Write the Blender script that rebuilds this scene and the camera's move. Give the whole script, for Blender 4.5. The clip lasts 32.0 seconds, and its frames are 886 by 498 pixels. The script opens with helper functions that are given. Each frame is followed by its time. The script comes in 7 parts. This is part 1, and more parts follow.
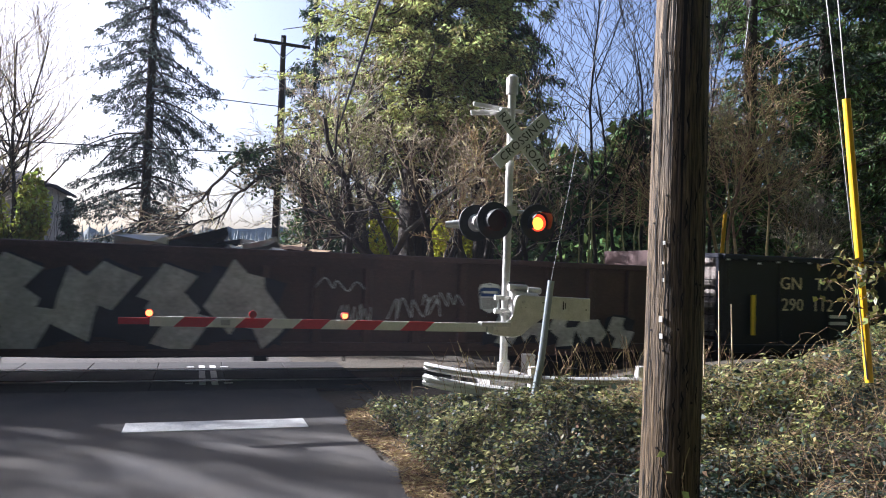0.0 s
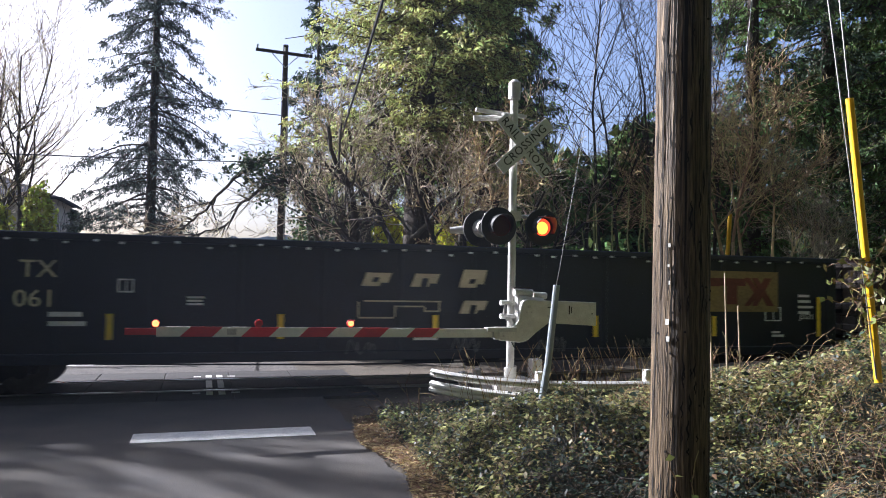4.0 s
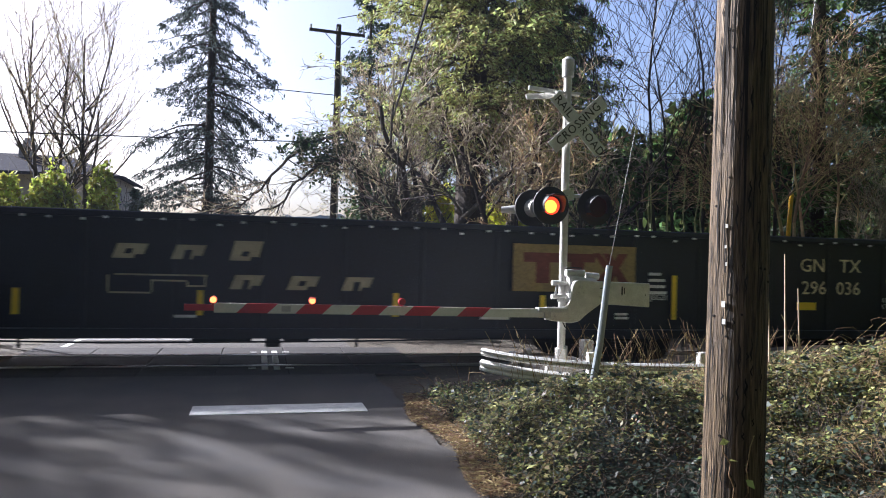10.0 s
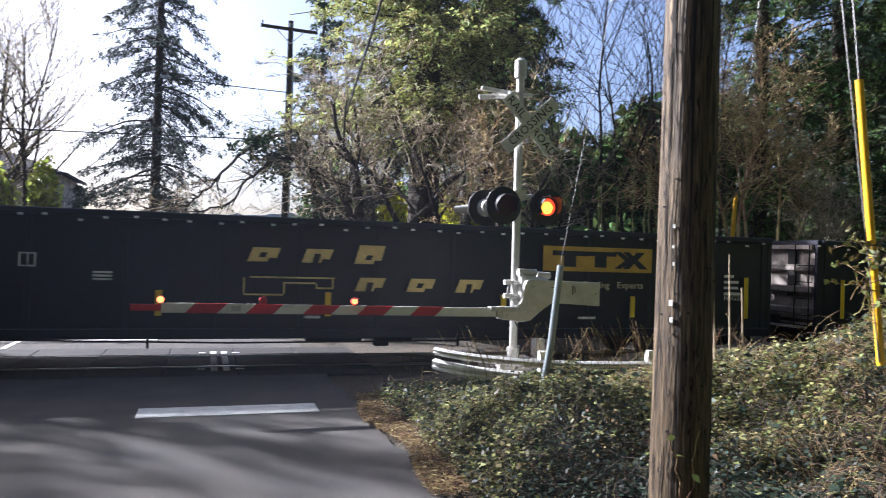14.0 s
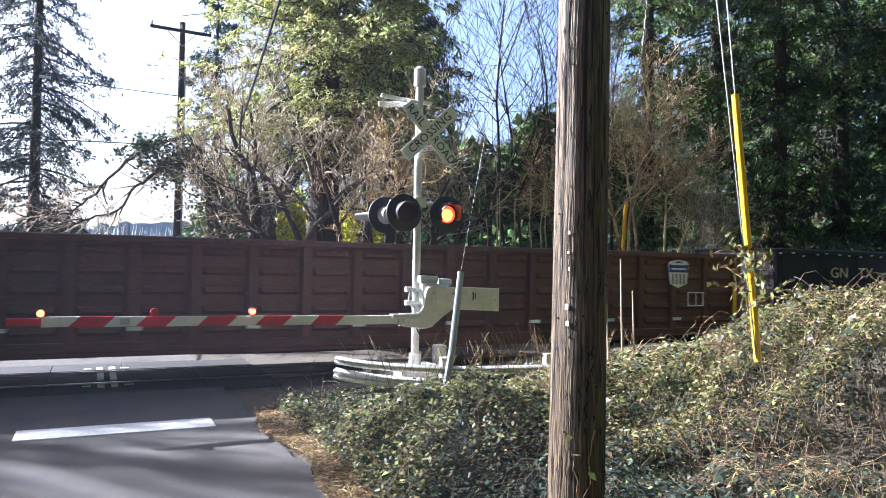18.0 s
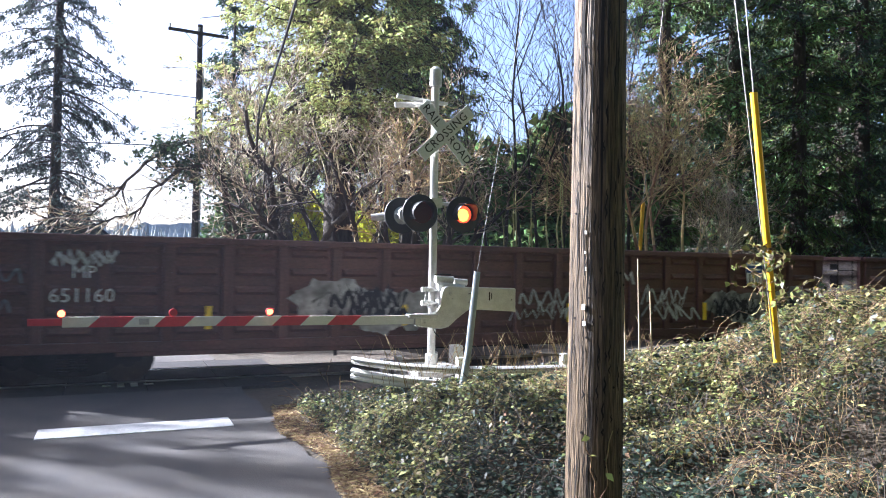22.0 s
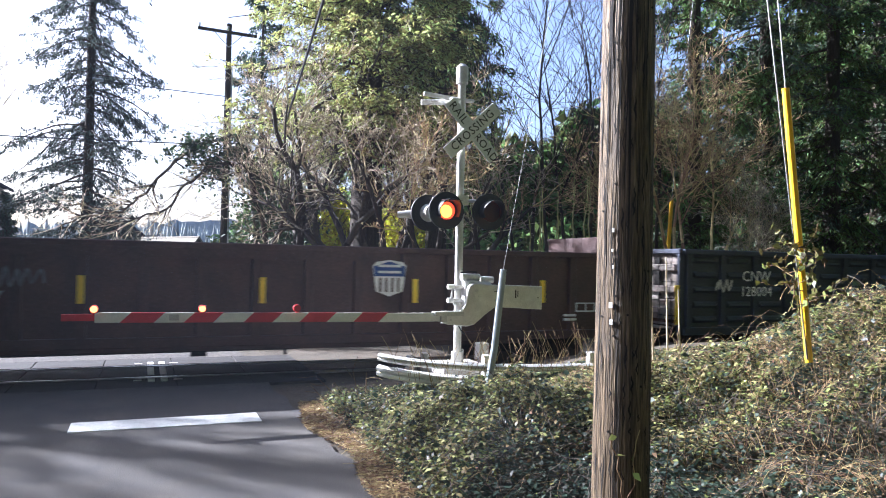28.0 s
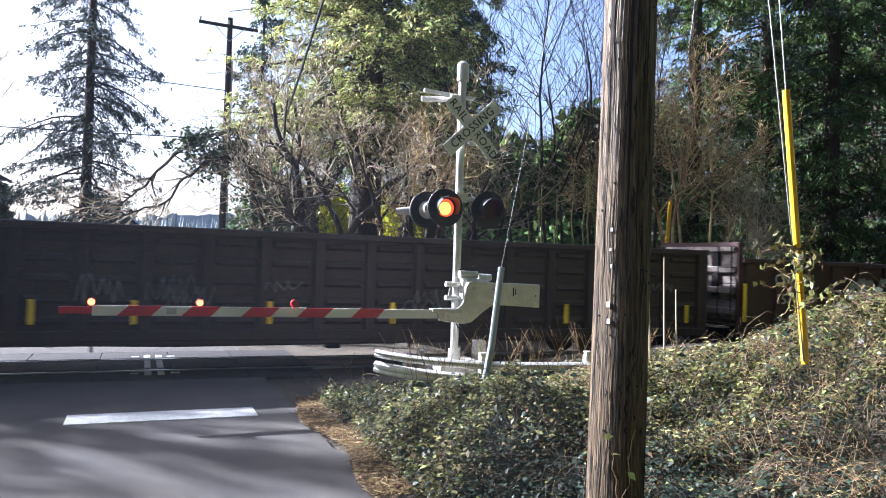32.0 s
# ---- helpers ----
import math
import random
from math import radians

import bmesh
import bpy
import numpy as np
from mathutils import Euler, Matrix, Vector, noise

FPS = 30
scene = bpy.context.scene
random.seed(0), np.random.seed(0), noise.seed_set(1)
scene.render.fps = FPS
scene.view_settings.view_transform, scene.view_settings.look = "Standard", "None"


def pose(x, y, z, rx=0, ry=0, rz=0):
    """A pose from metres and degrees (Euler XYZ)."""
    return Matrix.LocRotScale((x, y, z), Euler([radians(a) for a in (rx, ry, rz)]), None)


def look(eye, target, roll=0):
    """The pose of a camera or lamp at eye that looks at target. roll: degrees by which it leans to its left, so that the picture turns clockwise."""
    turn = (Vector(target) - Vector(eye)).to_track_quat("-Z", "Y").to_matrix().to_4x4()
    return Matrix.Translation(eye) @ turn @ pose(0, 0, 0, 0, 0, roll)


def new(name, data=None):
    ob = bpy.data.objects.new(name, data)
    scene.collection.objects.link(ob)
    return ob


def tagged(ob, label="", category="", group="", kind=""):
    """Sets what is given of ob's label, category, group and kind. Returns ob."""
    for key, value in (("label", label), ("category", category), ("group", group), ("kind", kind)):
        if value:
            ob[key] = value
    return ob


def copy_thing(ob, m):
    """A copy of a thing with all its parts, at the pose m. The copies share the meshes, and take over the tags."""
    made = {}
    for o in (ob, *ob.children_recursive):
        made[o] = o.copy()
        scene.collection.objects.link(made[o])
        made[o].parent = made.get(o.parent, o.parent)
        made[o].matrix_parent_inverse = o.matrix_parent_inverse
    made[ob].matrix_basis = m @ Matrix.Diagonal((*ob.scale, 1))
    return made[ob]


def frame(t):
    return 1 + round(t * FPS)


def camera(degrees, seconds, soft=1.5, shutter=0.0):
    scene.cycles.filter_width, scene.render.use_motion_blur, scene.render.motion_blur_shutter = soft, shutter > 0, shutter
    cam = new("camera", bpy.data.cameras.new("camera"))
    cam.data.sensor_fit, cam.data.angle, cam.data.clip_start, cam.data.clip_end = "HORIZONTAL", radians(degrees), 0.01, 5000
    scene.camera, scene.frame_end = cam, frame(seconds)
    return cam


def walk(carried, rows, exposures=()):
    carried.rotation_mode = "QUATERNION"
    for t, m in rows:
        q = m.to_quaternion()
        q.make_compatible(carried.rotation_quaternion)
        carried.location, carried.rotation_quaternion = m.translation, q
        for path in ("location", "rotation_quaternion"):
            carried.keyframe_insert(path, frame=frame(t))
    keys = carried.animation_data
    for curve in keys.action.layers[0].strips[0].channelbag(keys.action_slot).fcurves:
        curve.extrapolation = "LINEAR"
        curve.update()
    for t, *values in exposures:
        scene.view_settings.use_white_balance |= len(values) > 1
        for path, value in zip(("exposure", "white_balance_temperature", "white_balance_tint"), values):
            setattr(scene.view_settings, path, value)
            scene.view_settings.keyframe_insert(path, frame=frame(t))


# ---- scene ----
# The camera: held by hand in a vehicle that waits before the crossing; it only turns.
# x runs along the track, y away from the camera, z = 0 is the road and the top of the rails.
cam = camera(62.0, 32.0, soft=1.0, shutter=0.35)
EYE = (0.0, 0.0, 2.2)
ROWS = [
    (0, 91.80, -2.03, -18.42),
    (0.5, 91.99, -1.93, -18.27),
    (1, 92.04, -1.68, -18.23),
    (1.5, 92.06, -1.41, -18.24),
    (2, 92.09, -1.50, -18.24),
    (2.5, 92.15, -1.27, -18.17),
    (3, 92.24, -1.20, -18.12),
    (3.5, 92.28, -1.11, -18.04),
    (5.5, 92.16, -1.36, -17.89),
    (6, 92.20, -1.30, -17.85),
    (6.5, 92.10, -1.27, -17.86),
    (7, 91.91, -1.25, -17.75),
    (7.5, 91.73, -1.29, -17.56),
    (8, 91.67, -1.35, -17.00),
    (8.5, 91.67, -1.42, -16.17),
    (9, 91.51, -1.56, -15.14),
    (9.5, 90.90, -1.86, -14.37),
    (10, 90.57, -1.58, -14.05),
    (10.5, 90.52, -1.62, -14.23),
    (11, 90.80, -2.00, -14.73),
    (11.5, 90.96, -1.72, -14.98),
    (12, 91.01, -1.78, -15.22),
    (12.5, 90.88, -1.91, -15.25),
    (13, 90.69, -2.02, -15.32),
    (13.5, 90.49, -1.92, -15.44),
    (14, 90.62, -1.68, -17.70),
    (14.5, 91.14, -1.42, -23.76),
    (15, 91.47, -1.08, -25.87),
    (15.5, 91.65, -1.15, -26.06),
    (17.5, 91.40, -0.89, -25.68),
    (18, 91.37, -1.02, -25.38),
    (18.5, 91.37, -0.95, -25.10),
    (19, 91.29, -0.82, -24.80),
    (19.5, 91.25, -0.81, -24.63),
    (20, 91.15, -0.63, -24.38),
    (20.5, 91.02, -0.75, -24.12),
    (21, 91.12, -1.05, -24.11),
    (21.5, 91.29, -0.94, -24.11),
    (22, 91.36, -0.93, -24.12),
    (22.5, 91.35, -0.89, -24.11),
    (23, 91.24, -0.93, -24.18),
    (23.5, 91.11, -1.02, -24.25),
    (24, 91.14, -1.22, -24.23),
    (24.5, 91.16, -1.15, -24.18),
    (25, 91.21, -1.11, -24.19),
    (25.5, 91.21, -1.07, -23.99),
    (27.5, 91.09, -1.13, -23.25),
    (28, 91.13, -1.11, -22.09),
    (28.5, 90.97, -1.50, -21.65),
    (29, 90.93, -1.28, -21.48),
    (29.5, 90.92, -1.27, -21.57),
    (30, 91.12, -1.57, -21.79),
    (30.5, 91.25, -1.83, -21.97),
    (31, 91.17, -2.11, -22.30),
    (31.5, 91.08, -1.96, -22.32),
    (32, 90.91, -1.86, -22.23),
]
EXPOSURES = [(0, 1.75, 5600, 18), (13.5, 1.75, 5600, 18), (15.0, 2.35, 5360, 18), (17.5, 2.58, 5360, 18), (25.5, 2.58, 5360, 18), (28, 2.42, 5360, 18), (32, 2.38, 5360, 18)]
walk(cam, [(t, pose(*EYE, rx, ry, rz)) for t, rx, ry, rz in ROWS], EXPOSURES)

# ---- light: a low sun beyond the train and to the left, hazy bright sky ----
SUN_EL, SUN_AZ = 30.0, 136.0        # degrees; azimuth counted from +x towards +y
world = bpy.data.worlds.new("sky")
scene.world = world
world.use_nodes = True
wn = world.node_tree.nodes
wl = world.node_tree.links
sky = wn.new("ShaderNodeTexSky")
sky.sky_type = 'NISHITA'
sky.sun_disc = False
sky.sun_elevation = radians(SUN_EL)
sky.sun_rotation = radians(90 - SUN_AZ)
sky.air_density = 0.8
sky.dust_density = 4.2
sky.ozone_density = 1.0
wl.new(sky.outputs[0], wn["Background"].inputs["Color"])
wn["Background"].inputs["Strength"].default_value = 0.068
sun_data = bpy.data.lights.new("sun", 'SUN')
sun_data.energy = 5.0
sun_data.angle = radians(0.6)
sun_data.color = (1.0, 0.95, 0.86)
sun = new("sun", sun_data)
sd = Vector((math.cos(radians(SUN_AZ)) * math.cos(radians(SUN_EL)), math.sin(radians(SUN_AZ)) * math.cos(radians(SUN_EL)), math.sin(radians(SUN_EL))))
sun.matrix_world = look(sd * 50, (0, 0, 0))

# ---- materials ----


def mat(name, col, rough=0.7, metal=0.0, var=0.25, scale=6.0, bump=0.15, fine=60.0, col2=None, spec=0.4, stretch=(1, 1, 1), rnd=0.0, emit=None, trans=0.0, island=0.0, bdist=0.02, grain=0.25):
    """A worn surface: a base colour that drifts between two tones at two scales, with a fine relief."""
    m = bpy.data.materials.new(name)
    m.use_nodes = True
    n, l = m.node_tree.nodes, m.node_tree.links
    b = n["Principled BSDF"]
    b.inputs["Roughness"].default_value = rough
    b.inputs["Metallic"].default_value = metal
    b.inputs["Specular IOR Level"].default_value = spec
    tc = n.new("ShaderNodeTexCoord")
    mp = n.new("ShaderNodeMapping")
    mp.inputs["Scale"].default_value = stretch
    l.new(tc.outputs["Object"], mp.inputs["Vector"])
    a = n.new("ShaderNodeTexNoise")
    a.inputs["Scale"].default_value = scale
    a.inputs["Detail"].default_value = 6
    a.inputs["Roughness"].default_value = 0.65
    l.new(mp.outputs[0], a.inputs["Vector"])
    f = n.new("ShaderNodeTexNoise")
    f.inputs["Scale"].default_value = fine
    f.inputs["Detail"].default_value = 4
    l.new(mp.outputs[0], f.inputs["Vector"])
    ramp = n.new("ShaderNodeMapRange")
    ramp.inputs["From Min"].default_value = 0.3
    ramp.inputs["From Max"].default_value = 0.7
    l.new(a.outputs["Fac"], ramp.inputs["Value"])
    mix = n.new("ShaderNodeMix")
    mix.data_type = 'RGBA'
    c2 = col2 or tuple(max(0.0, c * (1 - var)) for c in col)
    mix.inputs["A"].default_value = (*col, 1)
    mix.inputs["B"].default_value = (*c2, 1)
    l.new(ramp.outputs[0], mix.inputs["Factor"])
    hv = n.new("ShaderNodeHueSaturation")
    l.new(mix.outputs["Result"], hv.inputs["Color"])
    mr = n.new("ShaderNodeMapRange")
    mr.inputs["From Min"].default_value = 0.5 - grain
    mr.inputs["From Max"].default_value = 0.5 + grain
    mr.inputs["To Min"].default_value = 1 - var * 0.6
    mr.inputs["To Max"].default_value = 1 + var * 0.6
    l.new(f.outputs["Fac"], mr.inputs["Value"])
    val = mr.outputs[0]
    for amount, sock in ((rnd, "info"), (island, "geo")):
        if amount:
            src = n.new("ShaderNodeObjectInfo").outputs["Random"] if sock == "info" else n.new("ShaderNodeNewGeometry").outputs["Random Per Island"]
            r2 = n.new("ShaderNodeMapRange")
            r2.inputs["To Min"].default_value = 1 - amount
            r2.inputs["To Max"].default_value = 1 + amount
            l.new(src, r2.inputs["Value"])
            mu = n.new("ShaderNodeMath")
            mu.operation = 'MULTIPLY'
            l.new(val, mu.inputs[0])
            l.new(r2.outputs[0], mu.inputs[1])
            val = mu.outputs[0]
            if sock == "geo":
                r3 = n.new("ShaderNodeMapRange")
                r3.inputs["To Min"].default_value = 0.5 - amount * 0.09
                r3.inputs["To Max"].default_value = 0.5 + amount * 0.06
                l.new(src, r3.inputs["Value"])
                l.new(r3.outputs[0], hv.inputs["Hue"])
    l.new(val, hv.inputs["Value"])
    l.new(hv.outputs[0], b.inputs["Base Color"])
    if bump:
        bp = n.new("ShaderNodeBump")
        bp.inputs["Strength"].default_value = bump
        bp.inputs["Distance"].default_value = bdist
        l.new(f.outputs["Fac"], bp.inputs["Height"])
        l.new(bp.outputs[0], b.inputs["Normal"])
    if emit:
        b.inputs["Emission Color"].default_value = (*emit[:3], 1)
        b.inputs["Emission Strength"].default_value = emit[3]
    if trans:
        t = n.new("ShaderNodeBsdfTranslucent")
        l.new(hv.outputs[0], t.inputs["Color"])
        ms = n.new("ShaderNodeMixShader")
        ms.inputs[0].default_value = trans
        l.new(b.outputs[0], ms.inputs[1])
        l.new(t.outputs[0], ms.inputs[2])
        l.new(ms.outputs[0], n["Material Output"].inputs["Surface"])
    return m


M = {}
M["asphalt"] = mat("asphalt", (0.098, 0.09, 0.08), 0.95, var=1.2, scale=0.8, fine=120, bump=0.25, col2=(0.062, 0.06, 0.06), spec=0.1, bdist=0.01, grain=0.09)
M["panel"] = mat("crossing panel", (0.045, 0.043, 0.042), 0.8, var=0.5, scale=2, fine=40, bump=0.3, spec=0.15, stretch=(0.4, 2.0, 1))
M["paint"] = mat("road paint", (0.75, 0.75, 0.72), 0.6, var=0.3, scale=5, fine=50, bump=0.3, col2=(0.5, 0.5, 0.48))
M["rail"] = mat("rail steel", (0.55, 0.53, 0.5), 0.28, 1.0, var=0.3, scale=4, fine=40, bump=0.05, stretch=(0.2, 3, 3))
M["rust"] = mat("rusty steel", (0.12, 0.06, 0.035), 0.8, 0.3, var=0.5, scale=5, fine=50, bump=0.3)
M["dirt"] = mat("dirt", (0.08, 0.06, 0.04), 0.95, var=0.5, scale=0.5, fine=14, bump=0.8, col2=(0.045, 0.04, 0.026), bdist=0.05)
M["ballast"] = mat("ballast", (0.09, 0.083, 0.076), 0.9, var=0.6, scale=14, fine=35, bump=1.0, bdist=0.05)
M["polewood"] = mat("weathered pole wood", (0.175, 0.125, 0.07), 0.6, var=1.0, scale=6, fine=20, bump=1.0, col2=(0.028, 0.02, 0.014), spec=0.25, stretch=(5, 5, 0.3), bdist=0.02, grain=0.15)
M["crack"] = mat("dark wood check", (0.012, 0.01, 0.008), 0.95, bump=0)
M["galv"] = mat("galvanised steel", (0.5, 0.5, 0.48), 0.45, 0.75, var=0.25, scale=8, fine=60, bump=0.1)
M["silver"] = mat("aluminium paint", (0.62, 0.61, 0.57), 0.45, 0.35, var=0.25, scale=6, fine=50, bump=0.1)
M["white"] = mat("white paint", (0.78, 0.77, 0.73), 0.5, var=0.2, scale=8, fine=60, bump=0.08)
M["signwhite"] = mat("white sign sheeting", (0.72, 0.73, 0.7), 0.4, var=0.15, scale=9, fine=70, bump=0.05)
M["black"] = mat("black paint", (0.018, 0.018, 0.018), 0.55, var=0.3, scale=6, fine=50, bump=0.1)
M["redtape"] = mat("red sheeting", (0.5, 0.03, 0.035), 0.4, var=0.2, scale=8, bump=0.03)
M["whitetape"] = mat("white sheeting", (0.72, 0.72, 0.66), 0.4, var=0.15, scale=8, bump=0.03)
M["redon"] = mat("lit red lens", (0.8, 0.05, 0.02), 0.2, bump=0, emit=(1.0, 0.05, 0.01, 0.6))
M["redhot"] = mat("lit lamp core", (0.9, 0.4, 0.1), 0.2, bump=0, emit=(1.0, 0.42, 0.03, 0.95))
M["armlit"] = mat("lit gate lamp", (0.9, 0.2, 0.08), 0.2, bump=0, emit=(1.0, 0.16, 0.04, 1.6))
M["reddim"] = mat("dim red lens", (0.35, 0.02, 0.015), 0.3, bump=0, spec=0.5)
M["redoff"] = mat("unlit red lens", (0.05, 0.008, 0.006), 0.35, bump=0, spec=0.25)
M["yellow"] = mat("yellow plastic", (0.82, 0.47, 0.01), 0.4, var=0.12, scale=5, bump=0.05)
M["yreflect"] = mat("yellow sheeting", (0.95, 0.66, 0.03), 0.35, var=0.12, scale=9, bump=0.03)
M["greypipe"] = mat("grey plastic", (0.25, 0.29, 0.31), 0.45, var=0.2, scale=6, bump=0.08)
M["cable"] = mat("steel strand", (0.2, 0.2, 0.2), 0.45, 0.6, bump=0)
M["blackcable"] = mat("black cable", (0.03, 0.03, 0.035), 0.6, bump=0)
M["brown"] = mat("oxide brown car paint", (0.085, 0.043, 0.038), 0.55, var=0.5, scale=1.3, fine=22, bump=0.25, col2=(0.05, 0.03, 0.03), rnd=0.12)
M["brown2"] = mat("faded red brown car paint", (0.15, 0.068, 0.056), 0.6, var=0.5, scale=1.6, fine=22, bump=0.25, col2=(0.085, 0.046, 0.043), rnd=0.12)
M["browndark"] = mat("sooty dark brown car paint", (0.062, 0.04, 0.038), 0.6, var=0.5, scale=1.5, fine=22, bump=0.25, col2=(0.038, 0.029, 0.03), rnd=0.1)
# pale tone stands in for sunlight on the cars' left ends
M["endpale"] = mat("end plate paled for sun", (0.4, 0.36, 0.32), 0.7, var=0.6, scale=2.5, fine=26, bump=0.25, col2=(0.2, 0.16, 0.14))
M["patchred"] = mat("newer red oxide patch", (0.24, 0.075, 0.058), 0.6, var=0.35, scale=2, fine=22, bump=0.2, col2=(0.17, 0.06, 0.05))
M["carblack"] = mat("black car paint", (0.011, 0.015, 0.032), 0.45, var=0.4, scale=1.5, fine=24, bump=0.2, col2=(0.011, 0.012, 0.02))
M["cargrey"] = mat("faded blue black car paint", (0.036, 0.045, 0.074), 0.55, var=0.45, scale=1.5, fine=22, bump=0.25, col2=(0.042, 0.046, 0.06))
M["truck"] = mat("grimy cast steel", (0.03, 0.026, 0.024), 0.8, 0.2, var=0.5, scale=5, fine=40, bump=0.3)
M["wheel"] = mat("wheel steel", (0.08, 0.065, 0.055), 0.6, 0.6, var=0.4, scale=6, bump=0.15)
M["logoyellow"] = mat("dull orange yellow panel", (0.62, 0.4, 0.06), 0.55, var=0.25, scale=2, fine=30, bump=0.1, col2=(0.45, 0.28, 0.05))
M["logored"] = mat("faded red print", (0.42, 0.07, 0.035), 0.55, var=0.3, scale=3, fine=30, bump=0.05)
M["logofaded"] = mat("faded yellow panel", (0.34, 0.24, 0.075), 0.6, var=0.4, scale=1.6, fine=20, bump=0.1, col2=(0.25, 0.18, 0.08))
M["logoredfaded"] = mat("faded red print on panel", (0.2, 0.055, 0.035), 0.6, var=0.4, scale=2, fine=20, bump=0.05)
M["lettergrey"] = mat("greyed cream lettering", (0.6, 0.52, 0.36), 0.6, var=0.3, scale=3, bump=0.03)
M["spraydim"] = mat("worn grey spray paint", (0.2, 0.2, 0.2), 0.7, var=0.6, scale=3, fine=18, bump=0.05, col2=(0.1, 0.09, 0.09))
M["letter"] = mat("cream lettering", (0.85, 0.74, 0.5), 0.6, var=0.3, scale=3, bump=0.03)
M["lettergold"] = mat("gold lettering", (0.85, 0.66, 0.27), 0.6, var=0.25, scale=3, bump=0.03)
M["letterwhite"] = mat("white lettering", (0.9, 0.9, 0.9), 0.6, var=0.25, scale=6, bump=0.03)
M["spray"] = mat("pale spray paint", (0.6, 0.6, 0.6), 0.7, var=0.5, scale=2.2, fine=18, bump=0.05, col2=(0.34, 0.33, 0.34))
M["sprayworn"] = mat("worn pale spray paint", (0.5, 0.49, 0.48), 0.7, var=0.8, scale=3.5, fine=14, bump=0.05, col2=(0.07, 0.06, 0.06))
M["spraydark"] = mat("dark spray paint", (0.03, 0.03, 0.045), 0.7, var=0.4, scale=2.2, bump=0.05)
M["blue"] = mat("blue shield paint", (0.04, 0.09, 0.3), 0.6, var=0.3, scale=5, bump=0.03)
M["bark"] = mat("dark bark", (0.075, 0.058, 0.045), 0.95, var=0.5, scale=4, fine=20, bump=1.0, stretch=(3, 3, 0.5), bdist=0.05)
M["barkpale"] = mat("grey twig bark", (0.48, 0.4, 0.27), 0.8, var=0.4, scale=3, fine=20, bump=0.3, island=0.6)
M["twigred"] = mat("golden brown twig bark", (0.55, 0.4, 0.2), 0.8, var=0.4, scale=3, fine=20, bump=0.3, island=0.6)
M["twigdark"] = mat("dark twig bark", (0.07, 0.058, 0.045), 0.9, var=0.4, scale=3, fine=20, bump=0.3, island=0.4)
M["mossbark"] = mat("mossy pale bark", (0.42, 0.42, 0.17), 0.9, var=0.5, scale=3, fine=20, bump=0.4)
M["needle"] = mat("fir needles", (0.13, 0.19, 0.06), 0.6, var=0.45, scale=0.5, fine=3, bump=0, island=0.8, trans=0.45, spec=0.3)
M["needlegrey"] = mat("bluish fir needles", (0.065, 0.1, 0.06), 0.6, var=0.4, scale=0.5, fine=3, bump=0, island=0.6, trans=0.25, spec=0.3)
# haze before the tall fir is mixed into its needle colour
M["needlehaze"] = mat("fir needles greyed for haze", (0.1, 0.12, 0.105), 0.65, var=0.4, scale=0.5, fine=3, bump=0, island=0.6, trans=0.3, spec=0.2)
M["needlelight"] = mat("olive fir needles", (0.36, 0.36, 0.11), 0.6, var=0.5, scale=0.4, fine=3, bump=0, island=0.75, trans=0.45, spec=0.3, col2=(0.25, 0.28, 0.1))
M["ivy"] = mat("ivy leaves", (0.035, 0.06, 0.022), 0.4, var=0.3, scale=0.8, fine=4, bump=0, island=0.5, trans=0.2, spec=0.5)
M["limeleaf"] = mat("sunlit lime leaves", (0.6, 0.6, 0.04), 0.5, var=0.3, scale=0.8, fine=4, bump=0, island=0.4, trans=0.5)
M["laurel"] = mat("laurel leaves", (0.36, 0.4, 0.07), 0.4, var=0.3, scale=0.8, fine=4, bump=0, island=0.5, trans=0.5)
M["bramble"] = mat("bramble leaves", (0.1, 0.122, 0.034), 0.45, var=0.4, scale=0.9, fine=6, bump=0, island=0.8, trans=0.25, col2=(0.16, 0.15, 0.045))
# lit copy of the bramble leaf: sunlight on the top put into colour
M["bramblelit"] = mat("bramble leaves lightened for sun", (0.21, 0.215, 0.07), 0.42, var=0.35, scale=0.9, fine=6, bump=0, island=0.5, trans=0.3, col2=(0.34, 0.3, 0.14))
# shade of the thicket's face and inside, put into the leaf colour
M["brambledark"] = mat("bramble leaves darkened for shade", (0.03, 0.05, 0.03), 0.5, var=0.4, scale=0.9, fine=6, bump=0, island=0.5, trans=0.2)
M["drystem"] = mat("dry stems", (0.25, 0.175, 0.09), 0.9, var=0.4, scale=2, fine=12, bump=0, island=0.5, trans=0.15)
M["straw"] = mat("dead grass and leaves", (0.36, 0.26, 0.13), 0.9, var=0.4, scale=2, fine=12, bump=0, island=0.5, trans=0.25)
M["roofdark"] = mat("slate roof", (0.05, 0.05, 0.06), 1.0, var=0.3, scale=3, bump=0.3, spec=0.05)
M["wallcream"] = mat("cream render", (0.33, 0.3, 0.24), 0.8, var=0.2, scale=2, bump=0.2)
M["rooflight"] = mat("tan shingle roof", (0.12, 0.103, 0.07), 0.85, var=0.4, scale=3, fine=30, bump=0.3)
M["glass"] = mat("dark window glass", (0.02, 0.025, 0.03), 0.08, bump=0, spec=0.8)
M["carblue"] = mat("pale blue car body", (0.2, 0.3, 0.62), 0.3, 0.3, var=0.1, bump=0, spec=0.6)
M["carwhite"] = mat("white car body", (0.7, 0.7, 0.7), 0.3, 0.1, var=0.1, bump=0, spec=0.6)
M["headlamp"] = mat("lit headlamp", (0.9, 0.9, 0.85), 0.1, bump=0, emit=(1, 0.85, 0.6, 2))
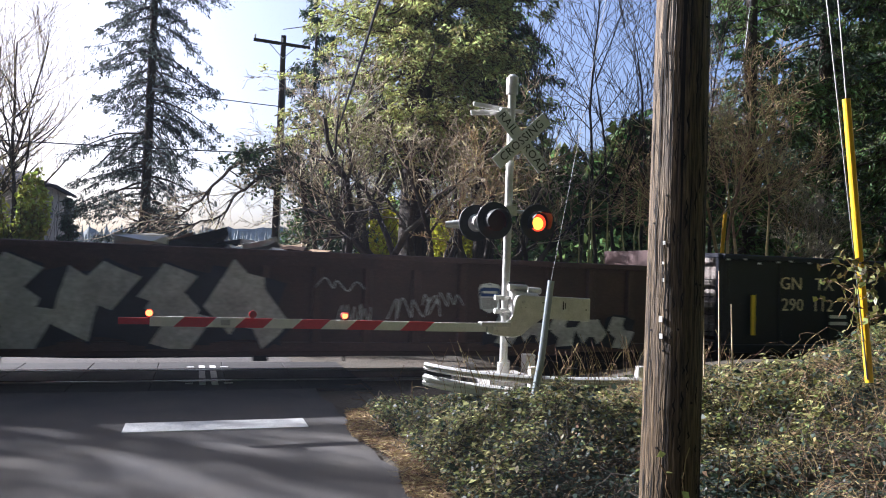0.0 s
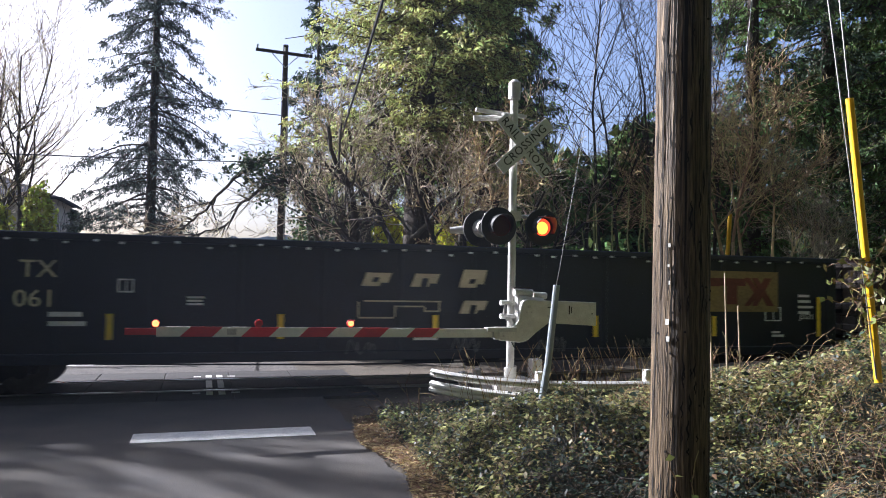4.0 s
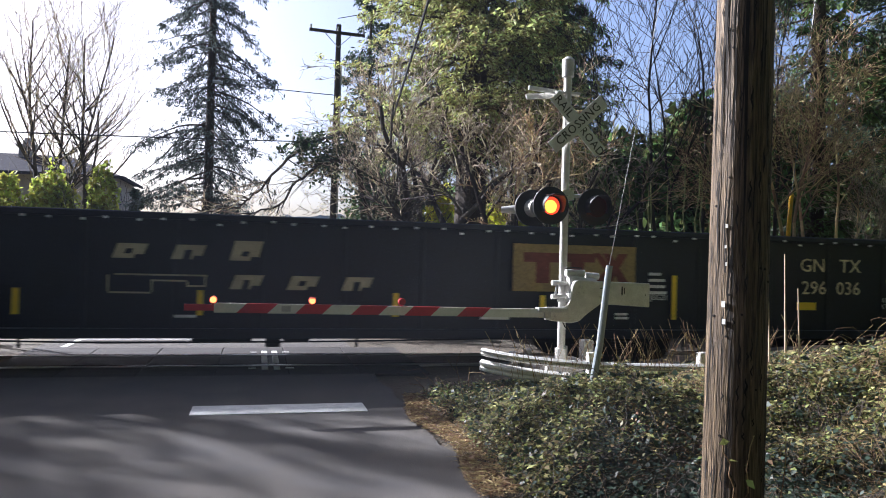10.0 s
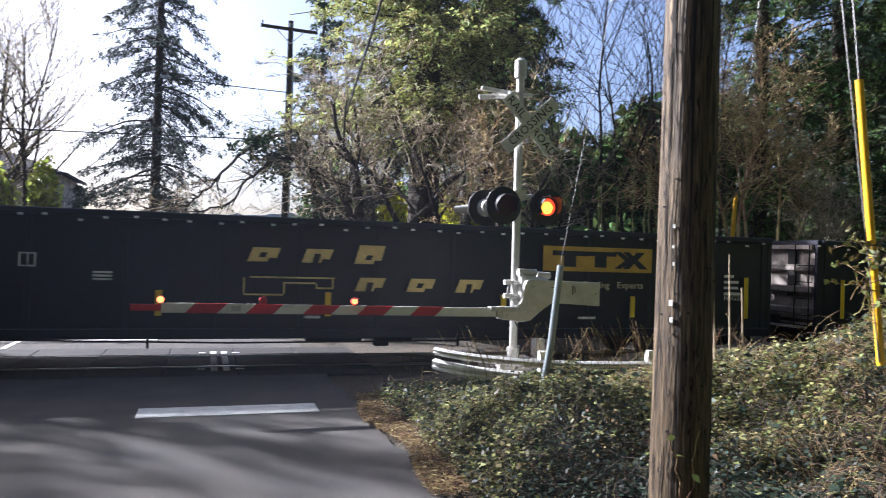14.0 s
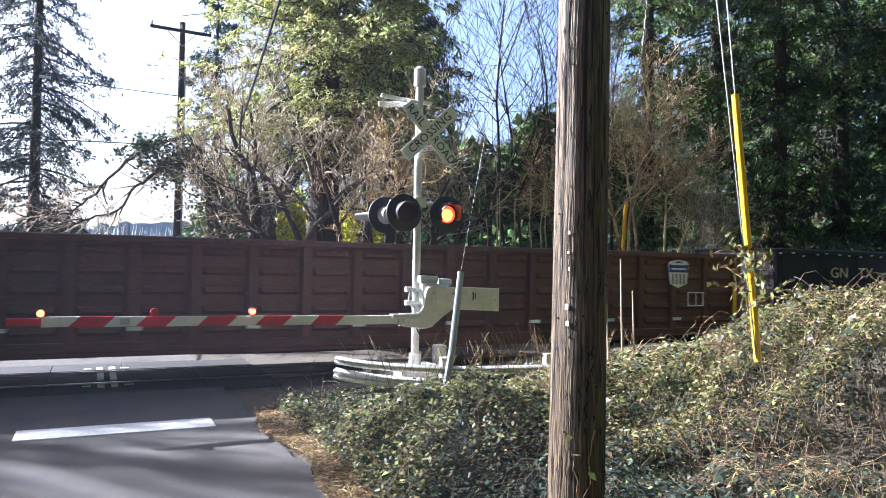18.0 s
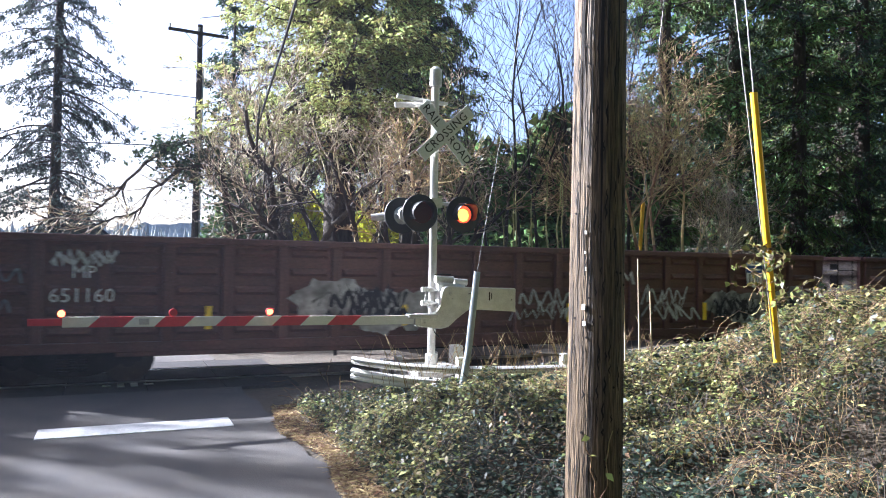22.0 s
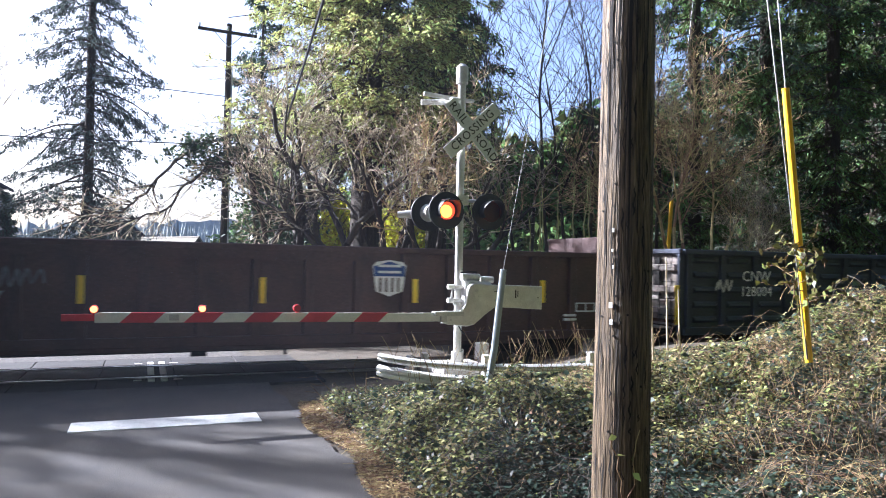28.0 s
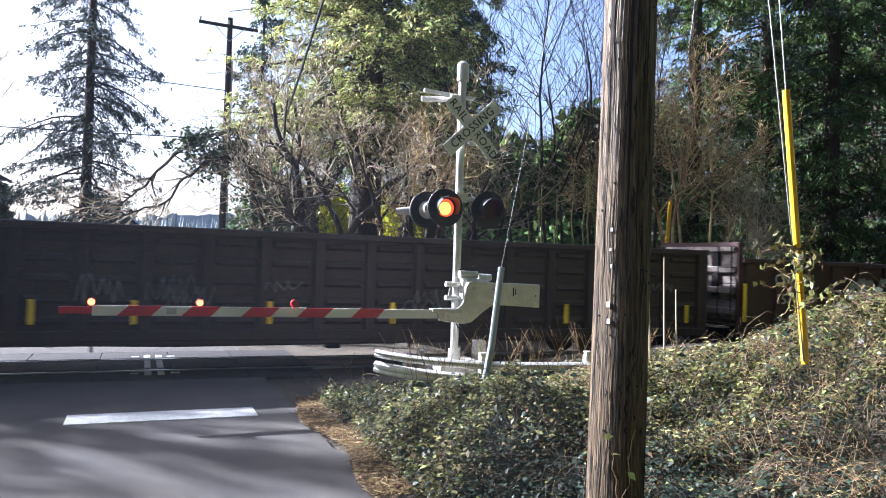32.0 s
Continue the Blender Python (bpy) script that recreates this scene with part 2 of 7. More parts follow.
# base colour raised to imitate distance haze on hills and far wood
M["hill"] = mat("wooded hill with haze in colour", (0.34, 0.37, 0.36), 1.0, var=0.5, scale=0.05, fine=0.4, bump=0, island=0.35)
M["concrete"] = mat("concrete", (0.36, 0.34, 0.31), 0.85, var=0.35, scale=4, fine=30, bump=0.4)
M["rubber"] = mat("black rubber", (0.02, 0.02, 0.02), 0.7, bump=0.1)
M["fence"] = mat("grey fence boards", (0.1, 0.09, 0.08), 0.9, var=0.4, scale=3, bump=0.3)

# ---- building helpers ----


def box(bm, c, s, rot=None):
    """An upright or turned box: centre, full sizes."""
    m = Matrix.Translation(c) @ (rot or Matrix()) @ Matrix.Diagonal((*s, 1))
    return bmesh.ops.create_cube(bm, size=1, matrix=m)["verts"]


def rod(bm, p, q, r0, r1=None, n=8, caps=True):
    p, q = Vector(p), Vector(q)
    d = q - p
    m = Matrix.Translation((p + q) / 2) @ d.to_track_quat('Z', 'Y').to_matrix().to_4x4()
    return bmesh.ops.create_cone(bm, cap_ends=caps, segments=n, radius1=r0, radius2=r0 if r1 is None else r1, depth=d.length, matrix=m)["verts"]


def pipe(bm, pts, r, n=8):
    """One bent tube through the points."""
    pts = [Vector(q) for q in pts]
    prev = None
    for k, c in enumerate(pts):
        d = (pts[min(k + 1, len(pts) - 1)] - pts[max(k - 1, 0)]).normalized()
        ref = Vector((0, 0, 1)) if abs(d.z) < 0.9 else Vector((1, 0, 0))
        u = d.cross(ref).normalized()
        w = d.cross(u)
        ring = [bm.verts.new(c + (u * math.cos(2 * math.pi * j / n) + w * math.sin(2 * math.pi * j / n)) * r) for j in range(n)]
        if prev:
            for j in range(n):
                bm.faces.new((prev[j], prev[(j + 1) % n], ring[(j + 1) % n], ring[j]))
        else:
            bm.faces.new(ring[::-1])
        prev = ring
    bm.faces.new(prev)


def prism(bm, outline, y0, y1):
    """An outline in x and z drawn out along y."""
    a = [bm.verts.new((x, y0, z)) for x, z in outline]
    b = [bm.verts.new((x, y1, z)) for x, z in outline]
    k = len(a)
    bm.faces.new(a)
    bm.faces.new(b[::-1])
    for i in range(k):
        bm.faces.new((a[i], b[i], b[(i + 1) % k], a[(i + 1) % k]))


def part(name, bm, material, parent=None, label="", smooth=False, bevel=0.0):
    if bevel:
        bmesh.ops.bevel(bm, geom=list(bm.edges), offset=bevel, segments=1, affect='EDGES', clamp_overlap=True)
    bmesh.ops.recalc_face_normals(bm, faces=bm.faces)
    me = bpy.data.meshes.new(name)
    bm.to_mesh(me)
    bm.free()
    me.materials.append(M[material])
    if smooth:
        me.polygons.foreach_set("use_smooth", [True] * len(me.polygons))
    ob = new(name, me)
    if parent:
        ob.parent = parent
    if label:
        ob["label"] = label
    return ob


def raw(name, verts, faces, material, parent=None, smooth=False):
    me = bpy.data.meshes.new(name)
    me.from_pydata(verts, [], faces)
    me.materials.append(M[material])
    if smooth:
        me.polygons.foreach_set("use_smooth", [True] * len(me.polygons))
    me.update()
    ob = new(name, me)
    if parent:
        ob.parent = parent
    return ob


def thing(name, at, label, category, group="", rz=0.0):
    e = new(name)
    e.empty_display_size = 0.2
    e.matrix_basis = pose(*at, 0, 0, rz)
    return tagged(e, label, category, group)


def lettering(name, text, size, material, parent, at, rot=(90, 0, 0), sx=1.0, align='CENTER', spacing=1.0, thick=0.002):
    """Words with the built-in font, as a mesh that stands a little proud of what it is on."""
    cu = bpy.data.curves.new(name, 'FONT')
    cu.body = text
    cu.size = size
    cu.align_x = align
    cu.align_y = 'CENTER'
    cu.space_character = spacing
    cu.extrude = thick
    cu.resolution_u = 2
    tmp = bpy.data.objects.new("tmp_text", cu)
    me = bpy.data.meshes.new_from_object(tmp)
    bpy.data.objects.remove(tmp)
    me.materials.clear()
    me.materials.append(M[material])
    ob = new(name, me)
    ob.parent = parent
    ob.matrix_basis = pose(*at, *rot) @ Matrix.Diagonal((sx, 1, 1, 1))
    return ob


# ---- setting: ground, road, track ----
DUST_VEIL = (0.0036, 0.0003)     # share of the glass for dust and painted sun veil, driver's side and far side
TRACK_Y, ROAD_L, ROAD_R = 15.45, -4.3, 2.15


def smooth01(v):
    v = min(1.0, max(0.0, v))
    return v * v * (3 - 2 * v)


def dip(x, y):
    """How far the road beyond the track drops."""
    return 0.55 * smooth01((y - 18.5) / 8.0) * (1 - smooth01((y - 62) / 30)) * smooth01((x + 10) / 3) * (1 - smooth01((x - 2.3) / 1.2))


def bank(x, y):
    """Height of the verge to the right of the road: a low rise that the brambles cover."""
    if x < ROAD_R:
        return 0.0
    rise = 0.12 + 0.3 * smooth01((x - 2.2) / 3.0) + 0.35 * smooth01((x - 5.0) / 5.0)
    fade = 1 - smooth01((y - 11.8) / 1.7)
    return rise * fade * smooth01((x - ROAD_R) / 0.5)


def ground_z(x, y):
    z = -0.06 + bank(x, y) - dip(x, y)
    if y > 17.5 and x > 3.0:
        z += 0.25 * smooth01((y - 17.5) / 4) * smooth01((x - 3) / 3)
    z += 0.03 * noise.noise(Vector((x * 0.6, y * 0.6, 0)))*(1 if (x > 2.6 or x < -4.8) else 0)
    return z


def axis_steps(lo, hi, step):
    near = list(np.arange(lo, hi + 0.01, step))
    out, d = [], step
    a, b = lo, hi
    while b < 3500:
        d *= 1.6
        a, b = a - d, b + d
        near = [a] + near + [b]
    return near


def build_ground():
    xs, ys = axis_steps(-14, 22, 0.6), axis_steps(-8, 40, 0.6)
    verts = [(x, y, ground_z(x, y)) for y in ys for x in xs]
    w = len(xs)
    faces = [(j * w + i, j * w + i + 1, (j + 1) * w + i + 1, (j + 1) * w + i) for j in range(len(ys) - 1) for i in range(w - 1)]
    tagged(raw("ground", verts, faces, "dirt", smooth=True), "bare brown earth and leaf litter beside the road", "ground", kind="structure")


def build_road():
    rng = random.Random(4)
    for name, y0, y1 in (("road", -14, 13.55), ("road_beyond", 17.35, 130)):
        # slightly ragged edges
        ys = list(np.arange(y0, min(y1, y0 + 78), 0.4)) + ([y1] if y1 - y0 > 78 else [])
        if ys[-1] < y1:
            ys.append(y1)
        verts, faces = [], []
        for y in ys:
            e = 0.06 * rng.uniform(-1, 1) if y0 < y < y1 else 0
            h = -dip(-1.0, y)
            verts += [(ROAD_L - 0.3, y, h), (ROAD_R + e, y, h), (ROAD_L - 0.3, y, h - 0.12), (ROAD_R + e + 0.05, y, h - 0.12)]
        for k in range(len(ys) - 1):
            a, b = 4 * k, 4 * k + 4
            faces += [(a, a + 1, b + 1, b), (a + 1, a + 3, b + 3, b + 1), (a + 2, a, b, b + 2)]
        faces += [(0, 2, 3, 1), (len(verts) - 4, len(verts) - 3, len(verts) - 1, len(verts) - 2)]
        tagged(raw(name, verts, faces, "asphalt"), "worn grey asphalt road with patchy aggregate", "road", kind="structure")
    # crossing surface in panels, with gaps for the wheel flanges
    for y0, y1 in ((13.556, 14.55), (14.86, 16.04), (16.35, 17.344)):
        crossing = thing("crossing_surface", (0, 0, 0), "dark rubber and asphalt level crossing panels between the rails", "crossing")
        crossing["kind"] = "structure"
        for x in np.arange(-4.6, 3.2, 1.3):
            bm = bmesh.new()
            box(bm, (x + 0.65, (y0 + y1) / 2, -0.06), (1.29, y1 - y0, 0.12))
            part("panel", bm, "panel", crossing, bevel=0.008)


def mark(name, x0, x1, y0, y1, label):
    bm = bmesh.new()
    n = max(1, int((y1 - y0) / 0.8))
    for k in range(n):
        a, b = y0 + (y1 - y0) * k / n, y0 + (y1 - y0) * (k + 1) / n
        lo, hi = -dip(-1.0, a), -dip(-1.0, b)
        v = [bm.verts.new(q) for q in ((x0, a, lo + 0.008), (x1, a, lo + 0.008), (x1, b, hi + 0.008), (x0, b, hi + 0.008), (x0, a, lo - 0.004), (x1, a, lo - 0.004), (x1, b, hi - 0.004), (x0, b, hi - 0.004))]
        for fc in ((0, 1, 2, 3), (7, 6, 5, 4), (0, 4, 5, 1), (1, 5, 6, 2), (2, 6, 7, 3), (3, 7, 4, 0)):
            bm.faces.new([v[i] for i in fc])
    return tagged(part(name, bm, "paint"), label, "road marking", kind="structure")


def build_marks():
    mark("stop_line", -0.83, 1.55, 10.28, 10.86, "worn white stop line painted on the asphalt")
    for y0, y1 in ((14.1, 14.5), (14.95, 15.95), (16.4, 16.75)):
        mark("lane_mark", 0.12, 0.24, y0, y1, "white lane stripe painted across the crossing panels")
        mark("lane_mark", 0.34, 0.46, y0, y1, "white lane stripe painted across the crossing panels")
    for y in (14.25, 16.5):
        mark("tick_mark", -0.12, 0.02, y, y + 0.1, "short white tick painted beside the lane stripe")
        mark("tick_mark", 0.56, 0.72, y, y + 0.1, "short white tick painted beside the lane stripe")
    mark("centre_line", -0.98, -0.86, 19.3, 40, "white centre line of the road beyond the track")
    mark("edge_line", -4.1, -3.98, 17.5, 40, "white edge line of the road beyond the track")
    mark("far_stop_line", -4.0, -1.1, 19.0, 19.5, "white stop line beyond the track")


def build_track():
    for side, y in (("near", TRACK_Y - 0.755), ("far", TRACK_Y + 0.755)):
        bm = bmesh.new()
        prof = [(-0.07, -0.17), (0.07, -0.17), (0.07, -0.155), (0.012, -0.13), (0.012, -0.045), (0.036, -0.035), (0.036, -0.004), (0.03, 0.004), (-0.03, 0.004), (-0.036, -0.004), (-0.036, -0.035), (-0.012, -0.045), (-0.012, -0.13), (-0.07, -0.155)]
        a = [bm.verts.new((-90, y + p, z)) for p, z in prof]
        b = [bm.verts.new((110, y + p, z)) for p, z in prof]
        for i in range(len(prof)):
            bm.faces.new((a[i], a[(i + 1) % len(prof)], b[(i + 1) % len(prof)], b[i]))
        tagged(part("rail", bm, "rail"), "polished steel running rail of the track", "rail", "rails", "structure")
    # ballast shoulders on both sides of the crossing
    for x0, x1 in ((-90, -4.62), (3.25, 110)):
        xs = np.linspace(x0, x1, 40)
        prof = [(-2.6, -0.24), (-1.7, -0.13), (-0.7, -0.12), (0.7, -0.12), (1.7, -0.13), (2.6, -0.24)]
        verts = [(x, TRACK_Y + p, z + 0.012 * random.uniform(-1, 1)) for x in xs for p, z in prof]
        faces = [(i * 6 + j, (i + 1) * 6 + j, (i + 1) * 6 + j + 1, i * 6 + j + 1) for i in range(39) for j in range(5)]
        tagged(raw("ballast_bed", verts, faces, "ballast"), "grey stone ballast under the track", "ballast", kind="structure")
    bm = bmesh.new()
    box(bm, (0, 0, -0.1), (0.23, 2.55, 0.06))
    tie = tagged(part("railway_tie", bm, "bark", bevel=0.008), "weathered wooden railway tie in the ballast", "railway tie", "ties under the rails")
    xs = [x for x in np.arange(-12, 30, 0.52) if not -4.7 < x < 3.3]
    tie.location = (xs[0], TRACK_Y, -0.015)
    for x in xs[1:]:
        copy_thing(tie, pose(x, TRACK_Y, -0.015, 0, 0, random.uniform(-1, 1)))


def build_windscreen():
    """The waiting vehicle's raked, slightly curved windscreen, through which everything is seen; its dust also imitates
    the sun's veil.
    """
    m = bpy.data.materials.new("dusty windscreen glass with sun veil")
    m.use_nodes = True
    n, l = m.node_tree.nodes, m.node_tree.links
    n.remove(n["Principled BSDF"])
    clear = n.new("ShaderNodeBsdfTransparent")
    dust = n.new("ShaderNodeBsdfTranslucent")
    dust.inputs["Color"].default_value = (0.62, 0.74, 0.95, 1)
    tc = n.new("ShaderNodeTexCoord")
    ns = n.new("ShaderNodeTexNoise")
    ns.inputs["Scale"].default_value = 2.2
    ns.inputs["Detail"].default_value = 3
    l.new(tc.outputs["Object"], ns.inputs["Vector"])
    sx = n.new("ShaderNodeSeparateXYZ")
    l.new(tc.outputs["Object"], sx.inputs[0])
    # bluish glare towards the sun, graded into the dust share, stronger on the left
    veil = n.new("ShaderNodeMapRange")
    veil.interpolation_type = 'SMOOTHSTEP'
    for key, val in (("From Min", -0.2), ("From Max", 0.75), ("To Min", DUST_VEIL[0]), ("To Max", DUST_VEIL[1])):
        veil.inputs[key].default_value = val
    l.new(sx.outputs["X"], veil.inputs["Value"])
    blot = n.new("ShaderNodeMapRange")
    for key, val in (("From Min", 0.3), ("From Max", 0.7), ("To Min", 0.6), ("To Max", 1.4)):
        blot.inputs[key].default_value = val
    l.new(ns.outputs["Fac"], blot.inputs["Value"])
    mul = n.new("ShaderNodeMath")
    mul.operation = 'MULTIPLY'
    l.new(veil.outputs[0], mul.inputs[0])
    l.new(blot.outputs[0], mul.inputs[1])
    total = mul.outputs[0]
    # two wiped smears on the glass
    for at, reach, share in (((0.41, 0.82, 1.99), 0.1, 0.0016), ((0.85, 0.76, 2.07), 0.07, 0.0018)):
        far = n.new("ShaderNodeVectorMath")
        far.operation = 'DISTANCE'
        far.inputs[1].default_value = at
        l.new(tc.outputs["Object"], far.inputs[0])
        ring = n.new("ShaderNodeMapRange")
        ring.interpolation_type = 'SMOOTHSTEP'
        for key, val in (("From Min", reach), ("From Max", 0.0), ("To Min", 0.0), ("To Max", share)):
            ring.inputs[key].default_value = val
        l.new(far.outputs["Value"], ring.inputs["Value"])
        add = n.new("ShaderNodeMath")
        l.new(total, add.inputs[0])
        l.new(ring.outputs[0], add.inputs[1])
        total = add.outputs[0]
    mix = n.new("ShaderNodeMixShader")
    l.new(total, mix.inputs[0])
    l.new(clear.outputs[0], mix.inputs[1])
    l.new(dust.outputs[0], mix.inputs[2])
    l.new(mix.outputs[0], n["Material Output"].inputs["Surface"])
    M["windscreen"] = m
    xs = np.linspace(-0.8, 1.4, 23)
    zs = np.linspace(1.72, 2.72, 9)
    verts = [(x, 0.95 - 0.12 * ((x - 0.3) / 1.1) ** 2 - 0.45 * (z - 1.72), z) for z in zs for x in xs]
    w = len(xs)
    faces = [(j * w + i, j * w + i + 1, (j + 1) * w + i + 1, (j + 1) * w + i) for j in range(len(zs) - 1) for i in range(w - 1)]
    pane = raw("windscreen", verts, faces, "windscreen", smooth=True)
    pane.visible_shadow = False
    tagged(pane, "dusty curved windscreen glass of the waiting vehicle, with painted sun veil", "windscreen", kind="structure")


build_windscreen()
build_ground()
build_road()
build_marks()
build_track()

# ---- the train: gondola cars ----
TRAIN = [0.00, 6.33, 12.63, 18.91, 25.17, 31.41, 37.63, 43.83, 50.02, 56.20, 62.34, 68.48, 74.62, 80.78, 86.91, 92.99, 99.05, 105.08, 111.09, 117.06, 122.99, 128.89, 134.79, 140.68, 146.59, 152.53, 158.45, 164.36, 170.25, 176.14, 182.05, 187.93, 193.78]
FACE = -1.55     # the cars' side towards the camera, from the track's middle


def wheel_mesh():
    bm = bmesh.new()
    for r, y0, y1 in ((0.46, 0.0, 0.035), (0.42, 0.035, 0.13), (0.36, 0.13, 0.135), (0.12, 0.13, 0.2)):
        m = pose(0, -(y0 + y1) / 2, 0, 90)
        bmesh.ops.create_cone(bm, cap_ends=True, segments=28, radius1=r, radius2=r, depth=y1 - y0, matrix=m)
    for k in range(4):
        a = k * math.pi / 2
        rod(bm, (0.24 * math.cos(a), -0.137, 0.24 * math.sin(a)), (0.24 * math.cos(a), -0.12, 0.24 * math.sin(a)), 0.05, n=10)
    return bm


WHEEL_DATA = None


def add_truck(car, cx):
    """A two-axle truck: side frames with spring nests, bolster, axles; the wheels turn."""
    global WHEEL_DATA
    bm = bmesh.new()
    for s in (-1, 1):
        y = s * 1.0
        prism(bm, [(-1.15, 0.52), (-0.95, 0.68), (-0.5, 0.66), (-0.3, 0.72), (0.3, 0.72), (0.5, 0.66), (0.95, 0.68), (1.15, 0.52), (1.1, 0.4), (0.85, 0.42), (0.55, 0.25), (0.3, 0.17), (-0.3, 0.17), (-0.55, 0.25), (-0.85, 0.42), (-1.1, 0.4)], y - 0.07, y + 0.07)
        for k in range(-1, 2):
            for h in range(5):
                rod(bm, (k * 0.16, y + s * 0.09, 0.26 + h * 0.05), (k * 0.16, y + s * 0.09, 0.285 + h * 0.05), 0.072, n=10)
        for ax in (-0.89, 0.89):
            rod(bm, (ax, y + s * 0.02, 0.455), (ax, y + s * 0.17, 0.455), 0.13, n=14)
            box(bm, (ax, y + s * 0.09, 0.6), (0.3, 0.16, 0.1))
    box(bm, (0, 0, 0.5), (0.4, 2.2, 0.28))
    box(bm, (0, 0, 0.68), (0.5, 0.7, 0.12))
    for ax in (-0.5, 0.5):
        box(bm, (ax, 0, 0.42), (0.08, 1.9, 0.12))
    for ax in (-0.89, 0.89):
        rod(bm, (ax, -0.75, 0.455), (ax, 0.75, 0.455), 0.085, n=10)
    tr = part("truck", bm, "truck", car, "grimy cast steel truck frame")
    tr.location = (cx, 0, 0)
    for ax in (-0.89, 0.89):
        for s in (-1, 1):
            if WHEEL_DATA is None:
                w = part("wheel", wheel_mesh(), "wheel", tr, "worn steel wheel")
                WHEEL_DATA = w.data
            else:
                w = new("wheel", WHEEL_DATA)
                w.parent = tr
                w["label"] = "worn steel wheel"
            w.rotation_mode = "QUATERNION"
            w.location = (ax, s * 0.72, 0.455)
            if s > 0:
                w.scale = (1, -1, 1)


def gondola(kind, label, top, low, half, material, rib_step, endtop=None):
    car = thing("gondola_car", (0, TRACK_Y, 0), label, "railway car", "cars of the train")
    endtop = endtop or top
    # side sheets, top chord, sill
    for s, nm in ((-1, "side_wall"), (1, "side_wall")):
        y = s * 1.44
        bm = bmesh.new()
        box(bm, (0, y, (top + low) / 2), (2 * half, 0.02, top - low))
        side = part(nm, bm, material, car)
        bm = bmesh.new()
        box(bm, (0, s * 1.49, top - 0.06), (2 * half + 0.04, 0.14, 0.12))
        part("top_chord", bm, material, car, bevel=0.015)
        bm = bmesh.new()
        box(bm, (0, s * 1.485, low + 0.09), (2 * half, 0.11, 0.18))
        if kind != "smooth":
            box(bm, (0, s * 1.475, low - 0.03), (2 * half - 4.8, 0.06, 0.1))
        part("side_sill", bm, material, car, bevel=0.012)
        count = int(round((2 * half - 0.3) / rib_step))
        step = (2 * half - 0.3) / count
        deep = 0.035 if kind == "smooth" else 0.09
        rib_data = None
        for k in range(count + 1):
            if rib_data is None:
                bm = bmesh.new()
                w = 0.05 if kind == "smooth" else 0.085
                prism(bm, [(-w, low + 0.17), (w, low + 0.17), (w * 0.9, top - 0.11), (-w * 0.9, top - 0.11)], 0, deep)
                r = part("side_post", bm, material, side, bevel=0.012)
                rib_data = r.data
            else:
                r = new("side_post", rib_data)
                r.parent = side
            r.location = (-half + 0.15 + k * step, y - (deep if s < 0 else 0) - s * 0.006, 0)
        if kind == "pressed" and s < 0:
            # pressed horizontal bulges in each bay
            bulge = None
            for k in range(count):
                if bulge is None:
                    bm = bmesh.new()
                    n = 5
                    for j in range(n):
                        z = low + 0.36 + j * (top - low - 0.62) / (n - 1)
                        wdt = step * 0.36
                        vs = [(-wdt, 0, z - 0.07), (wdt, 0, z - 0.07), (wdt, 0, z + 0.09), (-wdt, 0, z + 0.09), (-wdt * 0.86, -0.05, z - 0.02), (wdt * 0.86, -0.05, z - 0.02), (wdt * 0.9, -0.03, z + 0.05), (-wdt * 0.9, -0.03, z + 0.05)]
                        b = [bm.verts.new(v) for v in vs]
                        for fc in ((4, 5, 6, 7), (0, 1, 5, 4), (1, 2, 6, 5), (2, 3, 7, 6), (3, 0, 4, 7)):
                            bm.faces.new([b[i] for i in fc])
                    r = part("pressed_panel", bm, material, side)
                    bulge = r.data
                else:
                    r = new("pressed_panel", bulge)
                    r.parent = side
                r.location = (-half + 0.15 + (k + 0.5) * step, y - 0.011, 0)
    bm = bmesh.new()
    box(bm, (0, 0, low + 0.3), (2 * half, 2.87, 0.08))
    part("car_floor", bm, "rust", car)
    bm = bmesh.new()
    box(bm, (0, 0, 0.72), (2 * half - 0.2, 0.45, 0.36))
    part("centre_sill", bm, "truck", car)
    for s in (-1, 1):
        # end wall with three broad ribs, corner posts, ladder rungs, coupler and hose
        x = s * half
        bm = bmesh.new()
        box(bm, (x - s * 0.02, 0, (endtop + low) / 2 + 0.1), (0.03, 2.86, endtop - low - 0.2))
        # sun-facing end painted pale as if lit; the shaded end keeps the car's colour
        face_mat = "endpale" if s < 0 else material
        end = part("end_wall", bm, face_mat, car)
        for k in range(3 if endtop < 2.8 else 4):
            bm = bmesh.new()
            z = low + 0.55 + k * 0.52
            if z < endtop - 0.12:
                box(bm, (x + s * 0.06, 0, z), (0.13, 2.6, 0.17))
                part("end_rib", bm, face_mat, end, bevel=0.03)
        bm = bmesh.new()
        box(bm, (x + s * 0.05, 0, endtop - 0.05), (0.16, 2.98, 0.12))
        part("end_cap", bm, material if kind != "pressed" else "brown2", end, bevel=0.02)
        for ys in (-1, 1):
            bm = bmesh.new()
            box(bm, (x + s * 0.05, ys * 1.41, (endtop + low) / 2), (0.12, 0.1, endtop - low))
            part("corner_post", bm, material if kind != "pressed" else "brown2", end, bevel=0.012)
            bm = bmesh.new()
            rod(bm, (x + s * 0.2, ys * 1.3, low + 0.02), (x + s * 0.2, ys * 1.3, endtop - 0.1), 0.014, n=6)
            rod(bm, (x + s * 0.2, ys * 0.85, low + 0.02), (x + s * 0.2, ys * 0.85, endtop - 0.1), 0.014, n=6)
            part("ladder_stile", bm, "truck", end)
            # raised dark bar: a recess's shade given as colour
            bm = bmesh.new()
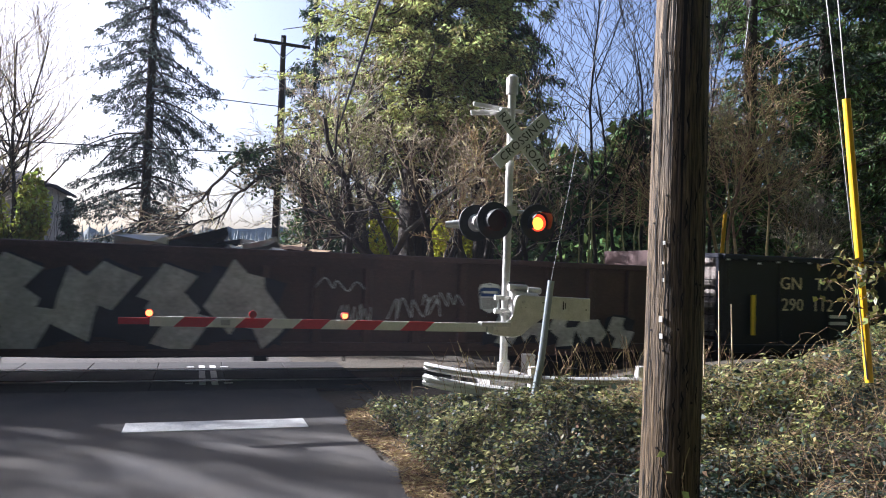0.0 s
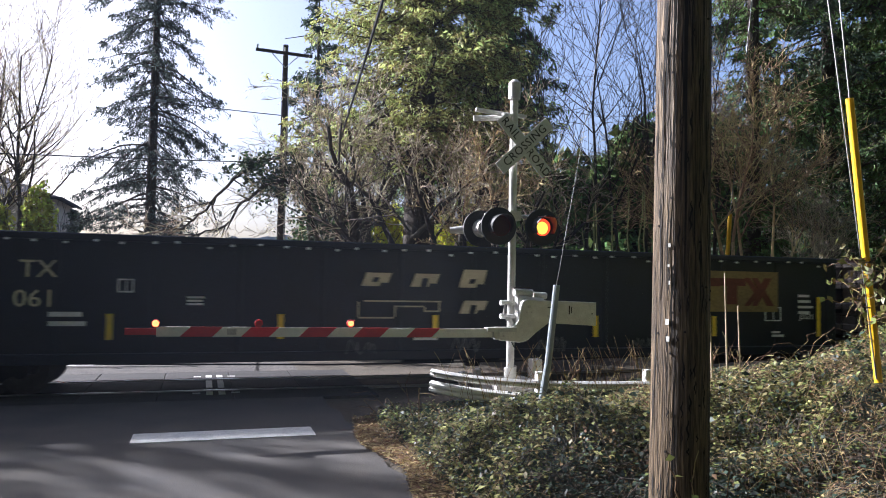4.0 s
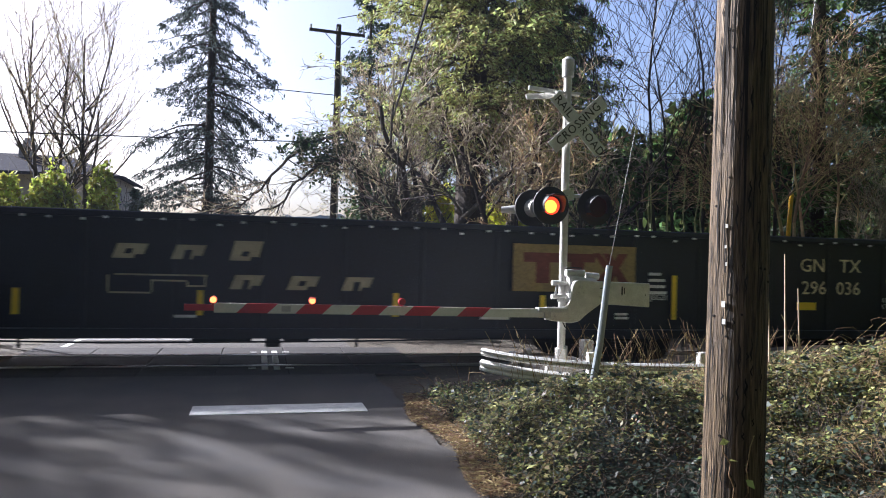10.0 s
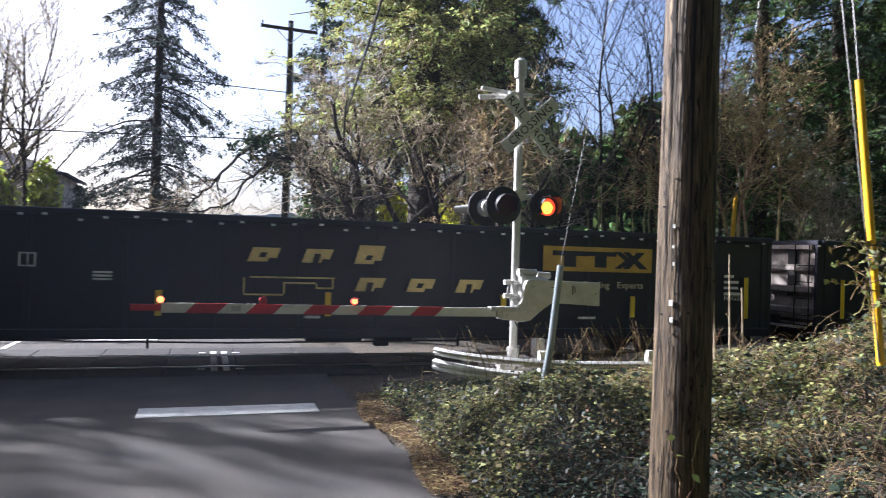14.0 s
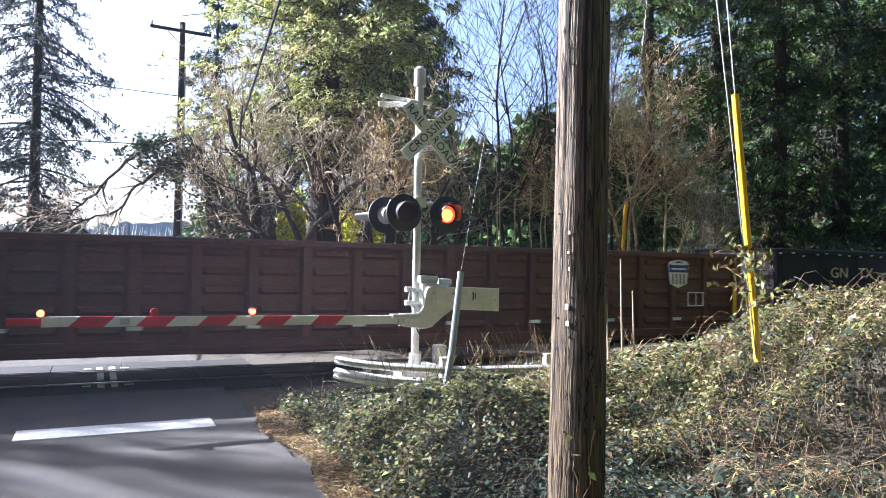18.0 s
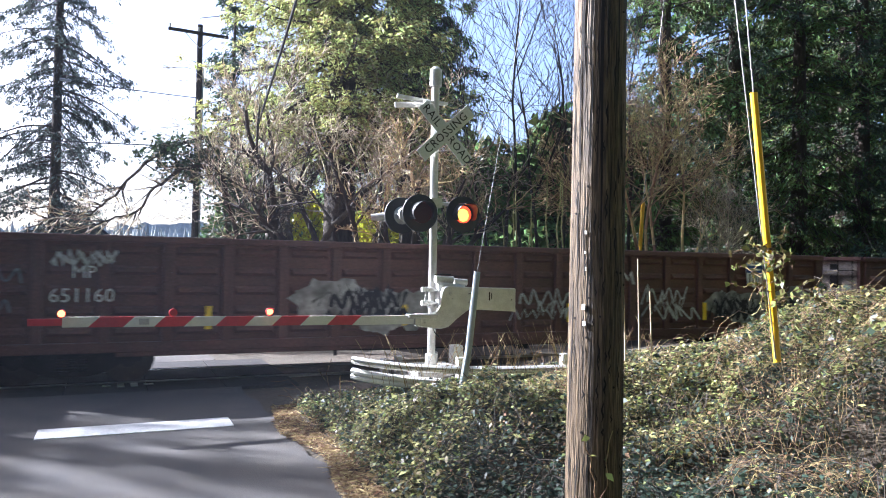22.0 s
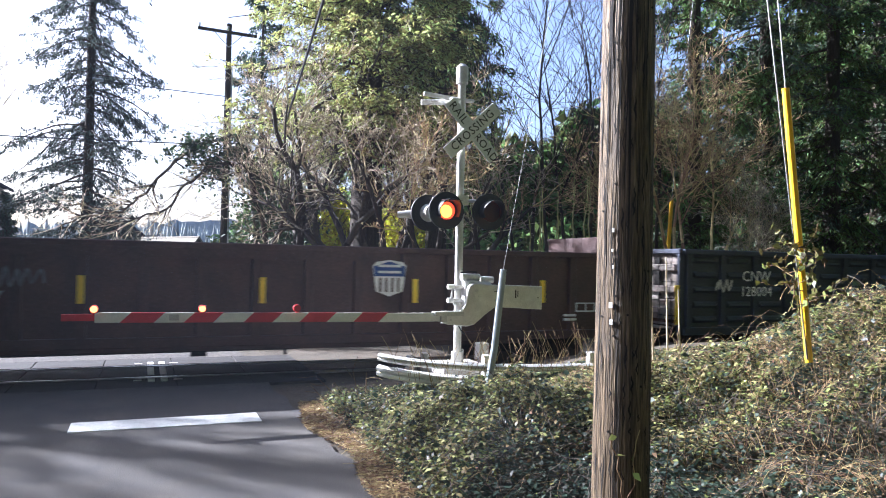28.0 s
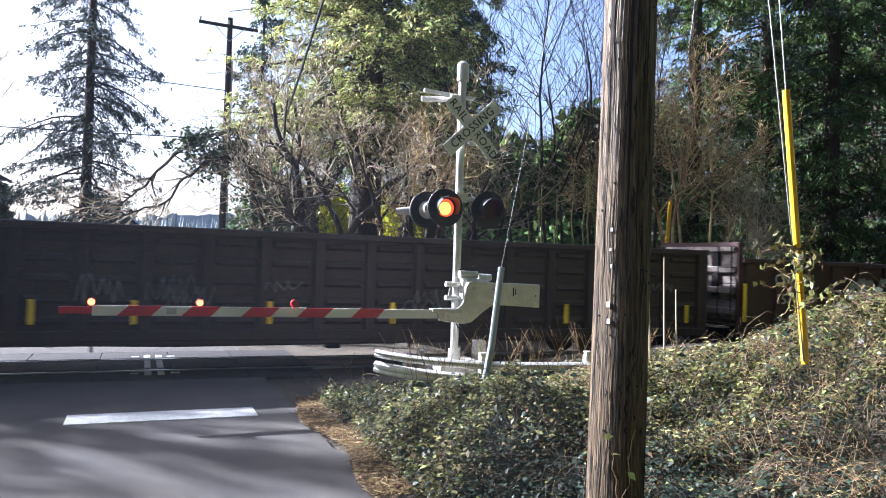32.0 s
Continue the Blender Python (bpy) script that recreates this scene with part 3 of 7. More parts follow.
            box(bm, (x + s * 0.07, ys * 0.62, (endtop + low) / 2 + 0.35), (0.06, 0.22, endtop - low - 1.1))
            part("end_slot", bm, "truck", end, "dark bar imitating a shaded recess in the end wall")
        for k in range(5):
            z = low + 0.05 + k * 0.4
            bm = bmesh.new()
            pipe(bm, [(x + s * 0.1, -1.3, z), (x + s * 0.2, -1.3, z), (x + s * 0.2, -0.85, z), (x + s * 0.1, -0.85, z)], 0.012, 6)
            part("ladder_rung", bm, "truck", end)
        bm = bmesh.new()
        box(bm, (x + s * 0.3, 0, 0.84), (0.6, 0.2, 0.24))
        box(bm, (x + s * 0.62, s * 0.06, 0.84), (0.24, 0.24, 0.3))
        box(bm, (x + s * 0.7, -s * 0.12, 0.84), (0.14, 0.12, 0.28))
        box(bm, (x + s * 0.14, 0, 0.84), (0.1, 0.6, 0.36))
        part("coupler", bm, "truck", car, bevel=0.02)
        bm = bmesh.new()
        pts = [(x + s * (0.12 + 0.5 * k / 8), -0.4, 0.74 - 0.46 * math.sin(math.pi * k / 16) ** 1.3) for k in range(9)]
        pipe(bm, pts, 0.036, 7)
        part("brake_hose", bm, "rubber", car)
        if s < 0:
            # hand brake: wheel, housing and chain rod on the end
            bm = bmesh.new()
            pipe(bm, [(x - 0.3, 0.5 + 0.26 * math.cos(k * math.pi / 8), low + 1.15 + 0.26 * math.sin(k * math.pi / 8)) for k in range(17)], 0.016, 6)
            for k in range(4):
                a = k * math.pi / 4
                rod(bm, (x - 0.3, 0.5 - 0.26 * math.cos(a), low + 1.15 - 0.26 * math.sin(a)), (x - 0.3, 0.5 + 0.26 * math.cos(a), low + 1.15 + 0.26 * math.sin(a)), 0.011, n=6)
            rod(bm, (x - 0.3, 0.5, low + 1.15), (x - 0.1, 0.5, low + 1.15), 0.03, n=8)
            part("brake_wheel", bm, "truck", end, "dark hand brake wheel")
            bm = bmesh.new()
            box(bm, (x - 0.16, 0.5, low + 0.95), (0.12, 0.3, 0.6))
            part("brake_housing", bm, "truck", end, bevel=0.02)
            bm = bmesh.new()
            box(bm, (x - 0.24, 0, low + 0.16), (0.34, 2.3, 0.04))
            part("crossover_step", bm, "galv", end, "thin steel crossover step", bevel=0.005)
        bm = bmesh.new()
        pipe(bm, [(x - s * 0.12, -1.5, low), (x - s * 0.12, -1.5, low - 0.28), (x - s * 0.5, -1.5, low - 0.28), (x - s * 0.5, -1.5, low)], 0.016, 6)
        part("sill_step", bm, "truck", car)
        add_truck(car, s * (half - 1.72))
    # brake cylinder, reservoir and rods under the floor
    bm = bmesh.new()
    rod(bm, (-0.5, -0.7, 0.6), (0.6, -0.7, 0.6), 0.16, n=14)
    rod(bm, (1.2, -0.55, 0.58), (1.7, -0.55, 0.58), 0.14, n=14)
    box(bm, (1.0, -0.8, 0.5), (0.28, 0.2, 0.26))
    pipe(bm, [(-half + 2.6, -0.9, 0.56), (-2, -0.95, 0.46), (2.2, -0.95, 0.48), (half - 2.6, -0.9, 0.56)], 0.018, 6)
    for x in (-3.4, 2.6):
        box(bm, (x, -0.95, 0.5), (0.05, 0.05, 0.26))
    part("brake_gear", bm, "truck", car)
    return car


def plate(car, name, x0, x1, z0, z1, material, label="", lift=0.0, slant=0.0, face=FACE):
    """A thin flat plate or painted area on the side, standing lift proud of it."""
    bm = bmesh.new()
    prism(bm, [(x0, z0), (x1, z0), (x1 + slant, z1), (x0 + slant, z1)], face - 0.004 - lift, face + 0.004)
    return part(name, bm, material, car, label)


def bars(car, xs, z0, z1):
    for x in xs:
        plate(car, "reflector", x - 0.055, x + 0.055, z0, z1, "yreflect", "yellow reflective strip", 0.004)


def shield(car, x0, x1, z0, z1):
    w = x1 - x0
    bm = bmesh.new()
    prism(bm, [(x0 + 0.1 * w, z0 + 0.1), (x0 + w / 2, z0), (x1 - 0.1 * w, z0 + 0.1), (x1, z1 - 0.12), (x1 - 0.1 * w, z1 - 0.04), (x0 + w / 2, z1), (x0 + 0.1 * w, z1 - 0.04), (x0, z1 - 0.12)], FACE - 0.008, FACE + 0.004)
    sh = part("shield_emblem", bm, "letterwhite", car, "blue and white striped shield emblem")
    zm = z0 + (z1 - z0) * 0.55
    bm = bmesh.new()
    prism(bm, [(x0 + 0.05 * w, zm), (x1 - 0.05 * w, zm), (x1 - 0.03 * w, z1 - 0.13), (x0 + w / 2, z1 - 0.03), (x0 + 0.03 * w, z1 - 0.13)], FACE - 0.013, FACE - 0.009)
    part("shield_band", bm, "blue", sh)
    for k in range(4):
        xa = x0 + w * (0.19 + 0.18 * k)
        plate(sh, "shield_stripe", xa, xa + w * 0.07, z0 + 0.09, zm - 0.03, "brown", "", 0.006)
    for k in range(2):
        plate(sh, "shield_line", x0 + 0.16 * w, x1 - 0.16 * w, zm + 0.06 + 0.12 * k, zm + 0.11 + 0.12 * k, "letterwhite", "", 0.012)


def ribbon(bm, pts, w, y, z0, z1):
    """A flat stroke of paint of half width w along the points, with slanted chisel ends."""
    prev = None
    n = len(pts)
    for k, (px, pz) in enumerate(pts):
        q, p = pts[min(k + 1, n - 1)], pts[max(k - 1, 0)]
        d = Vector((q[0] - p[0], q[1] - p[1]))
        d = (d.normalized() if d.length > 1e-6 else Vector((1, 0))) * w
        v = [bm.verts.new((px - d.y * c + d.x * c * 0.3, y, min(z1, max(z0, pz + d.x * c + d.y * c * 0.3)))) for c in (1, -1)]
        if prev:
            bm.faces.new((prev[0], prev[1], v[1], v[0]))
        prev = v


def curve_through(pts, n=4):
    """Points of a smooth curve through the given ones."""
    out = []
    for i in range(len(pts) - 1):
        p0, p1, p2, p3 = (Vector(pts[min(max(i + k, 0), len(pts) - 1)]) for k in (-1, 0, 1, 2))
        for k in range(n):
            t = k / n
            out.append(tuple(0.5 * (2 * p1 + (p2 - p0) * t + (2 * p0 - 5 * p1 + 4 * p2 - p3) * t * t + (3 * p1 - p0 - 3 * p2 + p3) * t ** 3)))
    return out + [tuple(pts[-1])]


def strokes(car, x0, x1, z0, z1, count, seed, material="spray", width=0.05, name="graffiti"):
    """Sprayed scrawls: long looping lines of paint in rows, no letters that could be read."""
    rng = random.Random(seed)
    lift = 0.0
    for _ in range(max(1, count // 7)):
        h = min(rng.uniform(0.25, 0.6), (z1 - z0) * 0.9)
        ln = min(rng.uniform(0.6, 1.5), x1 - x0)
        xa, zb = rng.uniform(x0, x1 - ln), rng.uniform(z0, z1 - h)
        m = rng.randint(6, 11)
        pts = [(xa + ln * k / m + rng.uniform(-0.35, 0.25) * ln / m * 2, zb + h * (0.12 + 0.7 * (k % 2) + rng.uniform(-0.12, 0.18))) for k in range(m + 1)]
        lift += 0.0006
        bm = bmesh.new()
        ribbon(bm, curve_through(pts) if rng.random() < 0.6 else pts, width * rng.uniform(0.35, 0.75), FACE - 0.008 - lift, z0, z1)
        part(name, bm, material, car, "sprayed graffiti scrawl")


def swoosh(bm, pts, y, rng, j=0.05):
    """A filled shape with a softly wandering edge through the given corners."""
    out = []
    n = len(pts)
    for i in range(n):
        a, b = Vector(pts[i]), Vector(pts[(i + 1) % n])
        nrm = Vector((b.y - a.y, a.x - b.x))
        bow = rng.uniform(-0.12, 0.16)
        for k in range(6):
            t = k / 6
            q = a.lerp(b, t) + nrm * bow * 4 * t * (1 - t)
            out.append((q.x + rng.uniform(-j, j) * 0.25, min(2.33, max(0.7, q.y + rng.uniform(-j, j) * 0.25))))
    vs = [bm.verts.new((x, y, z)) for x, z in out]
    c = bm.verts.new((sum(v.co.x for v in vs) / len(vs), y, sum(v.co.z for v in vs) / len(vs)))
    for i in range(len(vs)):
        bm.faces.new((vs[i], vs[(i + 1) % len(vs)], c))


# bones of big angular mural shapes, in a unit square
SHAPES = (((0.0, 0.75), (0.35, 0.1), (1.0, 0.3)), ((0.1, 0.1), (0.35, 0.9), (0.95, 0.6)), ((0.0, 0.3), (0.5, 0.95), (0.6, 0.15), (1.0, 0.55)), ((0.05, 0.9), (0.6, 0.7), (0.3, 0.15), (0.95, 0.05)))


def blocks(car, x0, x1, z0, z1, count, seed, name="graffiti_mural"):
    """A large mural: broad pale angular strokes with dark edges over a ragged dark fill, each shape a part of its own."""
    rng = random.Random(seed)
    w = (x1 - x0) / count
    broad = min(0.36, 0.25 * (z1 - z0))
    for k in range(count):
        xa = x0 + k * w
        lf = FACE - 0.006 - 0.0015 * k
        bd = bmesh.new()
        swoosh(bd, [(xa - 0.1, z0), (xa + w, z0), (xa + w * 1.05, z1 - rng.uniform(0.05, 0.4)), (xa, z1 - rng.uniform(0.0, 0.3))], lf, rng)
        part(name, bd, "spraydark", car, "dark fill of the graffiti mural")
        lean = rng.uniform(-0.2, 0.25)
        bone = SHAPES[(seed + k * 2 + rng.randint(0, 1)) % len(SHAPES)]
        pts = [(xa + w * (0.08 + 0.84 * u) + lean * v * 0.5, z0 + 0.12 + (z1 - z0 - 0.26) * v + rng.uniform(-0.06, 0.06)) for u, v in bone]
        for nm, wid, lift, label in (("spraydark", broad + 0.05, 0.012, "dark edge of a graffiti shape"), ("spray", broad, 0.016, "pale angular graffiti shape")):
            for j, (p, q) in enumerate(zip(pts[:-1], pts[1:])):
                bm = bmesh.new()
                mid = (p[0] * 0.5 + q[0] * 0.5 + rng.uniform(-0.05, 0.05), p[1] * 0.5 + q[1] * 0.5)
                ribbon(bm, [p, mid, q], wid * rng.uniform(0.8, 1.2), lf - lift - 0.0004 * j, 0.68, 2.36)
                part(name, bm, nm, car, label)


def bubble(car, x0, x1, z0, z1, count, seed):
    """A worn pale cloud of paint with dark scrawls over it."""
    rng = random.Random(seed)
    w = (x1 - x0) / count
    for k in range(count):
        bm = bmesh.new()
        xa, r = x0 + (k + 0.5) * w, w * rng.uniform(0.75, 1.0)
        zc, h = (z0 + z1) / 2 + rng.uniform(-0.1, 0.12), (z1 - z0) / 2 * rng.uniform(0.75, 1.0)
        swoosh(bm, [(xa + r * math.cos(a) * rng.uniform(0.85, 1.1), zc + h * math.sin(a) * rng.uniform(0.85, 1.1)) for a in (0.2, 1.1, 2.0, 2.9, 3.8, 4.6, 5.5)][::-1], FACE - 0.006 - 0.001 * k, rng, 0.2)
        part("graffiti_cloud", bm, "sprayworn", car, "worn pale cloud of spray paint")
    strokes(car, x0, x1, z0 + 0.15, z1 - 0.1, count * 16, seed + 1, "spraydark", 0.06)
    strokes(car, x0, x1, z0, z1, count * 5, seed + 2, "spraydim", 0.035)


def smallprint(car, x, z, rows, seed, w=0.3, step=0.09, h=0.05):
    rng = random.Random(seed)
    for k in range(rows):
        plate(car, "stencil_line", x, x + w * rng.uniform(0.5, 1), z - k * step, z - k * step + h, "letterwhite", "", 0.003)


def data_box(car, x0, x1, z0, z1):
    t = 0.025
    for a in ((x0, x1, z0, z0 + t), (x0, x1, z1 - t, z1), (x0, x0 + t, z0 + t, z1 - t), (x1 - t, x1, z0 + t, z1 - t), ((x0 + x1) / 2, (x0 + x1) / 2 + t * 0.7, z0 + t, z1 - t)):
        plate(car, "stencil_frame", *a, "letterwhite", "", 0.003)


def dress_smooth(car, number, px0, px1, pz0, pz1, style, mark_x, mark_w, seed):
    """Black car: yellow panel at the front, slanted yellow letter blocks amidships, number at the rear."""
    faded = style == "faded"
    panel = plate(car, "sign_panel", px0, px1, pz0, pz1, "logofaded" if faded else "logoyellow", "dull yellow panel with faded red block shapes", 0.012)
    w, h = px1 - px0, pz1 - pz0
    f = FACE - 0.014
    col = {"red": "logored", "faded": "logoredfaded"}.get(style, "carblack")
    cream = "lettergrey" if faded else "lettergold"

    def blk(pts, k):
        bm = bmesh.new()
        prism(bm, [(px0 + w * a, pz0 + h * b) for a, b in pts], f - 0.006 - 0.001 * k, f)
        part("panel_shape", bm, col, panel)
    blk([(0.08, 0.62), (0.4, 0.62), (0.4, 0.82), (0.08, 0.82)], 0)
    blk([(0.18, 0.18), (0.29, 0.18), (0.29, 0.62), (0.18, 0.62)], 0)
    blk([(0.36, 0.64), (0.66, 0.64), (0.66, 0.82), (0.36, 0.82)], 1)
    blk([(0.46, 0.18), (0.57, 0.18), (0.57, 0.64), (0.46, 0.64)], 0)
    blk([(0.64, 0.15), (0.7, 0.15), (0.81, 0.48), (0.7, 0.84), (0.64, 0.84), (0.74, 0.48)], 3)
    blk([(0.72, 0.15), (0.78, 0.15), (0.93, 0.84), (0.85, 0.84)], 4)
    blk([(0.88, 0.15), (0.96, 0.15), (0.78, 0.84), (0.72, 0.84)], 5)
    # slanted letter blocks in two rows, each block with a dark counter
    for row, z0, xs in ((0, 2.02, (-1.56, -0.58, 0.42)), (1, 1.5, (0.44, 1.45, 2.46))):
        for i, x in enumerate(xs):
            hh = 0.36 if (row == 0 and i == 2) else 0.26
            b = plate(car, "letter_block", x, x + 0.5, z0, z0 + hh, cream, "slanted cream letter block", 0.004, 0.1)
            plate(b, "block_gap", x + 0.2, x + 0.32, z0 + (0.0 if (row + i) % 2 else 0.08), z0 + 0.17, "carblack", "", 0.009, 0.04)
            plate(b, "block_gap", x + 0.36, x + 0.56, z0 - 0.001, z0 + 0.07, "carblack", "", 0.009, 0.03)
    for a in ((-1.5, 0.05, 1.72, 1.75), (-1.6, -0.9, 1.4, 1.43), (-0.9, -0.3, 1.62, 1.65), (0.0, 0.03, 1.56, 1.72), (-1.62, -1.59, 1.43, 1.72), (-0.9, -0.87, 1.43, 1.65), (-0.3, 0.03, 1.53, 1.56), (-0.3, -0.27, 1.53, 1.62)):
        plate(car, "outline_mark", *a, cream, "", 0.004)
    lettering("reporting_mark", "GN   TX", 0.42, "letter", car, (mark_x, FACE - 0.005, 2.21), sx=mark_w)
    lettering("car_number", number.replace(" ", "  "), 0.42, "letter", car, (mark_x + 0.03, FACE - 0.005, 1.71), sx=mark_w)
    if style == "black":
        lettering("slogan", "Railcar   Pooling   Experts", 0.2, "letter", car, ((px0 + px1) / 2, FACE - 0.005, pz0 - 0.28), sx=1.05)
    if style == "red":
        for x in (-9.05, -2.9, 0.2, 9.0):
            plate(car, "orange_patch", x, x + 0.48, 1.23, 1.4, "yreflect", "", 0.003)
        lettering("load_stencil", "LD LMT  210600", 0.14, "letterwhite", car, (-6.3, FACE - 0.005, 1.47), sx=1.0)
        lettering("load_stencil", "LT WT     75400", 0.14, "letterwhite", car, (-6.3, FACE - 0.005, 1.33), sx=1.0)
    else:
        bars(car, (9.45, -9.15), 1.0, 1.93)
        bars(car, (-5.95, -3.05, -0.06, 3.5, 6.5), 1.02, 1.47)
        smallprint(car, -6.9, 1.42, 2, seed + 1, 0.7, 0.16, 0.08)
    data_box(car, 7.9, 8.35, 1.36, 1.68) if style != "black" else data_box(car, 7.85, 8.35, 1.3, 1.57)
    smallprint(car, 8.85, 1.92, 4, seed, 0.45, 0.13, 0.06)
    lettering("stencil", {"red": "NSG21", "black": "NSG20"}.get(style, "JSG21"), 0.17, "letterwhite", car, (9.1, FACE - 0.005, 1.5 - 0.04))
    smallprint(car, 5.2, 0.98, 1, seed + 2, 0.6, 0.1, 0.05)
    smallprint(car, 8.1, 1.08, 2, seed + 3, 0.4, 0.08, 0.05)
    smallprint(car, -0.5, 0.98, 1, seed + 4, 0.5, 0.1, 0.05)
    data_box(car, mark_x + 1.76, mark_x + 2.02, 1.84, 2.08)
    smallprint(car, mark_x + 2.9, 1.75, 3, seed + 9, 0.32, 0.06, 0.035)
    # pale clips along the top chord
    clip = None
    for k in range(44):
        x = -9.9 + k * 0.46
        if clip is None:
            bm = bmesh.new()
            box(bm, (0, 0, 0), (0.075, 0.02, 0.04))
            c = part("chord_clip", bm, "letterwhite", car)
            clip = c.data
        else:
            c = new("chord_clip", clip)
            c.parent = car
        c.location = (x + 0.05 * math.sin(k * 2.7), FACE - 0.02, 2.72 + 0.02 * math.sin(k * 1.9) - (0.05 if k % 5 == 2 else 0.0))


CARS = []


BODY = {"side_wall", "top_chord", "side_sill", "car_floor", "centre_sill", "end_wall", "coupler", "brake_hose", "sill_step", "truck", "brake_gear", "chord_web"}


def add_car(car, centre, slip=0.0):
    """Puts the car in the train; slip moves its body along under its signs."""
    for o in car.children:
        if slip and o.name.split(".")[0] not in BODY:
            o.location.x -= slip
    CARS.append((car, centre + slip))


black = gondola("smooth", "black painted steel gondola car with yellow sign panel", 2.85, 0.6, 9.97, "carblack", 1.48)
gold_cars = (("290 112", 21.35, 5.6, 8.25, 1.57, 2.49, "faded", -7.6, 1.05), ("298 061", -20.73, 5.6, 8.25, 1.57, 2.49, "faded", -7.6, 1.05), ("296 036", -41.72, 4.17, 7.01, 1.48, 2.62, "red", -8.2, 1.05), ("290 002", -63.27, 5.85, 8.53, 1.55, 2.5, "faded", -6.72, 0.94), ("295 243", -84.66, 4.36, 6.95, 1.98, 2.5, "black", -7.02, 1.18))
copies = [copy_thing(black, pose(0, TRACK_Y, 0)) for _ in gold_cars[1:]]
for k, (car, spec) in enumerate(zip([black] + copies, gold_cars)):
    if k == 1:
        for gx in (-1.5, 0.6, 2.5, 4.7):
            strokes(car, gx - 0.3, gx + 0.3, 0.68, 1.05, 6, 300 + int(gx * 10), "spraydim", 0.02)
    dress_smooth(car, spec[0], *spec[2:9], 10 + k)
    add_car(car, spec[1], (0.0, 0.0, 0.12, 0.25, 0.15)[k])

ribbed = gondola("pressed", "rusty brown steel gondola car with pressed side panels", 2.65, 0.62, 9.86, "brown2", 1.0)
grey = copy_thing(ribbed, pose(0, TRACK_Y, 0))
brown_h = copy_thing(ribbed, pose(0, TRACK_Y, 0))
brown_k = copy_thing(ribbed, pose(0, TRACK_Y, 0))
done = {}
for o in grey.children_recursive:
    if o.type == 'MESH' and o.data.materials and o.data.materials[0] == M["brown2"]:
        if o.data.name not in done:
            done[o.data.name] = o.data.copy()
            done[o.data.name].materials[0] = M["cargrey"]
        o.data = done[o.data.name]
done = {}
for o in brown_k.children_recursive:
    if o.type == 'MESH' and o.data.materials and o.data.materials[0] == M["brown2"]:
        if o.data.name not in done:
            done[o.data.name] = o.data.copy()
            done[o.data.name].materials[0] = M["browndark"]
        o.data = done[o.data.name]
tagged(ribbed, "rusty red-brown steel gondola car with pressed side panels and white number")
tagged(brown_h, "rusty brown steel gondola car with pale graffiti on its side")
tagged(grey, "faded blue-black steel gondola car with white number and graffiti")
tagged(brown_k, "dull dark brown steel gondola car with faint graffiti")
# first brown car
plate(ribbed, "number_panel", -8.38, -6.98, 1.63, 2.5, "patchred", "repainted red-brown number patch", 0.004)
plate(ribbed, "dark_patch", -8.3, -7.02, 1.64, 1.99, "black", "", 0.008)
plate(ribbed, "dark_patch", -8.0, -7.22, 1.992, 2.31, "black", "", 0.008)
lettering("reporting_mark", "M P", 0.42, "letterwhite", ribbed, (-7.65, FACE - 0.014, 2.12))
lettering("car_number", "650191", 0.38, "letterwhite", ribbed, (-7.6, FACE - 0.014, 1.8))
shield(ribbed, 7.63, 8.29, 1.78, 2.47)
data_box(ribbed, 8.27, 8.78, 1.33, 1.68)
for x in np.arange(-8.6, 9, 2.05):
    plate(ribbed, "white_reflector", x, x + 0.26, 0.99, 1.06, "letterwhite", "", 0.003)
smallprint(ribbed, -7.9, 1.05, 2, 5, 0.5)
bars(ribbed, (-9.8, 9.85), 0.95, 1.85)
add_car(ribbed, -106.05, 0.2)
# second brown car
strokes(brown_h, -8.2, -7.2, 2.08, 2.4, 22, 3)
lettering("reporting_mark", "MP", 0.3, "letterwhite", brown_h, (-7.7, FACE - 0.014, 2.0))
lettering("car_number", "651160", 0.34, "letterwhite", brown_h, (-7.72, FACE - 0.014, 1.6))
strokes(brown_h, -9.6, -8.6, 1.2, 2.2, 16, 4, "spraydim", 0.05)
bubble(brown_h, -3.8, -1.1, 0.85, 1.95, 3, 6)
strokes(brown_h, 0.2, 3.5, 1.0, 1.9, 34, 7, width=0.03)
bubble(brown_h, 6.2, 9.5, 0.8, 1.75, 4, 8)
strokes(brown_h, 4.0, 6.2, 0.9, 1.9, 30, 12, width=0.04)
strokes(brown_h, 3.0, 4.0, 1.5, 2.3, 12, 9)
shield(brown_h, 7.35, 7.95, 1.79, 2.47)
plate(brown_h, "pale_patch", 7.3, 8.0, 1.0, 1.5, "spray", "", 0.003)
bars(brown_h, (-9.85, 10.0 - 0.12), 0.97, 1.84)
bars(brown_h, (-5.66, -1.87, 2.07, 6.01), 1.0, 1.42)
add_car(brown_h, -127.53, 0.28)
# dark car
lettering("reporting_mark", "CNW", 0.36, "letterwhite", grey, (-7.5, FACE - 0.014, 2.02))
lettering("car_number", "128004", 0.34, "letterwhite", grey, (-7.5, FACE - 0.014, 1.65))
strokes(grey, -8.8, -8.3, 1.5, 2.1, 6, 21)
strokes(grey, -6.6, -3.0, 1.0, 2.1, 34, 22, "spraydim", 0.03)
strokes(grey, 1.2, 6.0, 1.0, 1.9, 20, 23, "spraydim", 0.03)
strokes(grey, 6.6, 9.3, 1.0, 1.9, 20, 24, "spraydim", 0.025)
data_box(grey, 7.6, 8.1, 1.3, 1.6)
bars(grey, (-9.9, 9.88), 0.88, 1.8)
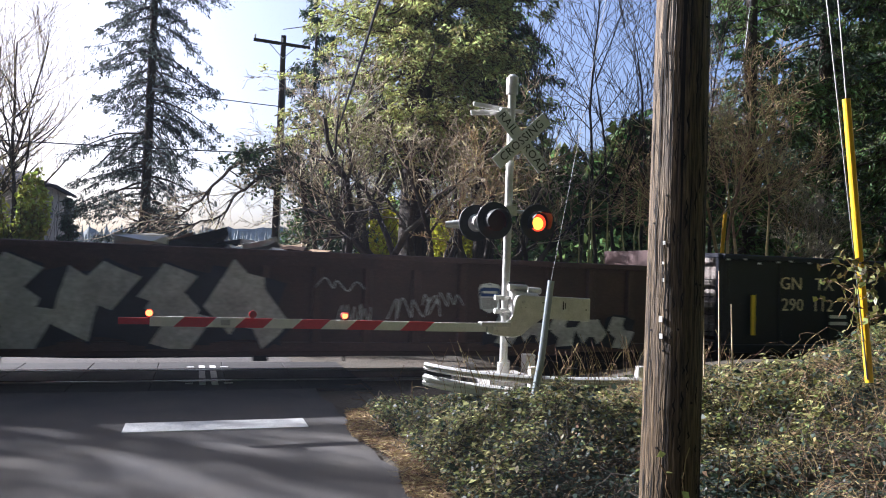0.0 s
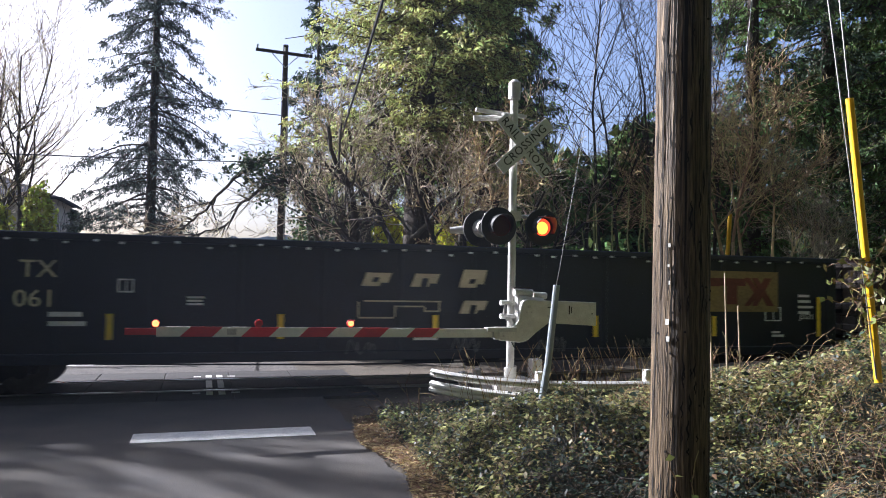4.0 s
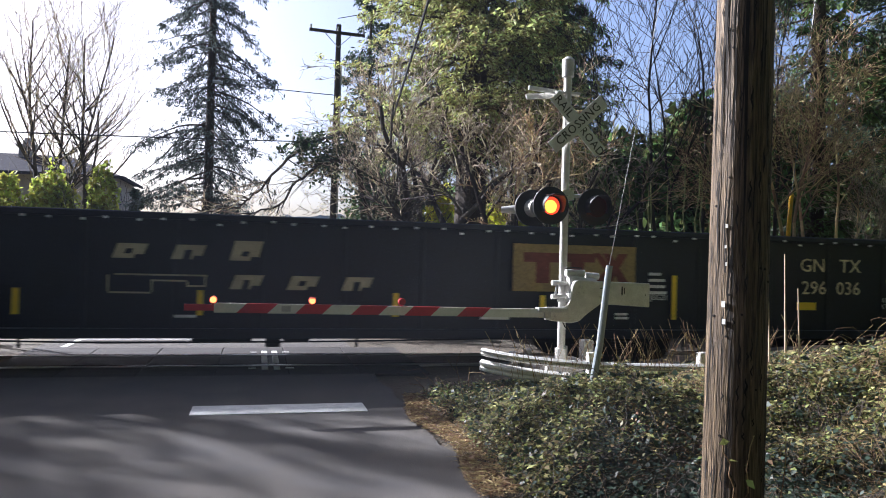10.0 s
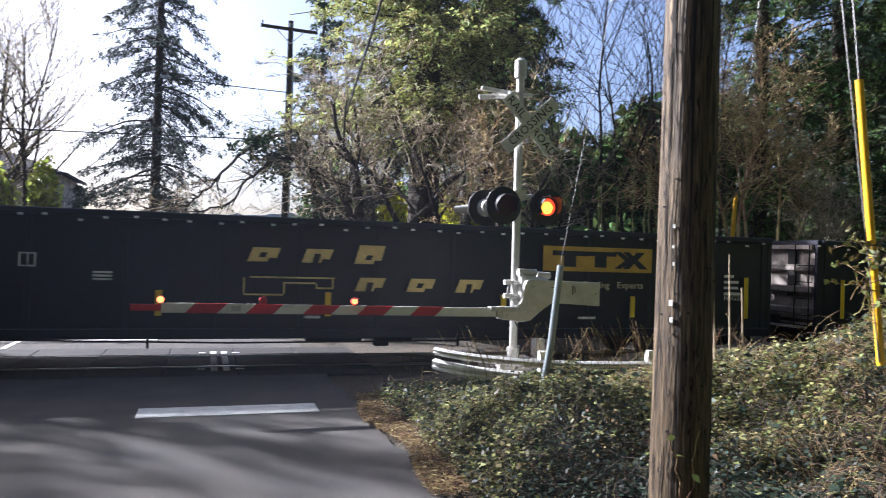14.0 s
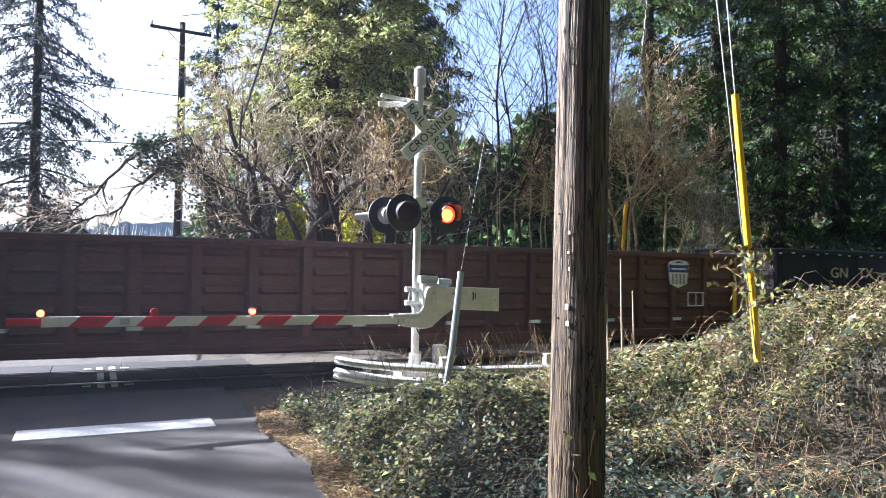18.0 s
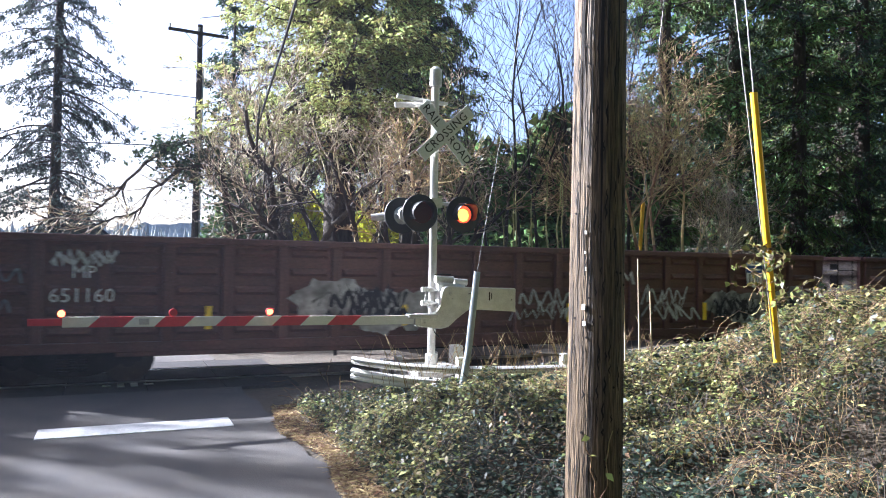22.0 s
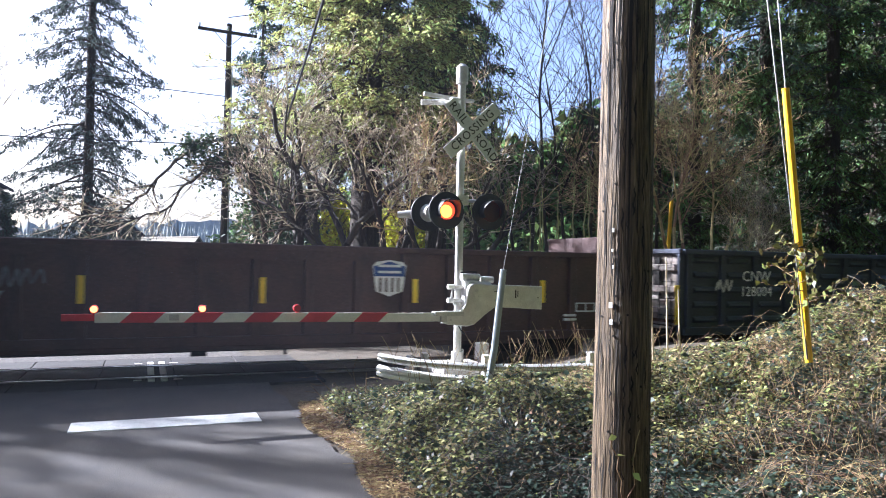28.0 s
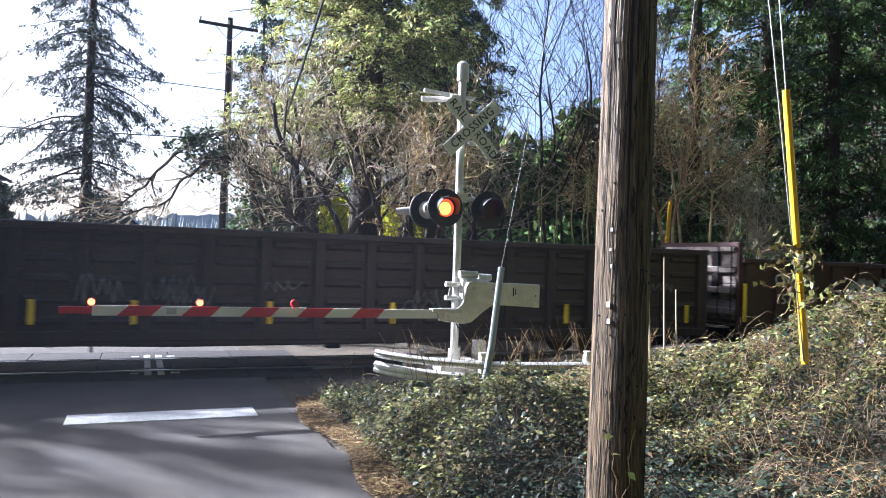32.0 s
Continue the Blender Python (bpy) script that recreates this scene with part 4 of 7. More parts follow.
bars(grey, (-5.02, -2.09, 0.84, 4.79), 0.7, 1.08)
add_car(grey, -148.8, 0.2)
# last brown car
strokes(brown_k, -4.4, 5.5, 1.0, 2.0, 50, 31, "spraydim", 0.025)
data_box(brown_k, 7.3, 7.9, 1.36, 1.68)
strokes(brown_k, 8.0, 8.6, 1.5, 1.9, 5, 32, "spraydim", 0.025)
bars(brown_k, (-4.55, -2.97, -0.64, 1.76, 5.75, 9.03), 0.92, 1.34)
add_car(brown_k, -190.9, -0.25)
# low-sided brown cars with taller ends
low_car = gondola("plain", "brown steel gondola car with tall ends, pale mural and scrap", 2.5, 0.62, 9.86, "brown", 0.98, endtop=2.88)
low_two = copy_thing(low_car, pose(0, TRACK_Y, 0))
tagged(low_two, "brown steel gondola car with tall ends and bubbled graffiti")
shield(low_car, 5.19, 5.66, 1.4, 2.02)
blocks(low_car, -7.4, 1.3, 0.75, 2.2, 7, 41)
strokes(low_car, 1.6, 5.0, 0.95, 2.1, 30, 42, width=0.025)
blocks(low_car, 5.4, 8.8, 0.75, 1.45, 5, 43)
lettering("reporting_mark", "CN", 0.34, "letterwhite", low_car, (-7.98, FACE - 0.012, 1.95))
lettering("car_number", "137", 0.34, "letterwhite", low_car, (-8.05, FACE - 0.012, 1.43))
lettering("car_number", "262", 0.34, "letterwhite", low_car, (-7.1, FACE - 0.032, 1.43))
add_car(low_car, 0.22)
lettering("reporting_mark", "CN    W", 0.36, "letterwhite", low_two, (-8.75, FACE - 0.012, 2.0))
lettering("car_number", "157  276", 0.36, "letterwhite", low_two, (-8.72, FACE - 0.012, 1.5))
bubble(low_two, -6.7, -3.0, 0.85, 2.15, 4, 44)
strokes(low_two, -2.9, -2.0, 1.6, 2.2, 8, 47, "spraydim", 0.03)
for car_ in (low_car, low_two):
    plate(car_, "chord_web", -4.6, 4.6, 2.22, 2.4, "brown", "deep brown web under the top chord", 0.002)
shield(low_two, 3.66, 4.35, 1.53, 2.25)
data_box(low_two, 8.3, 8.8, 1.2, 1.4)
smallprint(low_two, 8.0, 1.1, 2, 61, 0.4)
bars(low_two, (-7.5, -4.5, -1.48, 1.55, 4.55, 7.47), 1.4, 1.88)
bars(low_two, (-10.35,), 0.95, 1.88)
bars(low_car, (-9.85,), 0.95, 1.85)
add_car(low_two, -169.75, -0.5)


def scrap(car, x0, x1, seed):
    """Bent plates and bars of scrap that show above the side."""
    rng = random.Random(seed)
    for k in range(14):
        bm = bmesh.new()
        x = rng.uniform(x0, x1)
        box(bm, (x, rng.uniform(-1.0, 0.6), 2.38 + rng.uniform(-0.1, 0.22)), (rng.uniform(0.4, 1.6), rng.uniform(0.2, 0.8), rng.uniform(0.03, 0.2)), pose(0, 0, 0, rng.uniform(-30, 30), rng.uniform(-25, 25), rng.uniform(0, 180)).to_3x3().to_4x4())
        bmesh.ops.subdivide_edges(bm, edges=bm.edges, cuts=2)
        for v in bm.verts:
            v.co += Vector(noise.noise_vector(v.co * 2.3)) * 0.09
        part("scrap_piece", bm, rng.choice(("rust", "galv", "straw", "truck")), car, "bent scrap metal")


scrap(low_car, -1.5, 3.5, 71)
# ---- crossing signal, gate, guard rail ----
POST = (4.85, 11.25)


VANES = []


def text_on(parent, words, at, roll, size, sx=1.0):
    return lettering("sign_letters", words, size, "black", parent, at, rot=(90, roll, 0), sx=sx, spacing=1.06)


def build_signal():
    px, py = POST
    sig = thing("crossing_signal", (px, py, 0), "silver railroad crossing signal with crossbuck, flashing lamps and gate mechanism", "crossing signal")
    bm = bmesh.new()
    box(bm, (0, 0, 0.32), (0.75, 0.75, 0.5))
    part("foundation", bm, "concrete", sig, "stained concrete foundation", bevel=0.02)
    bm = bmesh.new()
    rod(bm, (0, 0, 0.5), (0, 0, 5.42), 0.065, n=20)
    rod(bm, (0, 0, 0.56), (0, 0, 0.75), 0.1, n=20)
    part("post", bm, "silver", sig, smooth=False)
    bm = bmesh.new()
    rod(bm, (0, 0, 5.2), (0, 0, 5.48), 0.1, n=20)
    rod(bm, (0, 0, 5.48), (0, 0, 5.53), 0.1, 0.05, n=20)
    rod(bm, (0.02, -0.11, 5.3), (0.02, -0.09, 5.3), 0.03, n=10)
    part("post_cap", bm, "silver", sig, "ribbed silver cap")
    # bell-shaped lamp bracket that shows the back of a second crossbuck
    bm = bmesh.new()
    box(bm, (-0.33, 0.12, 4.98), (0.62, 0.05, 0.07), pose(0, 0, 0, 0, 4, 0).to_3x3().to_4x4())
    box(bm, (-0.36, 0.2, 4.9), (0.58, 0.04, 0.09), pose(0, 0, 0, 0, -6, 0).to_3x3().to_4x4())
    box(bm, (0.0, 0.0, 4.93), (0.42, 0.1, 0.05))
    part("side_bracket", bm, "white", sig, "white bracket seen edge on", bevel=0.008)
    # crossbuck
    for k, (ang, words) in enumerate(((43, "CROSSING"), (-47, ("RAIL", "ROAD")))):
        m = pose(0.15, -0.1 - 0.02 * (1 - k), 4.42, 0, -ang, 0)
        bm = bmesh.new()
        box(bm, (0, 0, 0), (1.22, 0.012, 0.228))
        blade = part("crossbuck_blade", bm, "signwhite", sig, "white blade with black letters", bevel=0.003)
        blade.matrix_basis = m
        if k == 0:
            text_on(blade, words, (0, -0.0095, 0), 0, 0.2, 0.98)
        else:
            text_on(blade, words[0], (-0.37, -0.0095, 0), 0, 0.2, 0.95)
            text_on(blade, words[1], (0.37, -0.0095, 0), 0, 0.2, 0.95)
    # flashing lamps: two towards the camera, one pair turned away
    bm = bmesh.new()
    rod(bm, (-0.5, -0.02, 3.25), (0.55, -0.02, 3.25), 0.03, n=10)
    box(bm, (0, -0.03, 3.25), (0.2, 0.2, 0.16))
    part("lamp_crossarm", bm, "silver", sig)
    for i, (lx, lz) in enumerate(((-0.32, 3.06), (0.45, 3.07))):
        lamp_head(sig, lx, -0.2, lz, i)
    # lamp seen from behind
    bm = bmesh.new()
    rod(bm, (-0.52, 0.1, 3.03), (-0.52, 0.14, 3.03), 0.3, n=28)
    part("rear_background", bm, "black", sig, "black round background of the rear lamp")
    bm = bmesh.new()
    rod(bm, (-0.6, 0.3, 3.02), (-0.95, 0.42, 3.0), 0.09, 0.05, n=16)
    rod(bm, (-0.52, 0.1, 3.03), (-0.52, -0.08, 3.03), 0.15, 0.12, n=16)
    part("rear_housing", bm, "silver", sig)
    # bent counterweight plate, motor housing behind the post, clamps
    bm = bmesh.new()
    out = [(-0.35, 1.43), (-0.35, 1.23), (0.0, 1.19), (0.14, 1.22), (0.3, 1.36), (0.48, 1.5), (0.64, 1.56), (0.64, 1.86), (0.14, 1.89), (0.06, 1.86), (0.02, 1.78), (0.0, 1.56), (-0.05, 1.47), (-0.12, 1.43)]
    prism(bm, out, -0.36, -0.28)
    bent = part("bent_plate", bm, "silver", sig, "curved silver support plate", bevel=0.012)
    bm = bmesh.new()
    prism(bm, [(0.6, 1.5), (1.36, 1.46), (1.36, 1.85), (0.6, 1.87)], -0.4, -0.36)
    cw = part("counterweight", bm, "silver", sig, "flat silver counterweight plate", bevel=0.01)
    for x, z, r in ((0.16, 1.77, 0.028), (0.12, 1.68, 0.01), (0.2, 1.68, 0.01), (0.5, 1.62, 0.016), (-0.28, 1.3, 0.016)):
        bm = bmesh.new()
        rod(bm, (x, -0.385, z), (x, -0.35, z), r, n=10)
        part("bolt", bm, "galv", bent)
    for x, z, w, h in ((0.86, 1.72, 0.02, 0.14), (0.9, 1.72, 0.012, 0.1), (1.28, 1.66, 0.02, 0.02), (0.52, 1.76, 0.1, 0.012)):
        bm = bmesh.new()
        box(bm, (x, -0.402, z), (w, 0.008, h))
        part("slot", bm, "truck", cw)
    bm = bmesh.new()
    prism(bm, [(0.02, 1.5), (0.5, 1.56), (0.5, 1.9), (0.02, 1.95)], -0.26, 0.12)
    case = part("mechanism_case", bm, "silver", sig, "cast silver gate mechanism case", bevel=0.03)
    bm = bmesh.new()
    rod(bm, (-0.02, -0.16, 1.99), (0.3, -0.16, 1.98), 0.06, n=14)
    part("motor_cover", bm, "silver", case)
    bm = bmesh.new()
    rod(bm, (0.34, -0.1, 1.95), (0.58, -0.1, 1.94), 0.055, n=14)
    part("motor_cover", bm, "silver", case)
    bm = bmesh.new()
    pipe(bm, [(-0.05, -0.2, 2.06), (0.08, -0.2, 2.075), (0.24, -0.2, 2.07)], 0.012, 6)
    part("hand_crank", bm, "truck", case)
    for z in (1.6, 1.82):
        bm = bmesh.new()
        rod(bm, (-0.24, -0.12, z), (-0.13, -0.12, z), 0.042, n=12)
        part("clamp_nut", bm, "white", sig)
        bm = bmesh.new()
        box(bm, (0.0, -0.06, z), (0.3, 0.2, 0.06))
        part("post_clamp", bm, "galv", sig, "bolted steel clamp", bevel=0.008)
    bm = bmesh.new()
    pipe(bm, [(-0.16, -0.14, 1.8), (-0.18, -0.14, 1.65), (-0.12, -0.14, 1.52)], 0.018, 6)
    part("clamp_rod", bm, "galv", sig)
    bm = bmesh.new()
    pts = [(-0.1, -0.2, 1.4), (-0.12, -0.25, 1.25), (-0.06, -0.28, 1.12), (0.02, -0.28, 1.05)]
    pipe(bm, pts, 0.01, 6)
    part("wire_loop", bm, "rubber", sig)
    # gate arm with its stripes and three lamps
    arm = thing("gate_arm", (px, py, 0), "lowered red and white striped crossing gate arm", "gate arm")
    bm = bmesh.new()
    box(bm, (-0.32, -0.34, 1.4), (0.5, 0.16, 0.07))
    box(bm, (-0.24, -0.3, 1.34), (0.34, 0.1, 0.2))
    box(bm, (-0.42, -0.36, 1.33), (0.1, 0.14, 0.12))
    part("arm_bracket", bm, "galv", arm, "bolted galvanised bracket", bevel=0.006)
    edges = (-0.42, -1.41, -1.81, -2.22, -2.63, -3.02, -3.43, -3.85, -4.24, -4.63, -5.06, -5.44, -5.84)
    for k, (xa, xb) in enumerate(zip(edges[:-1], edges[1:])):
        h0 = 0.068 if xb > -5.5 else 0.045
        zc = 1.345 + 0.008 * (-xa)
        sa, sb = (0.07 if 0 < k < 11 else 0.0), (0.07 if k < 10 else 0.0)
        bm = bmesh.new()
        prism(bm, [(xb - sb, zc - h0), (xa - sa, zc - h0), (xa + sa, zc + h0), (xb + sb, zc + h0)], -0.37, -0.33)
        part("arm_stripe", bm, "redtape" if k % 2 else "whitetape", arm)
    for lx in (-2.74, -4.07, -5.45):
        bm = bmesh.new()
        rod(bm, (lx, -0.35, 1.41), (lx, -0.35, 1.47), 0.02, n=10)
        rod(bm, (lx, -0.32, 1.5), (lx, -0.38, 1.5), 0.055, n=18)
        lamp = part("arm_lamp", bm, "redtape", arm, "small red gate lamp")
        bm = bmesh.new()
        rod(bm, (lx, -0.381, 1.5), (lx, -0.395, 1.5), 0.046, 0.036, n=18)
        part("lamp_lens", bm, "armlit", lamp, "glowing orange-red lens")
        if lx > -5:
            # two of the three flash in turn: an added dim shutter imitates the unlit lens
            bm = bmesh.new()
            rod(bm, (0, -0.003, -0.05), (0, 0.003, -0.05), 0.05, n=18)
            shut = part("lamp_shutter", bm, "reddim", arm, "added dim red shutter imitating the unlit lens")
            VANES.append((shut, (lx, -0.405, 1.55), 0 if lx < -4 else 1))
    bm = bmesh.new()
    box(bm, (-4.44, -0.373, 1.38), (0.13, 0.006, 0.08))
    part("arm_plate", bm, "galv", arm)
    # equipment posts and a small case beside the foundation
    for dx, w, h in ((-0.55, 0.14, 0.5), (-0.3, 0.12, 0.55), (0.35, 0.15, 0.6), (0.8, 0.2, 0.7)):
        bm = bmesh.new()
        box(bm, (px + dx, py + 0.75, 0.1 + h / 2), (w, w, h))
        tagged(part("junction_box", bm, "silver" if dx > 0.5 else "concrete", bevel=0.015), "small grey equipment box behind the signal foundation", "equipment box", "boxes behind the signal")


def lamp_head(sig, lx, ly, lz, i):
    """A round black background with a hooded red lens that glows, and an added dark red vane that swings down over it
    to imitate the unlit lamp.
    """
    bm = bmesh.new()
    rod(bm, (lx, ly - 0.0, lz), (lx, ly + 0.03, lz), 0.305, n=36)
    head = part("lamp_background", bm, "black", sig, "round black lamp background")
    bm = bmesh.new()
    rod(bm, (lx, ly + 0.03, lz), (lx, ly + 0.26, lz), 0.2, 0.12, n=24)
    part("lamp_housing", bm, "black", head)
    # hood: three quarters of a tube
    bm = bmesh.new()
    prev = None
    n = 24
    for k in range(n + 1):
        a = math.radians(-35 + 250 * k / n)
        c, s = math.cos(a), math.sin(a)
        dep = 0.3 * (0.55 + 0.45 * max(0, s))
        v = [bm.verts.new((lx + r * c, y, lz + r * s)) for r, y in ((0.185, ly), (0.185, ly - dep), (0.175, ly - dep), (0.175, ly))]
        if prev:
            for j in range(3):
                bm.faces.new((prev[j], prev[j + 1], v[j + 1], v[j]))
        prev = v
    part("lamp_hood", bm, "black", head)
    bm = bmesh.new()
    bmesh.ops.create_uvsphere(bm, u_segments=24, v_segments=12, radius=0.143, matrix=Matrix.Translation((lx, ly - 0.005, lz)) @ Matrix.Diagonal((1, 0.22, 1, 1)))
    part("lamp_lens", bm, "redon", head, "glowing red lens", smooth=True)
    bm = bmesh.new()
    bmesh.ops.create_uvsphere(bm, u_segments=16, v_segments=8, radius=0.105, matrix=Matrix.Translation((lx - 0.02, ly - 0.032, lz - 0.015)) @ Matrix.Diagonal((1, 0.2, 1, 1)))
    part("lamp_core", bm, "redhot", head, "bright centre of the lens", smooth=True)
    # added vane: the lamp's dark phase shown by a disc over the lens
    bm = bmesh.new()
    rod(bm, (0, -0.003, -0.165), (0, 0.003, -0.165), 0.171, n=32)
    vane = part("lamp_vane", bm, "redoff", sig, "added dark red vane imitating the unlit lens")
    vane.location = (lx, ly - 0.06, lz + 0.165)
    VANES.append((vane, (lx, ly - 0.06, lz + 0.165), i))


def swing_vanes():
    """Each added vane is down over its lens, as if unlit, for half of the 1.3 s beat."""
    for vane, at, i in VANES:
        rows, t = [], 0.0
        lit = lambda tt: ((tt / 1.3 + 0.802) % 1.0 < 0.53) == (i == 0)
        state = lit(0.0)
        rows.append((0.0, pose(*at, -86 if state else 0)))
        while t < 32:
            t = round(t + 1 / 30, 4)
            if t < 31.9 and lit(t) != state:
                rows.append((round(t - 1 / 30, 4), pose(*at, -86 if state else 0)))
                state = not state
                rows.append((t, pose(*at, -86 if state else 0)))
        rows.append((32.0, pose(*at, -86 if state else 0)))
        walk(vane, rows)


def build_guard_rail():
    """A white guard rail bent round the signal: a corrugated beam and a round upper edge on short posts."""
    g = thing("guard_rail", (4.85, 10.7, 0), "chipped white curved guard rail in front of the signal", "guard rail")
    pts = []
    for k in range(13):
        a = math.radians(205 + 75 * k / 12)
        pts.append((0.0 + 1.55 * math.cos(a), 0.75 + 0.85 * math.sin(a)))
    pts += [(0.9, -0.16), (1.6, -0.18), (2.2, -0.14)]
    for nm, zlo, zhi, out in (("upper_beam", 0.66, 0.78, 0.05), ("lower_beam", 0.42, 0.6, 0.07)):
        bm = bmesh.new()
        prof = [(0, zlo), (out, zlo + 0.03), (out, (zlo + zhi) / 2 - 0.02), (out * 0.3, (zlo + zhi) / 2), (out, (zlo + zhi) / 2 + 0.02), (out, zhi - 0.03), (0, zhi), (-0.03, zhi), (-0.03, zlo)]
        prev = None
        for k, (x, y) in enumerate(pts if nm == "upper_beam" else pts[:11]):
            q, p = pts[min(k + 1, len(pts) - 1)], pts[max(k - 1, 0)]
            d = Vector((q[0] - p[0], q[1] - p[1])).normalized()
            ring = [bm.verts.new((x + d.y * o, y - d.x * o, z - (0.016 * k if nm == "lower_beam" else 0.014 * k))) for o, z in prof]
            if prev:
                for j in range(len(prof)):
                    bm.faces.new((prev[j], prev[(j + 1) % len(prof)], ring[(j + 1) % len(prof)], ring[j]))
            else:
                bm.faces.new(ring)
            prev = ring
        bm.faces.new(prev)
        part(nm, bm, "white", g)
    for k in (12, 15):
        bm = bmesh.new()
        box(bm, (pts[k][0], pts[k][1] + 0.08, 0.35), (0.12, 0.12, 0.8))
        part("rail_post", bm, "white", g, bevel=0.01)


build_signal()
build_guard_rail()

# ---- poles, guys and cables ----


def tapered(bm, path, radii, n=20, wob=0.0, seed=0):
    """A round shaft through the points of path, with an uneven skin."""
    rng = random.Random(seed)
    offs = [1 + wob * rng.uniform(-1, 1) for _ in range(n)]
    prev = None
    for (x, y, z), r in zip(path, radii):
        ring = []
        for k in range(n):
            a = 2 * math.pi * k / n
            rr = r * (offs[k] + 0.5 * wob * noise.noise(Vector((math.cos(a) * 3, math.sin(a) * 3, z * 0.6))))
            ring.append(bm.verts.new((x + rr * math.cos(a), y + rr * math.sin(a), z)))
        if prev:
            for k in range(n):
                bm.faces.new((prev[k], prev[(k + 1) % n], ring[(k + 1) % n], ring[k]))
        else:
            bm.faces.new(ring[::-1])
        prev = ring
    bm.faces.new(prev)


def build_near_pole():
    pole = thing("utility_pole", (2.75, 3.8, 0), "weathered brown wooden utility pole with deep checks and tags", "utility pole")
    bm = bmesh.new()
    zs = np.linspace(-0.1, 11, 60)
    tapered(bm, [(0.005 * (z - 2), 0, z) for z in zs], [0.176 - 0.005 * z for z in zs], 36, 0.018, 2)
    part("shaft", bm, "polewood", pole)
    rng = random.Random(5)
    # long drying checks
    for k in range(210):
        a = math.radians(rng.uniform(165, 345)) if k else math.radians(240)
        z0, ln = (2.2, 3.0) if k == 0 else (rng.uniform(0.3, 4.3), rng.uniform(0.04, 0.2) if k % 4 else rng.uniform(0.4, 1.5))
        bm = bmesh.new()
        prev = None
        for j in range(9):
            z = z0 + ln * j / 8
            r = 0.1765 - 0.005 * z + 0.003
            aa = a + 0.03 * math.sin(j * 1.3 + k)
            w = (0.055 if k == 0 else 0.014 + 0.003 * (k % 7)) * (0.15 + math.sin(math.pi * j / 8))
            c = [bm.verts.new((0.005 * (z - 2) + r * math.cos(aa + s * w), r * math.sin(aa + s * w), z)) for s in (-1, 1)]
            if prev:
                bm.faces.new((prev[0], prev[1], c[1], c[0]))
            prev = c
        part("wood_check", bm, "crack", pole)
    for k in range(26):
        a, z = math.radians(rng.uniform(180, 340)), rng.uniform(0.9, 4.1)
        r = 0.177 - 0.005 * z
        bm = bmesh.new()
        rod(bm, (0.005 * (z - 2) + (r - 0.01) * math.cos(a), (r - 0.01) * math.sin(a), z), (0.005 * (z - 2) + (r + 0.004) * math.cos(a), (r + 0.004) * math.sin(a), z), 0.007, n=7)
        part("nail_hole", bm, "crack", pole)
    for z, w, h in ((2.42, 0.02, 0.03), (2.3, 0.016, 0.022), (2.2, 0.012, 0.03), (1.97, 0.03, 0.045), (1.87, 0.026, 0.04)):
        a = math.radians(208 + rng.uniform(-3, 5))
        r = 0.177 - 0.005 * z
        bm = bmesh.new()
        box(bm, (0.005 * (z - 2) + (r + 0.004) * math.cos(a), (r + 0.004) * math.sin(a), z), (0.004, w * 0.75, h * 0.75), pose(0, 0, 0, 0, 0, math.degrees(a)).to_3x3().to_4x4())
        part("pole_tag", bm, "whitetape", pole, "small pale metal tag")


def cable(name, p, q, r, material, label, sag=0.0, n=12):
    bm = bmesh.new()
    p, q = Vector(p), Vector(q)
    pts = [p.lerp(q, k / n) - Vector((0, 0, sag * 4 * (k / n) * (1 - k / n))) for k in range(n + 1)]
    pipe(bm, pts, r, 6)
    return tagged(part(name, bm, material), label, "cable")


def build_guys():
    lo, hi = Vector((5.6, 4.96, 1.49)), Vector((5.47, 5.12, 3.87))
    g = thing("guy_guard", (0, 0, 0), "bright yellow plastic guy wire guard standing in brambles", "guy guard")
    bm = bmesh.new()
    d = (hi - lo).normalized()
    rod(bm, lo - d * 0.12, hi, 0.034, 0.034, n=12)
    part("tube", bm, "yellow", g)
    bm = bmesh.new()
    rod(bm, hi, hi + d * 0.012, 0.036, 0.036, n=12)
    part("rim", bm, "yellow", g)
    cable("guy_wire", lo - d * 0.1, hi + d * 4.4, 0.007, "cable", "steel guy wire inside the yellow guard", n=1)
    a, b = Vector((5.57, 4.94, 1.4)), Vector((5.34, 5.13, 4.1))
    cable("guy_wire", a, b + (b - a).normalized() * 4.4, 0.007, "cable", "steel guy wire beside the yellow guard", n=1)
    # grey guard in front of the signal
    lo, hi = Vector((4.08, 8.58, 0.3)), Vector((4.28, 8.48, 2.14))
    g2 = thing("guy_guard", (0, 0, 0), "grey plastic guy wire guard leaning beside the crossing signal", "guy guard")
    bm = bmesh.new()
    mid = lo.lerp(hi, 0.45) + Vector((0.03, 0, 0))
    rod(bm, lo, mid, 0.045, 0.045, n=12)
    rod(bm, mid, hi, 0.045, 0.042, n=12)
    part("tube", bm, "greypipe", g2)
    cable("guy_wire", hi, (5.05, 8.3, 6.9), 0.004, "cable", "thin steel guy wire rising from the grey guard", n=1)
    # far yellow guard behind the track
    g3 = thing("guy_guard", (0, 0, 0), "yellow guy wire guard among the trees behind the track", "guy guard")
    bm = bmesh.new()
    rod(bm, (16.55, 20.6, 0.4), (16.75, 20.5, 4.55), 0.07, n=12)
    part("tube", bm, "yellow", g3)
    cable("guy_wire", (16.75, 20.5, 4.5), (17.6, 20.2, 14), 0.012, "cable", "guy wire above the far yellow guard", n=1)


